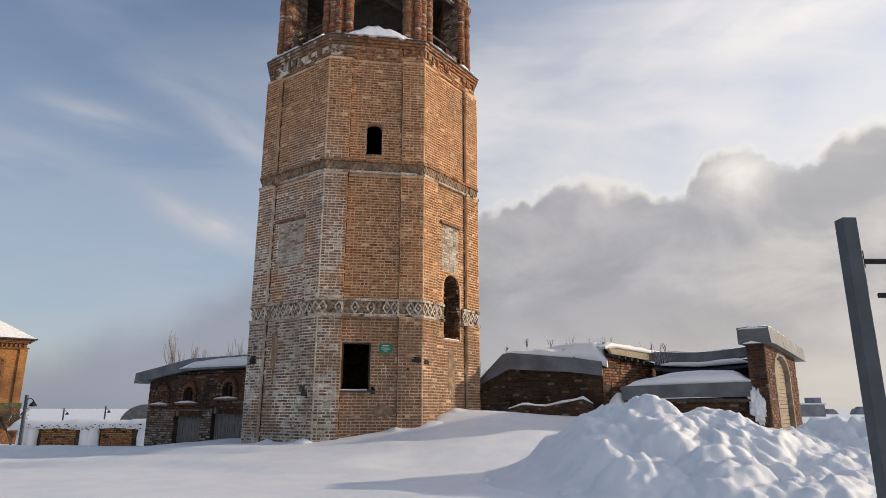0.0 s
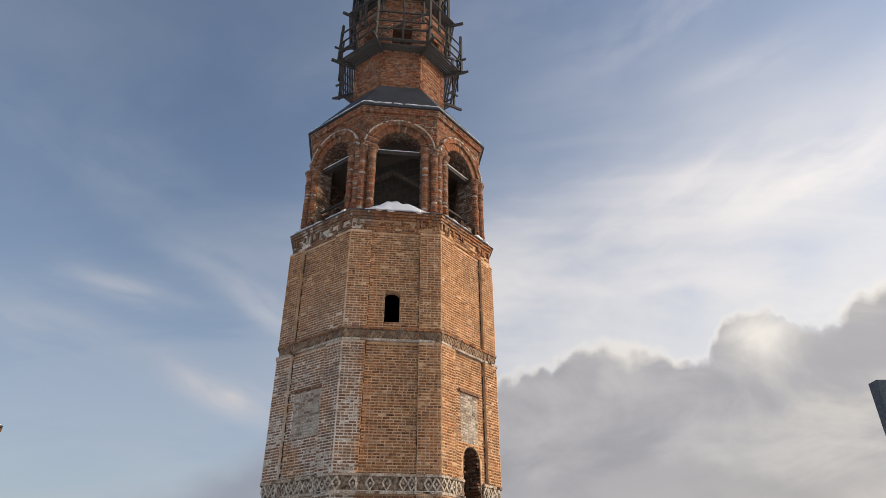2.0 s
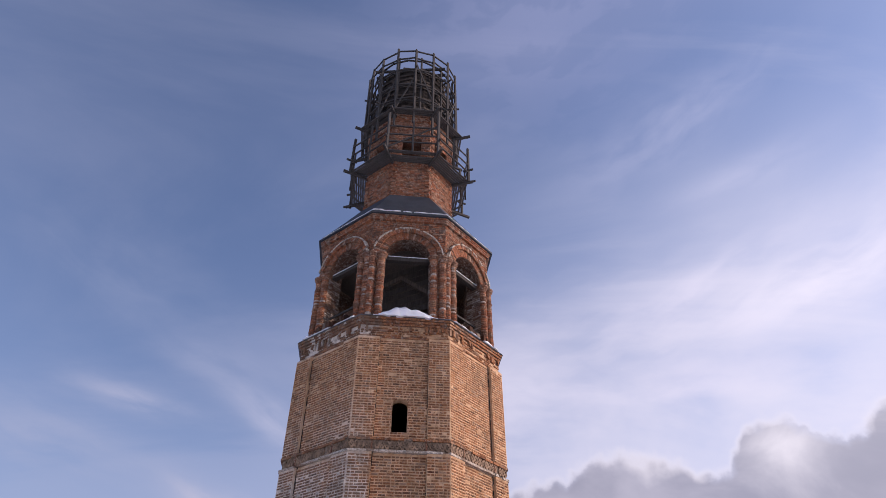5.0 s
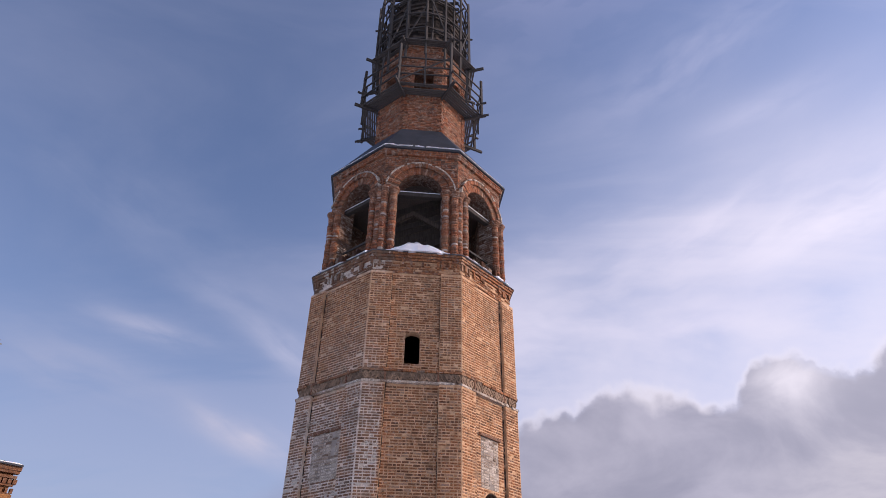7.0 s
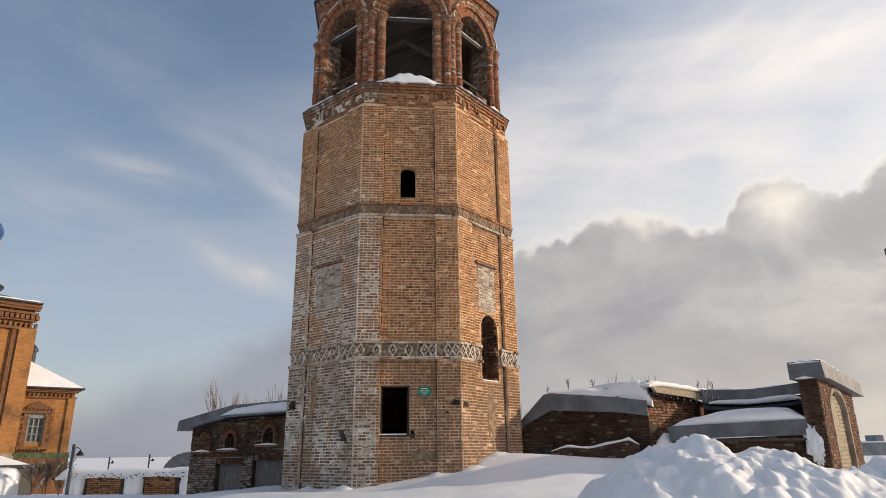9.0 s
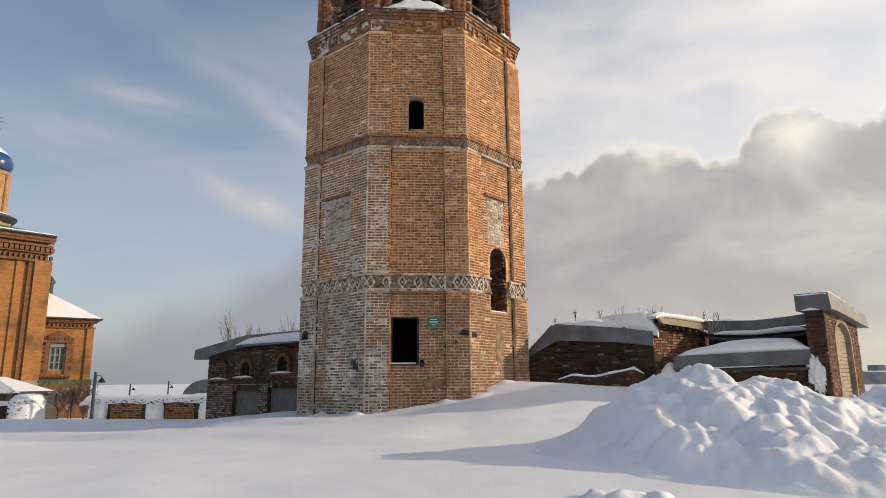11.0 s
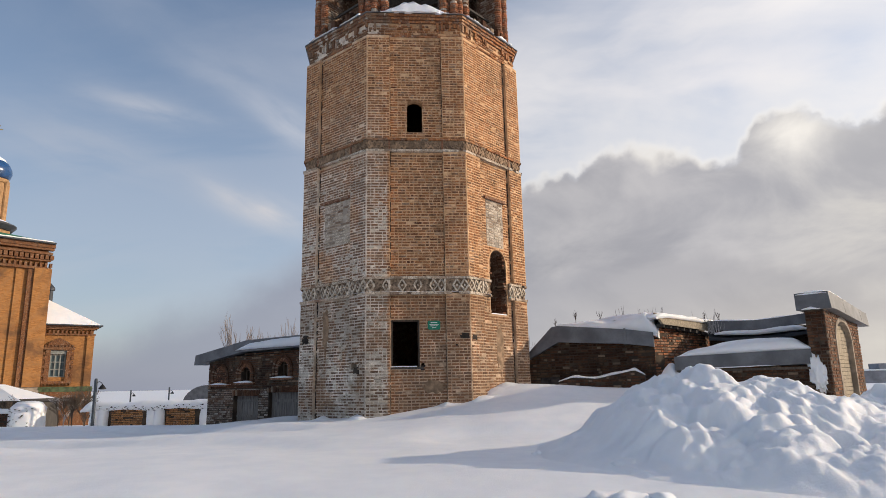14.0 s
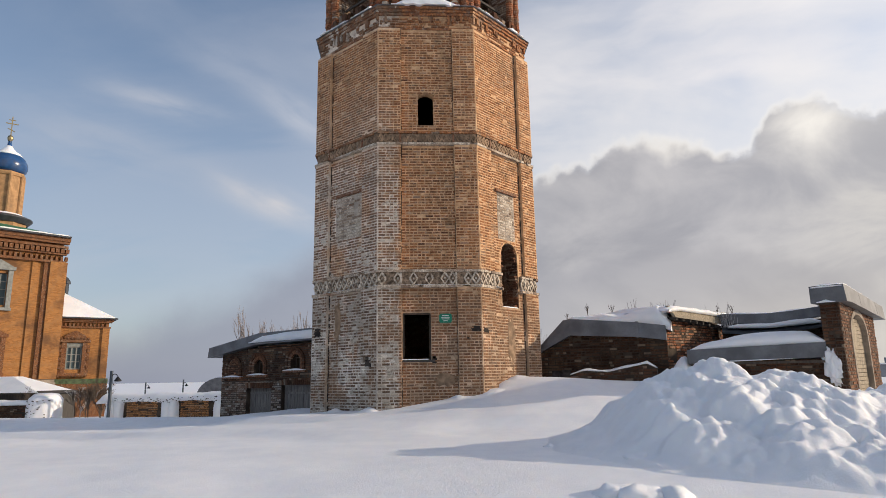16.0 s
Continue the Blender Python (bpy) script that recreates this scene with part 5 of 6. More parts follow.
def brick_face(parent, m, u0, u1, z0, z1, keep, mat, proud=0.016, skip=0.04, one=None, z_from=0.0):
    g, own = Geo(), []
    lay_bricks(g, m, u0, u1, z0, z1, proud, rnd, keep, skip=skip, singles=(lambda u, z: len(own) < 290 and z > z_from) if one else None, singles_to=own)
    BRICKS_OF.extend((parent, b, one) for b in own)
    return part("brickwork", g, mat, parent, "weathered brick courses with gaps", kind="stuff") if g.f else None


def profile(points):
    us, zs = [p[0] for p in points], [p[1] for p in points]
    return lambda u: float(np.interp(u, us, zs))


def cap(parent, m, low, high, y0, y1, mat=STEEL, label="folded grey sheet-metal cap"):
    """A sheet-metal box along a wall's top; low and high are lists of (u, z)."""
    g = Geo()
    lo, hi = profile(low), profile(high)
    us = sorted({p[0] for p in low} | {p[0] for p in high})
    for a, b in zip(us, us[1:]):
        k = max(1, int((b - a) / 1.3))
        for i in range(k):
            p, q = a + (b - a) * i / k, a + (b - a) * (i + 1) / k
            d = 0.004 * ((i + int(a * 7)) % 2)
            g.hexa([(p, y0 + d, lo(p)), (q, y0 + d, lo(q)), (q, y1, lo(q)), (p, y1, lo(p))],
                   [(p, y0 + d - 0.05, hi(p)), (q, y0 + d - 0.05, hi(q)), (q, y1, hi(q)), (p, y1, hi(p))], m)
    return part("metal_cap", g, mat, parent, label)


# ---------------------------------------------------------------- the shed beside the tower
shed = thing("shed", "low dark brick outbuilding with arched windows and board doors", "outbuilding")
mS, WS = frame_of((-13.93, 31.0), (-7.35, 26.85))
S_DOORS = [(2.08, 3.91, -0.4, 1.28), (4.65, 6.60, -0.3, 1.42)]
S_WINS = [(2.59, 3.23, 1.93, 2.72), (5.25, 5.89, 2.10, 2.90)]
g = Geo()
wall_with_openings(g, mS, WS, -0.6, 3.1, S_DOORS + S_WINS, 0.5, mitre=False)
part("wall", g, MORTAR_DARK, shed)
s_top = profile([(0, 2.86), (3.06, 3.22), (WS, 3.3)])


def shed_keep(u, z):
    if z > s_top(u):
        return False
    for h in S_DOORS:
        if h[0] - 0.02 < u < h[1] + 0.02 and z < h[3] + 0.24:
            return False
    for h in S_WINS:
        c = (h[0] + h[1]) / 2
        if abs(u - c) < 0.66 and h[2] - 0.05 < z and (u - c) ** 2 + ((z - h[2] - 0.35) * 1.15) ** 2 < 0.66 ** 2:
            return False
        if h[0] - 0.02 < u < h[1] + 0.02 and h[2] < z < h[3]:
            return False
    return True


brick_face(shed, mS, 0, WS, -0.2, 1.62, shed_keep, BRICK_FROST, 0.018, 0.05)
brick_face(shed, mS, 0, WS, 1.64, 3.35, shed_keep, BRICK_DARK, 0.018, 0.03, BRICK_DARK_ONE, 1.4)
for h in S_WINS + [(0.66, 1.30, 1.86, 2.60)]:
    c, z = (h[0] + h[1]) / 2, h[2] + 0.35
    for r0, r1, out in ((0.34, 0.52, 0.02), (0.52, 0.66, 0.07)):
        g = Geo()
        for k in range(20):
            a0, a1 = math.pi * k / 20 + 0.012, math.pi * (k + 1) / 20 - 0.012
            q = [(c - r * math.cos(a), z + 0.9 * r * math.sin(a)) for r, a in ((r0, a0), (r1, a0), (r1, a1), (r0, a1))]
            g.prism(q[::-1], out + rnd.uniform(-0.01, 0.01), -0.1, mS)
        for s in (-1, 1):
            for j in range(4):
                a, b = c + s * r0, c + s * r1
                g.box(min(a, b), max(a, b), -0.1, out, h[2] + 0.085 * j, h[2] + 0.085 * j + 0.07, mS)
        part("arch_ring", g, BRICK_DARK if out > 0.05 else BRICK_GATE, shed, "brick arch ring over a window", kind="stuff")
    snow_slab("sill_snow", [(c - 0.7, h[2] - 0.06, h[2]), (c, h[2] - 0.06, h[2] + 0.03), (c + 0.7, h[2] - 0.06, h[2])], mS, 0.16, -0.02, shed, puff=0.02)
    g = Geo()
    g.box(c - 0.75, c + 0.75, 0.0, 0.13, h[2] - 0.14, h[2] - 0.06, mS)
    part("sill", g, BRICK_SOLID, shed, "projecting brick sill")
g = Geo()
lay_bricks(g, mS, 0.68, 1.28, 1.86, 2.5, 0.005, rnd, lambda u, z: (u - 0.98) ** 2 + max(0, z - 2.2) ** 2 < 0.33 ** 2)
part("blind_arch_fill", g, BRICK_RED, shed, "brick infill of a blind arch", kind="stuff")
for h in S_WINS:
    g = Geo()
    for u in (h[0] + 0.05, (h[0] + h[1]) / 2, h[1] - 0.05):
        g.box(u - 0.025, u + 0.025, -0.3, -0.25, h[2], h[3], mS)
    g.box(h[0], h[1], -0.3, -0.25, h[3] - 0.3, h[3] - 0.25, mS)
    part("window_frame", g, DARK_WOOD, shed, "dark timber window frame")
for h in S_DOORS:
    n = 9
    for k in range(n):
        g = Geo()
        a, b = h[0] + (h[1] - h[0]) * k / n, h[0] + (h[1] - h[0]) * (k + 1) / n
        g.box(a + 0.008, b - 0.008, -0.26, -0.20 + rnd.uniform(-0.015, 0.015), h[2], h[3] - 0.02, mS)
        part("door_board", g, DOOR_WOOD, shed, "upright grey door board")
    for z in (0.3, 1.0):
        g = Geo()
        g.box(h[0] + 0.05, h[1] - 0.05, -0.2, -0.16, z, z + 0.1, mS)
        part("door_ledge", g, DOOR_WOOD, shed, "door ledge")
    g = Geo()
    k = 16
    for j in range(k):
        a, b = h[0] - 0.1 + (h[1] - h[0] + 0.2) * j / k, h[0] - 0.1 + (h[1] - h[0] + 0.2) * (j + 1) / k
        t = ((j + 0.5) / k - 0.5)
        g.hexa([(a + 0.01, 0.03, h[3] - 0.01), (b - 0.01, 0.03, h[3] - 0.01), (b - 0.01, -0.2, h[3] - 0.01), (a + 0.01, -0.2, h[3] - 0.01)],
               [(a + 0.01 + t * 0.1, 0.03, h[3] + 0.25), (b - 0.01 + t * 0.1, 0.03, h[3] + 0.25), (b - 0.01 + t * 0.1, -0.2, h[3] + 0.25), (a + 0.01 + t * 0.1, -0.2, h[3] + 0.25)], mS)
    part("door_lintel", g, BRICK_DARK, shed, "flat arch of upright bricks", kind="stuff")
g = Geo()
lay_bricks(g, mS, 0, WS, 1.62, 1.80, 0.07, rnd, shed_keep, skip=0.08)
part("ledge_course", g, BRICK_DARK, shed, "projecting ledge course", kind="stuff")
snow_slab("ledge_snow", [(0.1, 1.80, 1.83), (0.9, 1.80, 1.85), (1.8, 1.81, 1.83)], mS, 0.09, 0.0, shed, puff=0.01)
cap(shed, mS, [(-0.75, 2.78), (3.06, 3.28), (WS, 3.33)], [(-0.80, 3.26), (3.2, 3.80), (WS, 3.84)], 0.34, -0.4)
g = Geo()
g.hexa([(-0.7, -0.35, 3.0), (WS, -0.35, 3.4), (WS, -5.0, 3.3), (-0.7, -5.0, 3.0)], [(-0.5, -0.35, 3.24), (WS, -0.35, 3.82), (WS, -4.5, 3.9), (-0.3, -4.5, 3.4)], mS)
g.box(0.0, WS, -5.0, -4.5, -0.6, 3.1, mS)
g.box(0.0, 0.4, -4.5, -0.5, -0.6, 3.0, mS)
part("roof", g, STEEL, shed, "grey sheet-metal roof")
snow_slab("roof_snow", [(2.6, 3.36, 3.42), (3.5, 3.38, 3.72), (5.0, 3.38, 3.83), (WS, 3.38, 3.86)], mS, 0.40, -0.3, shed, "blown snow on the roof edge", 0.03)
snow_slab("roof_snow", [(-0.3, 3.1, 3.3), (3.0, 3.6, 3.86), (WS, 3.75, 3.98)], mS, 0.0, -4.6, shed, "blown snow on the roof", 0.05)

# ---------------------------------------------------------------- the ruined range
ruin = thing("ruined_range", "ruined low brick range with sagging snow-laden metal and plank roof", "ruin")
K0, K, K2 = (1.45, 25.0), (5.86, 23.5), (8.92, 26.5)
mD, WD = frame_of(K0, K)
d_top = profile([(0, 2.5), (1.3, 3.12), (3.66, 2.98), (WD, 2.82)])
g = Geo()
g.prism([(0, 0)] + [(WD * i / 12, d_top(WD * i / 12)) for i in range(13)] + [(WD, 0)], 0, -0.6, mD)
part("wall", g, MORTAR_DARK, ruin)
# this front is in shadow, and its bricks carry that in their colour
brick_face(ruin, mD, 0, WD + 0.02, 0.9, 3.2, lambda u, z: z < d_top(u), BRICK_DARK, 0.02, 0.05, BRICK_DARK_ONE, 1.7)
D_LOW = [(-0.3, 2.30), (0.0, 2.44), (1.25, 3.08), (3.66, 2.93), (WD + 0.02, 2.78)]
D_HIGH = [(-0.3, 2.48), (0.0, 2.66), (1.0, 3.66), (1.25, 3.70), (3.66, 3.46), (WD + 0.02, 3.30)]
cap(ruin, mD, D_LOW, D_HIGH, 0.28, -0.5)
g = Geo()
g.box(3.66, 3.74, 0.28, 0.30, 2.90, 3.48, mD)
part("cap_seam", g, STEEL, ruin, "standing seam of the metal cap")
snow_slab("roof_snow", [(0.9, 3.5, 3.68), (1.3, 3.6, 3.84), (2.6, 3.5, 3.88), (3.3, 3.42, 3.86), (3.9, 3.36, 4.0), (4.4, 3.3, 4.12), (4.85, 3.1, 4.12)], mD, 0.22, -1.8, ruin, "thick drooping snow on the ruined roof", 0.08, 8)
g = Geo()
for j in range(110):
    u, s = rnd.uniform(0.5, 4.4), rnd.uniform(0.05, 0.14)
    y = rnd.uniform(0.15, 0.7)
    p = mD @ Vector((u, y, 0))
    z = ground(p.x, p.y)
    g.box(u - s, u + s, y - s * 0.6, y + s * 0.6, z - 0.1, z + rnd.uniform(0.10, 0.30), mD)
part("rubble", g, SOIL, ruin, "dark bricks fallen at the wall foot", kind="stuff")
# a broken stub of wall before the range
stub = thing("wall_stub", "low broken stub of dark brick wall capped with snow", "wall")
mT, WT = frame_of((2.35, 23.05), (5.15, 22.25))
t_top = profile([(0, 1.68), (0.5, 1.82), (1.3, 1.76), (2.0, 1.90), (2.6, 2.02), (WT, 1.86)])
g = Geo()
g.prism([(0, 0.4)] + [(WT * i / 14, t_top(WT * i / 14) - 0.05) for i in range(15)] + [(WT, 0.4)], 0, -0.45, mT)
part("wall", g, MORTAR_DARK, stub)
g = Geo()
lay_bricks(g, mT, 0, WT, 0.9, 2.1, 0.03, rnd, lambda u, z: z < t_top(u) - 0.08, skip=0.12)
part("brickwork", g, BRICK_DARK, stub, "dark broken brick courses", kind="stuff")
snow_slab("wall_snow", [(0.0, 1.62, 1.71), (0.5, 1.76, 1.85), (1.3, 1.70, 1.78), (2.0, 1.84, 1.93), (2.6, 1.96, 2.08), (WT, 1.80, 1.89)], mT, 0.0, -0.5, stub, "uneven snow on the stub", 0.07)

# side wall with the plank eaves
mC, WC = frame_of(K, K2)
g = Geo()
c_top = profile([(0, 3.45), (0.8, 3.75), (2.2, 3.6), (WC, 3.4)])
g.prism([(0, 0)] + [(WC * i / 12, c_top(WC * i / 12)) for i in range(13)] + [(WC, 0)], 0, -0.6, mC)
part("wall", g, MORTAR_DARK, ruin)
brick_face(ruin, mC, -0.02, WC, 0.9, 3.7, lambda u, z: z < c_top(u) - 0.1 and noise.noise(Vector((u * 1.5, z * 1.5, 3))) > -0.42, BRICK_RED, 0.025, 0.08)
for j in range(6):
    g = Geo()
    t = j / 5
    za, zb = 3.58 + 0.36 * t, 3.42 + 0.44 * t
    y = 0.42 - 0.06 * j
    g.hexa([(0.0 + 0.02 * j, y - 0.10, za), (WC + 0.1, y - 0.10, zb), (WC + 0.1, y - 0.13, zb + 0.10), (0.02 * j, y - 0.13, za + 0.085)],
           [(0.0 + 0.02 * j, y, za - 0.01), (WC + 0.1, y, zb - 0.01), (WC + 0.1, y - 0.02, zb + 0.09), (0.02 * j, y - 0.02, za + 0.075)], mC)
    part("eaves_plank", g, PALE_WOOD, ruin, "pale bleached eaves plank")
for j in range(9):
    g = Geo()
    u = 0.2 + j * 0.45
    g.bar(mC @ Vector((u, 0.36, 3.54 - 0.03 * j)), mC @ Vector((u, -1.2, 3.7 - 0.03 * j)), 0.09, 0.1)
    part("rafter", g, GREY_WOOD, ruin, "protruding rafter end")
snow_slab("roof_snow", [(-0.15, 3.75, 4.06), (0.6, 3.84, 4.10), (2.2, 3.8, 4.06), (WC, 3.74, 4.0)], mC, 0.28, -2.6, ruin, "snow along the plank eaves", 0.05, 7)
g = Geo()
g.hexa([(-0.3, -0.3, 3.2), (WC, -0.3, 3.2), (WC, -4.2, 3.0), (-0.3, -4.2, 3.0)], [(-0.1, -0.3, 3.8), (WC, -0.3, 3.7), (WC, -3.8, 3.6), (-0.1, -3.8, 3.5)], mC)
part("roof", g, DARK_WOOD, ruin, "dark boarded roof under the snow")
# the back range
mB, WB = frame_of((8.49, 25.56), (12.55, 24.22))
g = Geo()
g.box(0, WB, -0.6, 0, 0, 3.5, mB)
part("wall", g, MORTAR_DARK, ruin)
brick_face(ruin, mB, 0, WB, 1.4, 3.5, None, BRICK_DARK, 0.02, 0.06)
b_sag = lambda u: -0.12 * math.sin(math.pi * min(1, max(0, u / 3.4)))
cap(ruin, mB, [(u, 3.48 + 0.032 * u + b_sag(u)) for u in (0.0, 0.8, 1.6, 2.4, 3.4, WB)], [(u, 3.84 + 0.032 * u + b_sag(u)) for u in (0.0, 0.8, 1.6, 2.4, 3.4, WB)], 0.12, -0.8)
g = Geo()
for k in range(7):
    a = WB * k / 6
    d = 0.032 * a + b_sag(a)
    g.points([(a, 0.0, 3.24 + d), (a, 0.55, 3.06 + d), (a, 0.55, 3.14 + d), (a, 0.0, 3.34 + d)], mB)
    if k:
        g.f += [(4 * k - 4 + i, 4 * k - 4 + (i + 1) % 4, 4 * k + (i + 1) % 4, 4 * k + i) for i in range(4)]
g.f += [(3, 2, 1, 0), (24, 25, 26, 27)]
part("hanging_sheet", g, ROOF_DARK, ruin, "dark sheet hanging under the cap")
snow_slab("roof_snow", [(0.2, 3.26, 3.40), (1.6, 3.2, 3.40), (3.3, 3.32, 3.55)], mB, 0.5, 0.05, ruin, "strip of snow on the lower sheet", 0.02)
snow_slab("roof_snow", [(0.0, 3.75, 3.9), (1.7, 3.7, 3.84), (WB, 3.85, 4.06)], mB, 0.06, -0.9, ruin, "thin snow on the cap", 0.03)
for k in range(26):
    g = Geo()
    u = rnd.gauss(0.1, 0.18)
    g.rod(mB @ Vector((u, 0.3, 3.3)), mB @ Vector((u + rnd.uniform(-0.25, 0.25), 0.3 + rnd.uniform(-0.2, 0.2), 3.6 + rnd.random() * 0.7)), 0.012, 0.004, 4)
    part("dry_stalk", g, FROST, ruin, "frosted dry weed stalk")

# the low wall under a metal cap, in front
low_wall = thing("low_wall", "low brick wall under a grey sheet-metal cap piled with snow", "wall")
mL, WL = frame_of((6.15, 21.8), (9.76, 20.42))
g = Geo()
g.box(0, WL, -0.9, 0, 0, 1.98, mL)
part("wall", g, MORTAR_DARK, low_wall)
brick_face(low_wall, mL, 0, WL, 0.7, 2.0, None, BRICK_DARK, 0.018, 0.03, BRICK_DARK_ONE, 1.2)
cap(low_wall, mL, [(-0.05, 1.92), (WL, 2.02)], [(-0.08, 2.36), (WL, 2.47)], 0.25, -1.5)
g = Geo()
g.box(-0.04, WL, 0.20, 0.235, 1.86, 1.93, mL)
part("cap_batten", g, DARK_WOOD, low_wall, "dark batten under the metal cap")
snow_slab("cap_snow", [(-0.06, 2.30, 2.46), (0.6, 2.33, 2.62), (1.4, 2.36, 2.80), (2.4, 2.39, 2.90), (3.3, 2.42, 2.88), (WL, 2.44, 2.80)], mL, 0.16, -1.6, low_wall, "smooth thick snow on the metal cap", 0.03, 10)
snow_slab("cap_snow", [(0.1, 1.925, 1.95), (2.0, 1.97, 2.0), (3.0, 2.0, 2.01)], mL, 0.29, 0.24, low_wall, "line of snow on the cap's lower fold", 0.004)
snow_slab("foot_snow", [(-0.75, 1.3, 2.0), (-0.3, 1.3, 2.12), (-0.05, 1.3, 2.16), (0.1, 1.3, 1.9)], mL, 0.3, -0.7, low_wall, "peaked snow against the wall end", 0.08)

# the gate
gate = thing("gateway", "tall brick gateway pier with arched board door and metal cap", "gateway")
mG, WG = frame_of((10.10, 20.0), (13.87, 25.0))
GL, GT = 5.5, 0.52
GD = (1.27, 3.85, 2.72, 3.42)
g_top = lambda u: 3.70 - 0.04 * u
g = Geo()
g.hexa([(0, 0, 0), (GD[0], 0, 0), (GD[0], -GT, 0), (0, -GT, 0)], [(0, 0, g_top(0)), (GD[0], 0, g_top(GD[0])), (GD[0], -GT, g_top(GD[0])), (0, -GT, g_top(0))], mG)
g.hexa([(GD[1], 0, 0), (GL, 0, 0), (GL, -GT, 0), (GD[1], -GT, 0)], [(GD[1], 0, g_top(GD[1])), (GL, 0, g_top(GL)), (GL, -GT, g_top(GL)), (GD[1], -GT, g_top(GD[1]))], mG)
g.hexa([(GD[0], 0, 3.42), (GD[1], 0, 3.42), (GD[1], -GT, 3.42), (GD[0], -GT, 3.42)], [(GD[0], 0, g_top(GD[0])), (GD[1], 0, g_top(GD[1])), (GD[1], -GT, g_top(GD[1])), (GD[0], -GT, g_top(GD[0]))], mG)
arch_fill(g, mG, GD[0], GD[1], GD[2], GD[3], 0.0, -GT)
part("wall", g, MORTAR, gate)


def gate_keep(u, z):
    if z > g_top(u) - 0.02:
        return False
    c, r = (GD[0] + GD[1]) / 2, (GD[1] - GD[0]) / 2 + 0.14
    if z < GD[2]:
        return not (GD[0] - 0.14 < u < GD[1] + 0.14)
    return ((u - c) / r) ** 2 + ((z - GD[2]) / 0.84) ** 2 > 1


brick_face(gate, mG, 0, GL, 0.6, 3.7, gate_keep, BRICK_GATE, 0.018, 0.05)
mE, _w = frame_of(tuple((mG @ Vector((0, -GT, 0)))[:2]), (10.10, 20.0))
# the pier's unlit end takes the brick with shade in its colour
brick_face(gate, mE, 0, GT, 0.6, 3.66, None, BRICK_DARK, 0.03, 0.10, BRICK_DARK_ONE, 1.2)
g = Geo()
for j in range(46):
    z = 0.9 + 0.06 * j
    s = rnd.uniform(0.02, 0.16)
    g.box(GL - 0.03, GL + s, -GT + 0.05, -0.03, z, z + 0.055, mG)
part("toothing", g, BRICK_DARK, gate, "ragged brick toothing at the broken end", kind="stuff")
arch_pts = lambda r, e: [((GD[0] + GD[1]) / 2 - ((GD[1] - GD[0]) / 2 + e) * math.cos(math.pi * k / 20), GD[2] + (GD[3] - GD[2] + e) * math.sin(math.pi * k / 20)) for k in range(21)]
inner, outer = arch_pts(0, -0.02), arch_pts(0, 0.13)
g = Geo()
for k in range(20):
    g.prism([inner[k + 1], inner[k], outer[k], outer[k + 1]], 0.03, -0.2, mG)
for s in (0, -1):
    a, b = inner[s][0], outer[s][0]
    g.box(min(a, b), max(a, b), -0.2, 0.03, 0.3, GD[2], mG)
part("door_surround", g, RENDER, gate, "plastered rim round the arched door")
n = 24
for k in range(n):
    z0, z1 = 0.4 + 3.02 * k / n, 0.4 + 3.02 * (k + 1) / n
    c, r = (GD[0] + GD[1]) / 2, (GD[1] - GD[0]) / 2
    t = max(0.0, (z1 - GD[2]) / (GD[3] - GD[2]))
    h = r * math.sqrt(max(0.02, 1 - min(1, t) ** 2)) if t > 0 else r
    g = Geo()
    g.box(c - h, c + h, -0.22, -0.13 + rnd.uniform(-0.006, 0.006), z0 + 0.006, z1 - 0.006, mG)
    part("door_board", g, PALE_WOOD, gate, "pale horizontal door board")
g = Geo()
g.box((GD[0] + GD[1]) / 2 - 0.85, (GD[0] + GD[1]) / 2 + 0.1, -0.125, -0.10, 2.35, 3.05, mG)
part("door_panel", g, PALE_WOOD, gate, "board nailed over the door")
cap(gate, mG, [(-0.30, 3.62), (0.4, 3.64), (6.3, 3.42)], [(-0.30, 4.14), (0.4, 4.14), (6.3, 3.90)], 0.28, -GT - 0.16)
snow_slab("cap_snow", [(-0.32, 4.08, 4.22), (0.4, 4.08, 4.24), (3.0, 3.98, 4.12), (6.3, 3.85, 3.96)], mG, 0.2, -GT - 0.12, gate, "smooth snow on the metal cap", 0.02)
snow_slab("cap_snow", [(-0.0, 3.625, 3.70), (0.25, 3.625, 3.72), (0.5, 3.625, 3.66)], mE @ Matrix.Translation((0.0, 0.0, 0.0)), 0.34, 0.27, gate, "snow caught on the fold of the cap", 0.01)
g = Geo()
bm = bmesh.new()
bmesh.ops.create_icosphere(bm, subdivisions=4, radius=1)
for v in bm.verts:
    q = v.co * (1 + 0.6 * noise.noise(v.co * 2.2) + 0.4 * noise.noise(v.co * 5))
    q = Vector((q.x * 0.19, q.y * 0.09, q.z * 0.50))
    q.x += 0.12 * (0.5 - q.z)
    v.co = mE @ (q + Vector((0.1, 0.06, 1.72)))
g.v = [tuple(v.co) for v in bm.verts]
g.f = [tuple(v.index for v in f.verts) for f in bm.faces]
bm.free()
part("clinging_snow", g, SNOW, gate, "snow clinging to the broken pier", True)

# ---------------------------------------------------------------- the church
church = thing("church", "orange brick church with green roof and blue dome", "church")
mM, WM = frame_of((-38.18, 45.5), (-35.80, 48.5))
g = Geo()
M_W = [(-1.25, 0.02, 7.66, 10.14), (-1.25, 0.02, 2.71, 4.95), (-6.0, -4.7, 7.66, 10.14), (-6.0, -4.7, 2.71, 4.95)]
wall_with_openings(g, mM, 3.7, -2.5, 13.4, M_W, 0.8, -14.0, False)
g.box(2.9, 3.7, -13, -0.8, -2.5, 13.4, mM)
g.box(-14, -13.2, -13, -0.8, -2.5, 13.4, mM)
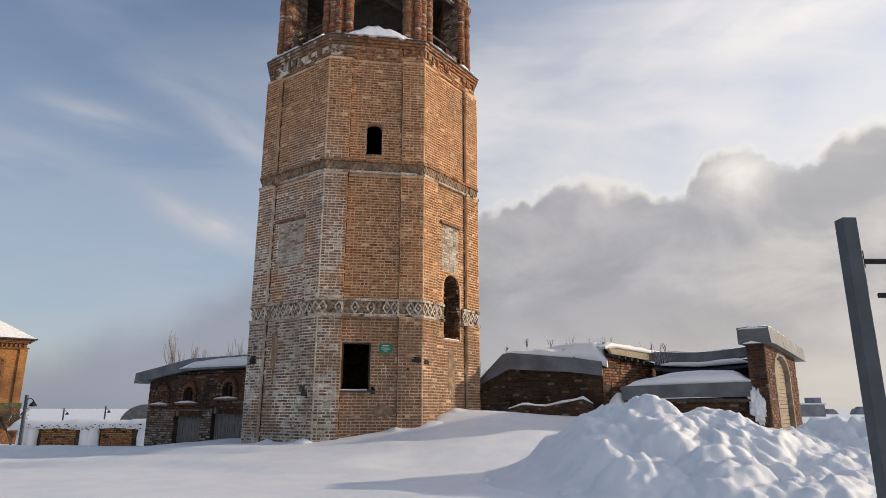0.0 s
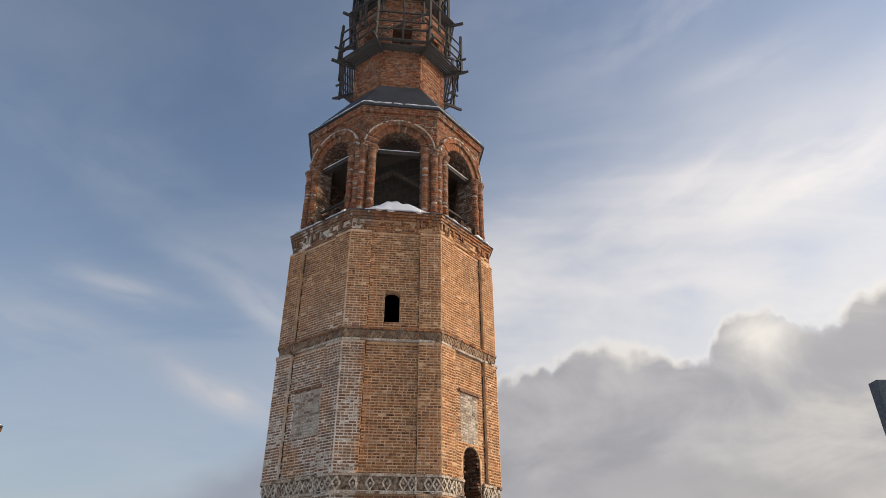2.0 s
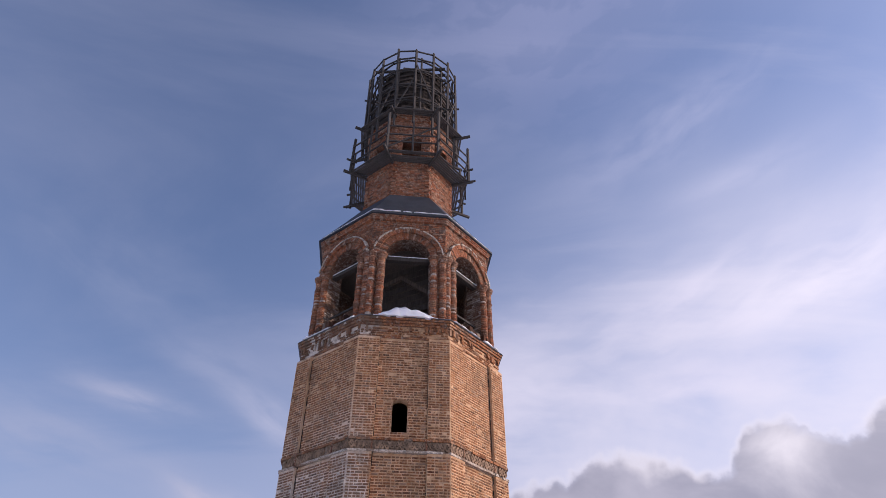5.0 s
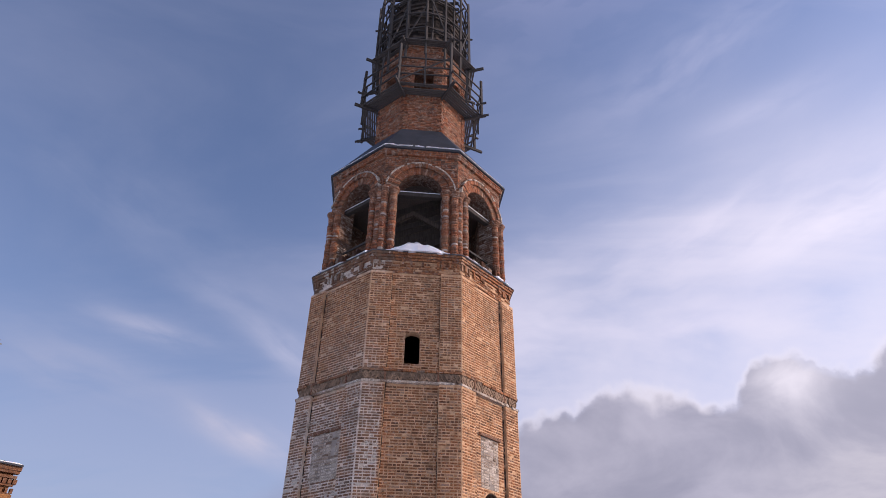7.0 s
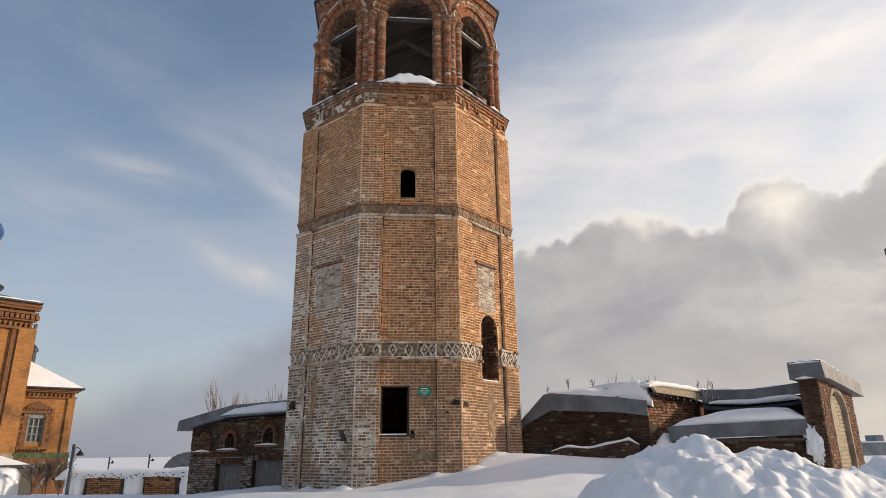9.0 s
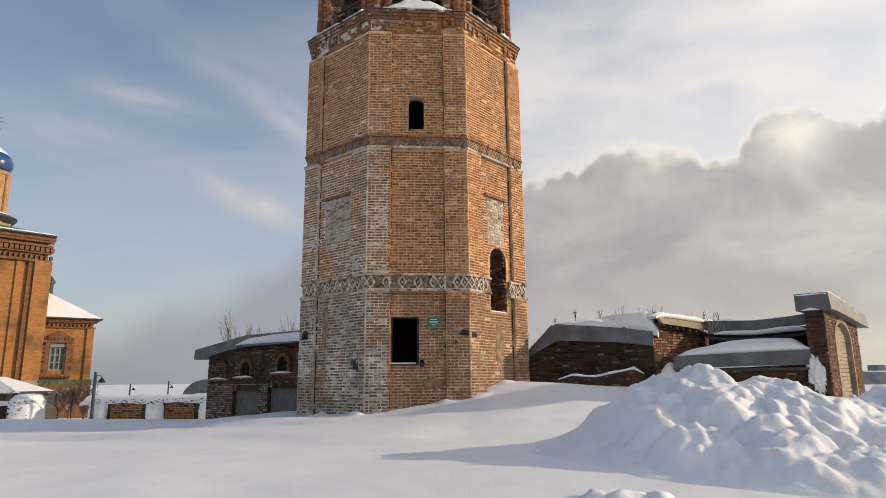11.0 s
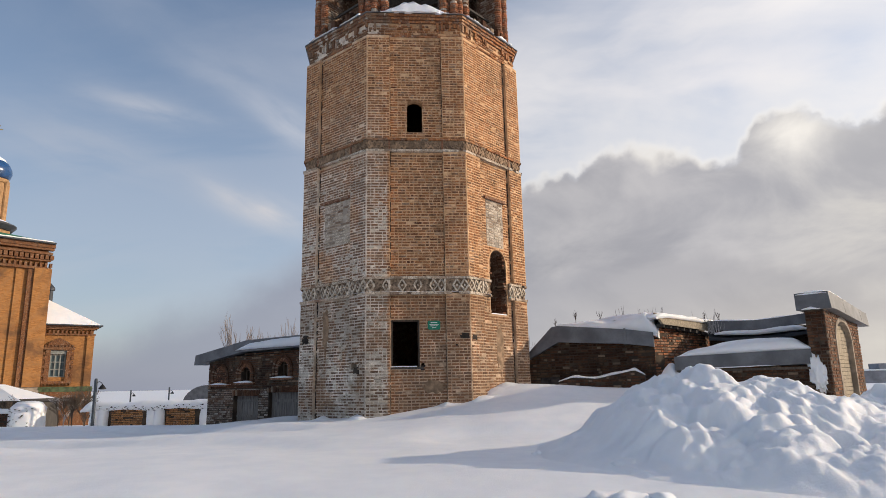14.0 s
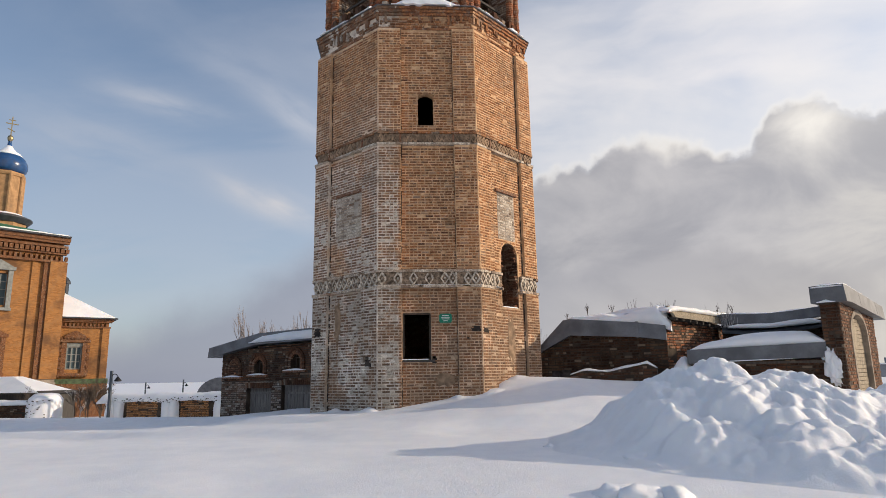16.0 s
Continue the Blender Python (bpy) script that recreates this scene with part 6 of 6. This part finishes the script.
g.box(-14, 3.7, -13.8, -13, -2.5, 13.4, mM)
part("wall", g, CHURCH, church, "orange brick wall with rain-darkened streaks")
for u0, u1, o in ((2.35, 3.86, 0.22), (2.75, 3.98, 0.36), (1.55, 1.95, 0.12), (-3.4, -2.6, 0.2)):
    g = Geo()
    g.box(u0, u1, 0.0, o, 2.0, 11.4, mM)
    part("pilaster", g, CHURCH_TRIM if o == 0.22 else CHURCH, church, "orange brick pilaster")
for z0, z1, o in ((11.3, 11.5, 0.32), (12.0, 12.15, 0.3), (12.55, 12.75, 0.4), (12.9, 13.1, 0.5), (13.1, 13.4, 0.58)):
    g = Geo()
    g.box(-14, 3.72 + o * 0.5, 0.0, o, z0, z1, mM)
    part("cornice_course", g, CHURCH_TRIM, church, "moulded brick cornice course")
for k in range(34):
    g = Geo()
    u = -8 + k * 0.36
    g.box(u - 0.09, u + 0.09, 0.0, 0.34, 11.5, 11.85, mM)
    part("cornice_block", g, CHURCH_TRIM, church, "brick cornice block")
    part("cornice_block", Geo().box(u - 0.13, u + 0.13, 0.0, 0.42, 12.15, 12.5, mM), CHURCH_TRIM, church, "brick cornice block")
g = Geo()
g.box(-14, 3.95, 0.0, 0.35, -2.5, 1.75, mM)
g.box(-14, 3.9, 0.0, 0.25, 1.75, 2.0, mM)
part("plinth", g, RENDER, church, "grey plinth with snow")
g = Geo()
g.hexa([(-14.6, 1.0, 13.4), (3.98, 0.8, 13.4), (3.98, -14.5, 13.4), (-14.6, -14.5, 13.4)], [(-14.6, 1.0, 13.52), (3.98, 0.8, 13.52), (3.98, -14.5, 13.52), (-14.6, -14.5, 13.52)], mM)
part("eaves", g, ROOF_DARK, church, "dark projecting eaves")
g = Geo()
g.hexa([(-14.5, 0.95, 13.525), (3.9, 0.75, 13.525), (3.9, -14.4, 13.525), (-14.5, -14.4, 13.525)], [(-9.5, -5.0, 15.6), (-7.0, -5.0, 15.6), (-7.0, -9.0, 15.6), (-9.5, -9.0, 15.6)], mM)
part("roof", g, ROOF_GREEN, church, "green sheet-metal roof")
snow_slab("roof_snow", [(-14.4, 13.53, 13.75), (-6, 13.53, 13.8), (3.9, 13.53, 13.66)], mM, 0.75, -2.6, church, "snow along the eaves", 0.03)
for h in M_W:
    g = Geo()
    for u0, u1 in ((h[0] - 0.32, h[0]), (h[1], h[1] + 0.32)):
        g.box(u0, u1, 0, 0.18, h[2] - 0.2, h[3] + 0.25, mM)
    g.box(h[0] - 0.45, h[1] + 0.45, 0, 0.26, h[3] + 0.25, h[3] + 0.5, mM)
    g.box(h[0] - 0.4, h[1] + 0.4, 0, 0.24, h[2] - 0.42, h[2] - 0.2, mM)
    g.prism([(h[0] - 0.35, h[3] + 0.5), (h[1] + 0.35, h[3] + 0.5), ((h[0] + h[1]) / 2, h[3] + 1.05)][::-1], 0.22, 0.0, mM)
    win = part("window", g, WHITE_TRIM if h[2] > 5 else CHURCH_TRIM, church, "window with moulded brick surround")
    g = Geo()
    for u in np.linspace(h[0], h[1], 4):
        g.box(u - 0.035, u + 0.035, -0.3, -0.22, h[2], h[3], mM)
    for z in np.linspace(h[2], h[3], 5):
        g.box(h[0], h[1], -0.3, -0.221, z - 0.03, z + 0.03, mM)
    part("window_frame", g, WHITE_TRIM, win, "grey-white glazing bars")
    g = Geo()
    g.box(h[0], h[1], -0.34, -0.31, h[2], h[3], mM)
    part("pane", g, GLASS, win, "dark window glass")
# the drum and its blue dome
DX, DY = -45.0, 52.0
g = Geo()
g.lathe([(2.1, 14.0), (2.1, 15.9)], 8, (DX, DY), a0=radians(22.5))
part("drum_base", g, OCHRE, church, "brick base of the drum")
g = Geo()
g.lathe([(2.15, 15.9), (2.5, 16.3), (2.5, 16.4), (1.7, 16.75)], 24, (DX, DY))
part("drum_roof", g, ROOF_DARK, church, "dark flared skirt roof with snow")
g = Geo()
g.lathe([(2.46, 16.41), (2.0, 16.62), (1.7, 16.8), (1.5, 16.8)], 24, (DX, DY))
part("drum_snow", g, SNOW, church)
g = Geo()
g.lathe([(1.45, 16.6), (1.45, 20.3), (1.54, 20.35), (1.6, 20.5), (1.6, 20.65), (1.3, 20.75)], 8, (DX, DY), a0=radians(10))
part("drum", g, OCHRE, church, "tall octagonal brick drum")
for k in range(8):
    a = radians(10 + 45 * k)
    g = Geo()
    g.rod((DX + 1.47 * math.cos(a), DY + 1.47 * math.sin(a), 16.7), (DX + 1.47 * math.cos(a), DY + 1.47 * math.sin(a), 20.4), 0.16, n=8)
    part("drum_shaft", g, OCHRE, church)
g = Geo()
g.lathe([(1.38, 20.72), (1.56, 20.95), (1.66, 21.3), (1.62, 21.7), (1.42, 22.1), (1.05, 22.5), (0.65, 22.75), (0.4, 23.0), (0.2, 23.4), (0.12, 23.9)], 28, (DX, DY))
dome = part("dome", g, BLUE_DOME, church, "glossy blue onion dome with snow on top", True)
g = Geo()
g.lathe([(1.2, 22.37), (1.0, 22.62), (0.65, 22.86), (0.42, 23.1), (0.22, 23.4)], 20, (DX, DY))
part("dome_snow", g, SNOW, dome, smooth=True)
g = Geo()
g.lathe([(0.05, 23.8), (0.2, 23.95), (0.26, 24.15), (0.2, 24.35), (0.05, 24.5)], 12, (DX, DY))
part("dome_ball", g, GOLD, dome, "gilt ball", True)
g = Geo()
c = Vector((DX, DY, 0))
ax = Vector((0.75, 0.66, 0))
g.bar(c + Vector((0, 0, 24.4)), c + Vector((0, 0, 26.3)), 0.09, 0.09)
g.bar(c - ax * 0.5 + Vector((0, 0, 25.6)), c + ax * 0.5 + Vector((0, 0, 25.6)), 0.08, 0.08)
g.bar(c - ax * 0.28 + Vector((0, 0, 25.95)), c + ax * 0.28 + Vector((0, 0, 25.95)), 0.07, 0.07)
g.bar(c - ax * 0.3 + Vector((0, 0, 25.1)), c + ax * 0.3 + Vector((0, 0, 24.85)), 0.07, 0.07)
part("cross", g, GOLD, dome, "three-barred gilt cross")
# the side wing
mW, WW = frame_of((-36.46, 48.5), (-33.25, 51.28))
ww = (1.28, 2.43, 2.76, 4.60)
g = Geo()
wall_with_openings(g, mW, WW, -2.5, 6.85, [ww], 0.6, -0.3, False)
g.box(WW - 0.6, WW, -7, -0.6, -2.5, 6.85, mW)
part("wing_wall", g, CHURCH, church, "orange brick wall of the side wing")
for u0, u1 in ((-0.1, 0.35), (WW - 0.45, WW + 0.08)):
    g = Geo()
    g.box(u0, u1, 0.0, 0.14, 2.0, 6.2, mW)
    part("pilaster", g, CHURCH, church, "orange brick pilaster")
for z0, z1, o in ((6.15, 6.28, 0.16), (6.6, 6.72, 0.22), (6.72, 6.9, 0.32)):
    g = Geo()
    g.box(-0.2, WW + o, 0.0, o, z0, z1, mW)
    part("cornice_course", g, CHURCH_TRIM, church, "moulded brick cornice course")
for k in range(14):
    g = Geo()
    u = 0.15 + k * 0.3
    g.box(u - 0.07, u + 0.07, 0.0, 0.2, 6.28, 6.52, mW)
    part("cornice_block", g, CHURCH_TRIM, church, "brick cornice block")
g = Geo()
for u0, u1 in ((ww[0] - 0.34, ww[0]), (ww[1], ww[1] + 0.34)):
    g.box(u0, u1, 0, 0.16, ww[2] - 0.3, ww[3] + 0.35, mW)
g.box(ww[0] - 0.55, ww[1] + 0.55, 0, 0.24, ww[3] + 0.35, ww[3] + 0.58, mW)
g.box(ww[0] - 0.5, ww[1] + 0.5, 0, 0.22, ww[2] - 0.5, ww[2] - 0.3, mW)
g.prism([(ww[0] - 0.4, ww[3] + 0.58), (ww[1] + 0.4, ww[3] + 0.58), (ww[1] + 0.1, ww[3] + 0.95), ((ww[0] + ww[1]) / 2, ww[3] + 1.3), (ww[0] - 0.1, ww[3] + 0.95)][::-1], 0.2, 0.0, mW)
for k in range(9):
    u = ww[0] - 0.4 + k * (ww[1] - ww[0] + 0.8) / 8
    g.box(u - 0.06, u + 0.06, 0.0, 0.30, ww[3] + 0.58, ww[3] + 0.74, mW)
    g.box(u - 0.05, u + 0.05, 0.0, 0.26, ww[2] - 0.64, ww[2] - 0.5, mW)
for u0, u1 in ((ww[0] - 0.52, ww[0] - 0.34), (ww[1] + 0.34, ww[1] + 0.52)):
    for j in range(7):
        z = ww[2] - 0.3 + j * 0.34
        g.box(u0, u1, 0, 0.22 if j % 2 else 0.13, z, z + 0.26, mW)
win = part("window", g, CHURCH_TRIM, church, "window with a carved brick surround")
g = Geo()
g.box(ww[0], ww[1], 0.0, 0.02, ww[3] + 0.0, ww[3] + 0.3, mW)
for u in np.linspace(ww[0] + 0.06, ww[1] - 0.06, 4):
    g.box(u - 0.05, u + 0.05, -0.2, -0.1, ww[2], ww[3], mW)
for z in np.linspace(ww[2] + 0.05, ww[3] - 0.05, 4):
    g.box(ww[0], ww[1], -0.2, -0.101, z - 0.04, z + 0.04, mW)
part("window_frame", g, WHITE_TRIM, win, "pale glazing bars")
g = Geo()
g.box(ww[0], ww[1], -0.26, -0.22, ww[2], ww[3], mW)
part("pane", g, GLASS, win, "dark window glass")
g = Geo()
g.box(-0.3, WW + 0.2, 0.0, 0.2, -2.5, 1.6, mW)
part("plinth", g, CHURCH_TRIM, church, "stained brick plinth")
g = Geo()
g.box(0.0, WW + 0.22, 0.0, 0.24, 1.6, 2.0, mW)
part("plinth_band", g, MOSS, church, "green painted plinth flashing")
g = Geo()
g.hexa([(-0.4, 0.6, 6.9), (WW + 0.6, 0.6, 6.9), (WW + 0.6, -7.5, 6.9), (-0.4, -7.5, 6.9)], [(-0.4, 0.58, 7.0), (WW + 0.58, 0.58, 7.0), (WW + 0.58, -7.5, 7.0), (-0.4, -7.5, 7.0)], mW)
part("wing_eaves", g, ROOF_DARK, church, "dark eaves of the side wing")
g = Geo()
g.hexa([(-0.4, 0.5, 7.005), (WW + 0.5, 0.5, 7.005), (WW + 0.5, -7.4, 7.005), (-0.4, -7.4, 7.005)],
       [(-0.4, -1.6, 9.7), (0.2, -1.9, 9.55), (0.2, -4.4, 9.55), (-0.4, -5.2, 9.7)], mW)
part("wing_roof", g, SNOW, church, "snow-covered hipped roof")
g = Geo()
g.lathe([(0.3, 9.0), (0.3, 10.2), (0.42, 10.25), (0.42, 10.45), (0.2, 10.75), (0.05, 10.9)], 10, (-38.1, 52.0))
part("roof_vent", g, ROOF_DARK, church, "small dark roof vent")
g = Geo()
p0 = mW @ Vector((0.05, 0.2, 0))
g.rod((p0.x, p0.y, 1.8), (p0.x, p0.y, 6.6), 0.07, n=8)
part("downpipe", g, POLE_PAINT, church, "grey downpipe")

# ---------------------------------------------------------------- the churchyard wall and its surroundings
yard_wall = thing("yard_wall", "old brick yard wall plastered with blown snow", "wall")
mY, WY = frame_of((-23.7, 37.0), (-13.5, 37.3))
PANELS = [(1.25, 3.18), (4.55, 6.3), (7.6, 9.6)]
g = Geo()
g.box(0, WY, -0.4, 0, -1.5, 0.62, mY)
part("wall", g, MORTAR_DARK, yard_wall)
for u0, u1 in PANELS:
    b = Geo()
    lay_bricks(b, mY, u0, u1, -0.7, 0.62, 0.03, rnd, skip=0.06)
    part("brickwork", b, BRICK_YARD, yard_wall, "bare orange brick panel", kind="stuff")
snow_slab("wall_snow", [(-0.5, 0.4, 1.0), (0.5, 0.45, 1.02), (2.2, 0.52, 0.95), (3.4, 0.45, 1.04), (5.5, 0.55, 0.98), (7.0, 0.45, 1.06), (WY, 0.5, 1.0)], mY, 0.26, -0.7, yard_wall, "thick snow along the wall top", 0.06)
for u in (0.35, 0.75, 3.75, 4.15, 6.95):
    g = Geo()
    g.lathe([(0.34, -1.2), (0.36, 0.0), (0.30, 0.45), (0.12, 0.66)], 14, (u, 0.0), mY)
    bmv = [Vector(v) for v in g.v]
    g.v = [tuple(v + 0.12 * noise.noise_vector(v * 1.7)) for v in bmv]
    part("snow_plaster", g, SNOW, yard_wall, "snow blown against a wall pier", True)
g = Geo()
for j in range(130):
    u = rnd.uniform(0.6, 9.5)
    s = rnd.uniform(0.02, 0.05)
    z = rnd.uniform(0.38, 0.74)
    g.box(u - s, u + s, 0.15, 0.265, z, z + s, mY)
part("bare_stones", g, SOIL, yard_wall, "dark stones showing through the snow", kind="stuff")

pillar = thing("gate_pillar", "stout gate pillar plastered white with blown snow", "pillar")
g = Geo()
g.lathe([(0.98, -1.3), (0.95, 0.3), (0.9, 0.75), (0.65, 1.0), (0.2, 1.1)], 24, (-27.6, 37.0))
g.v = [tuple(Vector(v) + 0.12 * noise.noise_vector(Vector(v) * 1.6)) for v in g.v]
part("snow_coat", g, SNOW, pillar, "blown snow coat", True)
g = Geo()
for j in range(40):
    a, z, s = rnd.uniform(-2.6, -0.5), rnd.uniform(-0.6, 0.7), rnd.uniform(0.02, 0.05)
    g.box(-27.6 + 0.98 * math.cos(a) - s, -27.6 + 0.98 * math.cos(a) + s, 37 + 0.98 * math.sin(a) - 0.05, 37 + 0.98 * math.sin(a) + 0.05, z, z + s)
part("bare_stones", g, SOIL, pillar, "dark stones showing through", kind="stuff")

side_wall = thing("side_wall", "dark low brick wall beside the gate pillar with snow on top", "wall")
mZ, WZ = frame_of((-36.0, 36.9), (-28.5, 37.0))
g = Geo()
g.box(0, WZ, -0.4, 0, -1.5, 0.42, mZ)
part("wall", g, MORTAR_DARK, side_wall)
b = Geo()
lay_bricks(b, mZ, 0, WZ, -0.8, 0.42, 0.02, rnd, skip=0.05)
part("brickwork", b, BRICK_DARK, side_wall, kind="stuff")
snow_slab("wall_snow", [(0, 0.4, 0.7), (4, 0.4, 0.78), (WZ, 0.4, 0.66)], mZ, 0.2, -0.6, side_wall, puff=0.05)
hut = thing("hut", "low grey boarded hut roof under thin snow", "hut")
g = Geo()
g.box(-35.5, -29.2, 38.6, 42.0, -1.5, 1.1)
part("wall", g, GREY_WOOD, hut)
g = Geo()
g.hexa([(-36.0, 38.2, 1.05), (-28.9, 38.2, 1.05), (-28.9, 42.4, 1.05), (-36.0, 42.4, 1.05)], [(-35.0, 39.8, 2.1), (-32.2, 39.8, 2.1), (-32.2, 40.8, 2.1), (-35.0, 40.8, 2.1)])
part("roof", g, GREY_WOOD, hut, "grey board roof")
g = Geo()
g.hexa([(-36.0, 38.25, 1.12), (-29.15, 38.25, 1.12), (-29.15, 42.0, 1.12), (-36.0, 42.0, 1.12)], [(-35.0, 39.7, 2.16), (-32.1, 39.7, 2.16), (-32.1, 40.6, 2.16), (-35.0, 40.6, 2.16)])
part("roof_snow", g, SNOW, hut)


def lamp_post(x, y, z0, z1, s=1.0, arm=1):
    lamp = thing("street_lamp", "grey street lamp post with a hanging black lantern", "street lamp", group="street lamps")
    g = Geo()
    g.bar((x, y, z0), (x, y, z1), 0.13 * s, 0.13 * s, (0, 1, 0))
    part("post", g, POLE_PAINT, lamp)
    g = Geo()
    zl = z0 + (z1 - z0) * 0.86
    pts = [Vector((x + arm * s * 0.42 * t, y, zl + 0.28 * s * math.sin(math.pi * (0.15 + 0.7 * t)))) for t in np.linspace(0, 1, 7)]
    for a, b in zip(pts, pts[1:]):
        g.rod(a, b, 0.022 * s, n=6)
    part("bracket", g, BLACK_STEEL, lamp, "curved black bracket")
    e = pts[-1]
    g = Geo()
    g.lathe([(0.03 * s, e.z), (0.07 * s, e.z - 0.05 * s), (0.20 * s, e.z - 0.22 * s), (0.22 * s, e.z - 0.27 * s), (0.10 * s, e.z - 0.30 * s)], 14, (e.x, e.y))
    part("lantern", g, BLACK_STEEL, lamp, "bell-shaped black lantern")


lamp_post(-23.3, 36.6, -1.0, 2.34)
lamp_post(-51.9, 90.0, -3.4, 1.6, 1.15)
lamp_post(-46.2, 90.0, -3.4, 1.9, 1.15)
hangar = thing("hangar", "far grey arched hangar under snow", "hangar")
g = Geo()
prof = [(3.6 * math.cos(math.pi * k / 14), 2.9 * math.sin(math.pi * k / 14)) for k in range(15)]
g.prism([(-41.6 + x, -0.8 + z) for x, z in prof], 92, 104)
part("shell", g, STEEL, hangar, "arched sheet-metal shell")
g = Geo()
g.prism([(-41.3 + 3.7 * math.cos(math.pi * k / 14), -0.75 + 2.98 * math.sin(math.pi * k / 14)) for k in range(0, 11)] , 92.4, 104)
part("roof_snow", g, SNOW, hangar)


def bare_tree(name, x, y, z0, h, seed, mat, label, spread=0.35, depth=4, category="tree"):
    """Trunk and forking twigs."""
    r = random.Random(seed)
    tree = thing(name, label, category, group="bare trees" if category == "tree" else "bare shrubs")
    trunk, crown = Geo(), Geo()

    def grow(p, d, length, rad, level):
        q = p + d * length
        (trunk if level == 0 else crown).rod(p, q, rad, rad * 0.7, 5 if level < 2 else 3)
        if level >= depth:
            return
        for _ in range(r.choice((2, 3, 3)) if level else 5):
            e = (d + Vector((r.gauss(0, spread), r.gauss(0, spread), abs(r.gauss(0.25, 0.2))))).normalized()
            s = p.lerp(q, r.uniform(0.55, 1.0))
            grow(s, e, length * r.uniform(0.55, 0.85), rad * 0.72, level + 1)

    grow(Vector((x, y, z0)), Vector((r.uniform(-0.08, 0.08), 0, 1)).normalized(), h * 0.36, h * (0.0065 if category == "tree" else 0.013), 0)
    part("trunk", trunk, mat, tree)
    part("crown", crown, mat, tree, "bare twigs")


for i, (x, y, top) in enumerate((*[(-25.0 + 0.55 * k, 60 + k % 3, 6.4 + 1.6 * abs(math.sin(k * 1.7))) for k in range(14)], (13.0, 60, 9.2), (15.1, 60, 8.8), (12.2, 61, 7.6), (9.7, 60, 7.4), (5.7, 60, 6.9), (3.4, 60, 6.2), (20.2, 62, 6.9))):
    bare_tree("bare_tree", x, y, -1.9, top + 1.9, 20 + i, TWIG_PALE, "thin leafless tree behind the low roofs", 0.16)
for i, (x, y, h) in enumerate(((-25.4, 37.6, 3.0), (-24.6, 37.8, 2.7), (-26.2, 38.2, 2.6), (-24.1, 38.0, 2.1), (-26.0, 37.4, 2.2), (-25.0, 37.3, 2.6), (-24.9, 38.3, 2.8), (-29.5, 37.9, 2.2))):
    bare_tree("bare_shrub", x, y, -0.8, h, 50 + i, TWIG if i != 2 else FROST, "leafless shrub dusted with snow by the wall", 0.5, 5, "shrub")
for i, (x, y, z, h) in enumerate(((2.6, 25.6, 3.6, 0.7), (3.4, 25.4, 3.7, 0.9), (4.4, 25.6, 3.8, 0.8), (9.0, 25.7, 3.6, 0.9), (8.5, 25.9, 3.7, 0.7))):
    bare_tree("weed", x, y, z, h, 70 + i, TWIG, "dry weed stalks growing on the ruined roof", 0.3, 2, "shrub")

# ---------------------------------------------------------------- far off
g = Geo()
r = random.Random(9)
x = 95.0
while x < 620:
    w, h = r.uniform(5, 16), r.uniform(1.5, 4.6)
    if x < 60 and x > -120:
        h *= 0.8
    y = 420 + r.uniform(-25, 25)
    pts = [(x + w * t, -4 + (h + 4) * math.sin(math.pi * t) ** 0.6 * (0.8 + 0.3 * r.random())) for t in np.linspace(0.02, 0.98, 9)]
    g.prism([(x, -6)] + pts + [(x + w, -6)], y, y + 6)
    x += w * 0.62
tagged(part("backdrop_woods", g, FAR_GREY, None, "far leafless woods along the horizon, haze in their colour"), category="woods", kind="stuff")
far_house = thing("far_house", "far flat-roofed building among the woods, haze in its colour", "house")
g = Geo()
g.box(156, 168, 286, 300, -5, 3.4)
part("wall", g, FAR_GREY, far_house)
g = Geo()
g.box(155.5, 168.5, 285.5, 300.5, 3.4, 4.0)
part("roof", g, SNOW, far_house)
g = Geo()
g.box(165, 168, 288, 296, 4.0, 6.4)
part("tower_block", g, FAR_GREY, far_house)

# ---------------------------------------------------------------- the steel bar frame near the camera
bars = thing("exercise_bars", "grey square steel post frame with a black crossbar", "exercise bars")
for x in (3.06, 4.75):
    g = Geo()
    g.box(x - 0.054, x + 0.054, 4.55, 4.658, ground(x, 4.6) - 0.3, 3.045)
    soft(part("post", g, POLE_PAINT, bars), 0.006)
g = Geo()
g.rod((3.11, 4.6, 2.715), (4.70, 4.6, 2.715), 0.021, n=12)
part("crossbar", g, BLACK_STEEL, bars, "black round crossbar")
g = Geo()
g.box(3.114, 3.13, 4.565, 4.635, 2.66, 2.79)
part("bar_flange", g, BLACK_STEEL, bars, "bolted flange")
g = Geo()
g.rod((3.30, 4.72, 2.48), (4.70, 4.62, 2.48), 0.02, n=12)
part("crossbar", g, BLACK_STEEL, bars, "black round crossbar")

# ---------------------------------------------------------------- single bricks of the tower's foot, last
for one in SINGLE_BRICKS[:300]:
    part("brick", one, BRICK_ONE, tower)
for owner, one, mat in BRICKS_OF:
    part("brick", one, mat, owner)
rest = Geo()
for one in SINGLE_BRICKS[300:]:
    k = len(rest.v)
    rest.v += one.v
    rest.f += [tuple(i + k for i in f) for f in one.f]
part("brickwork", rest, BRICK, tower, "weathered orange-brown brick courses", kind="stuff")
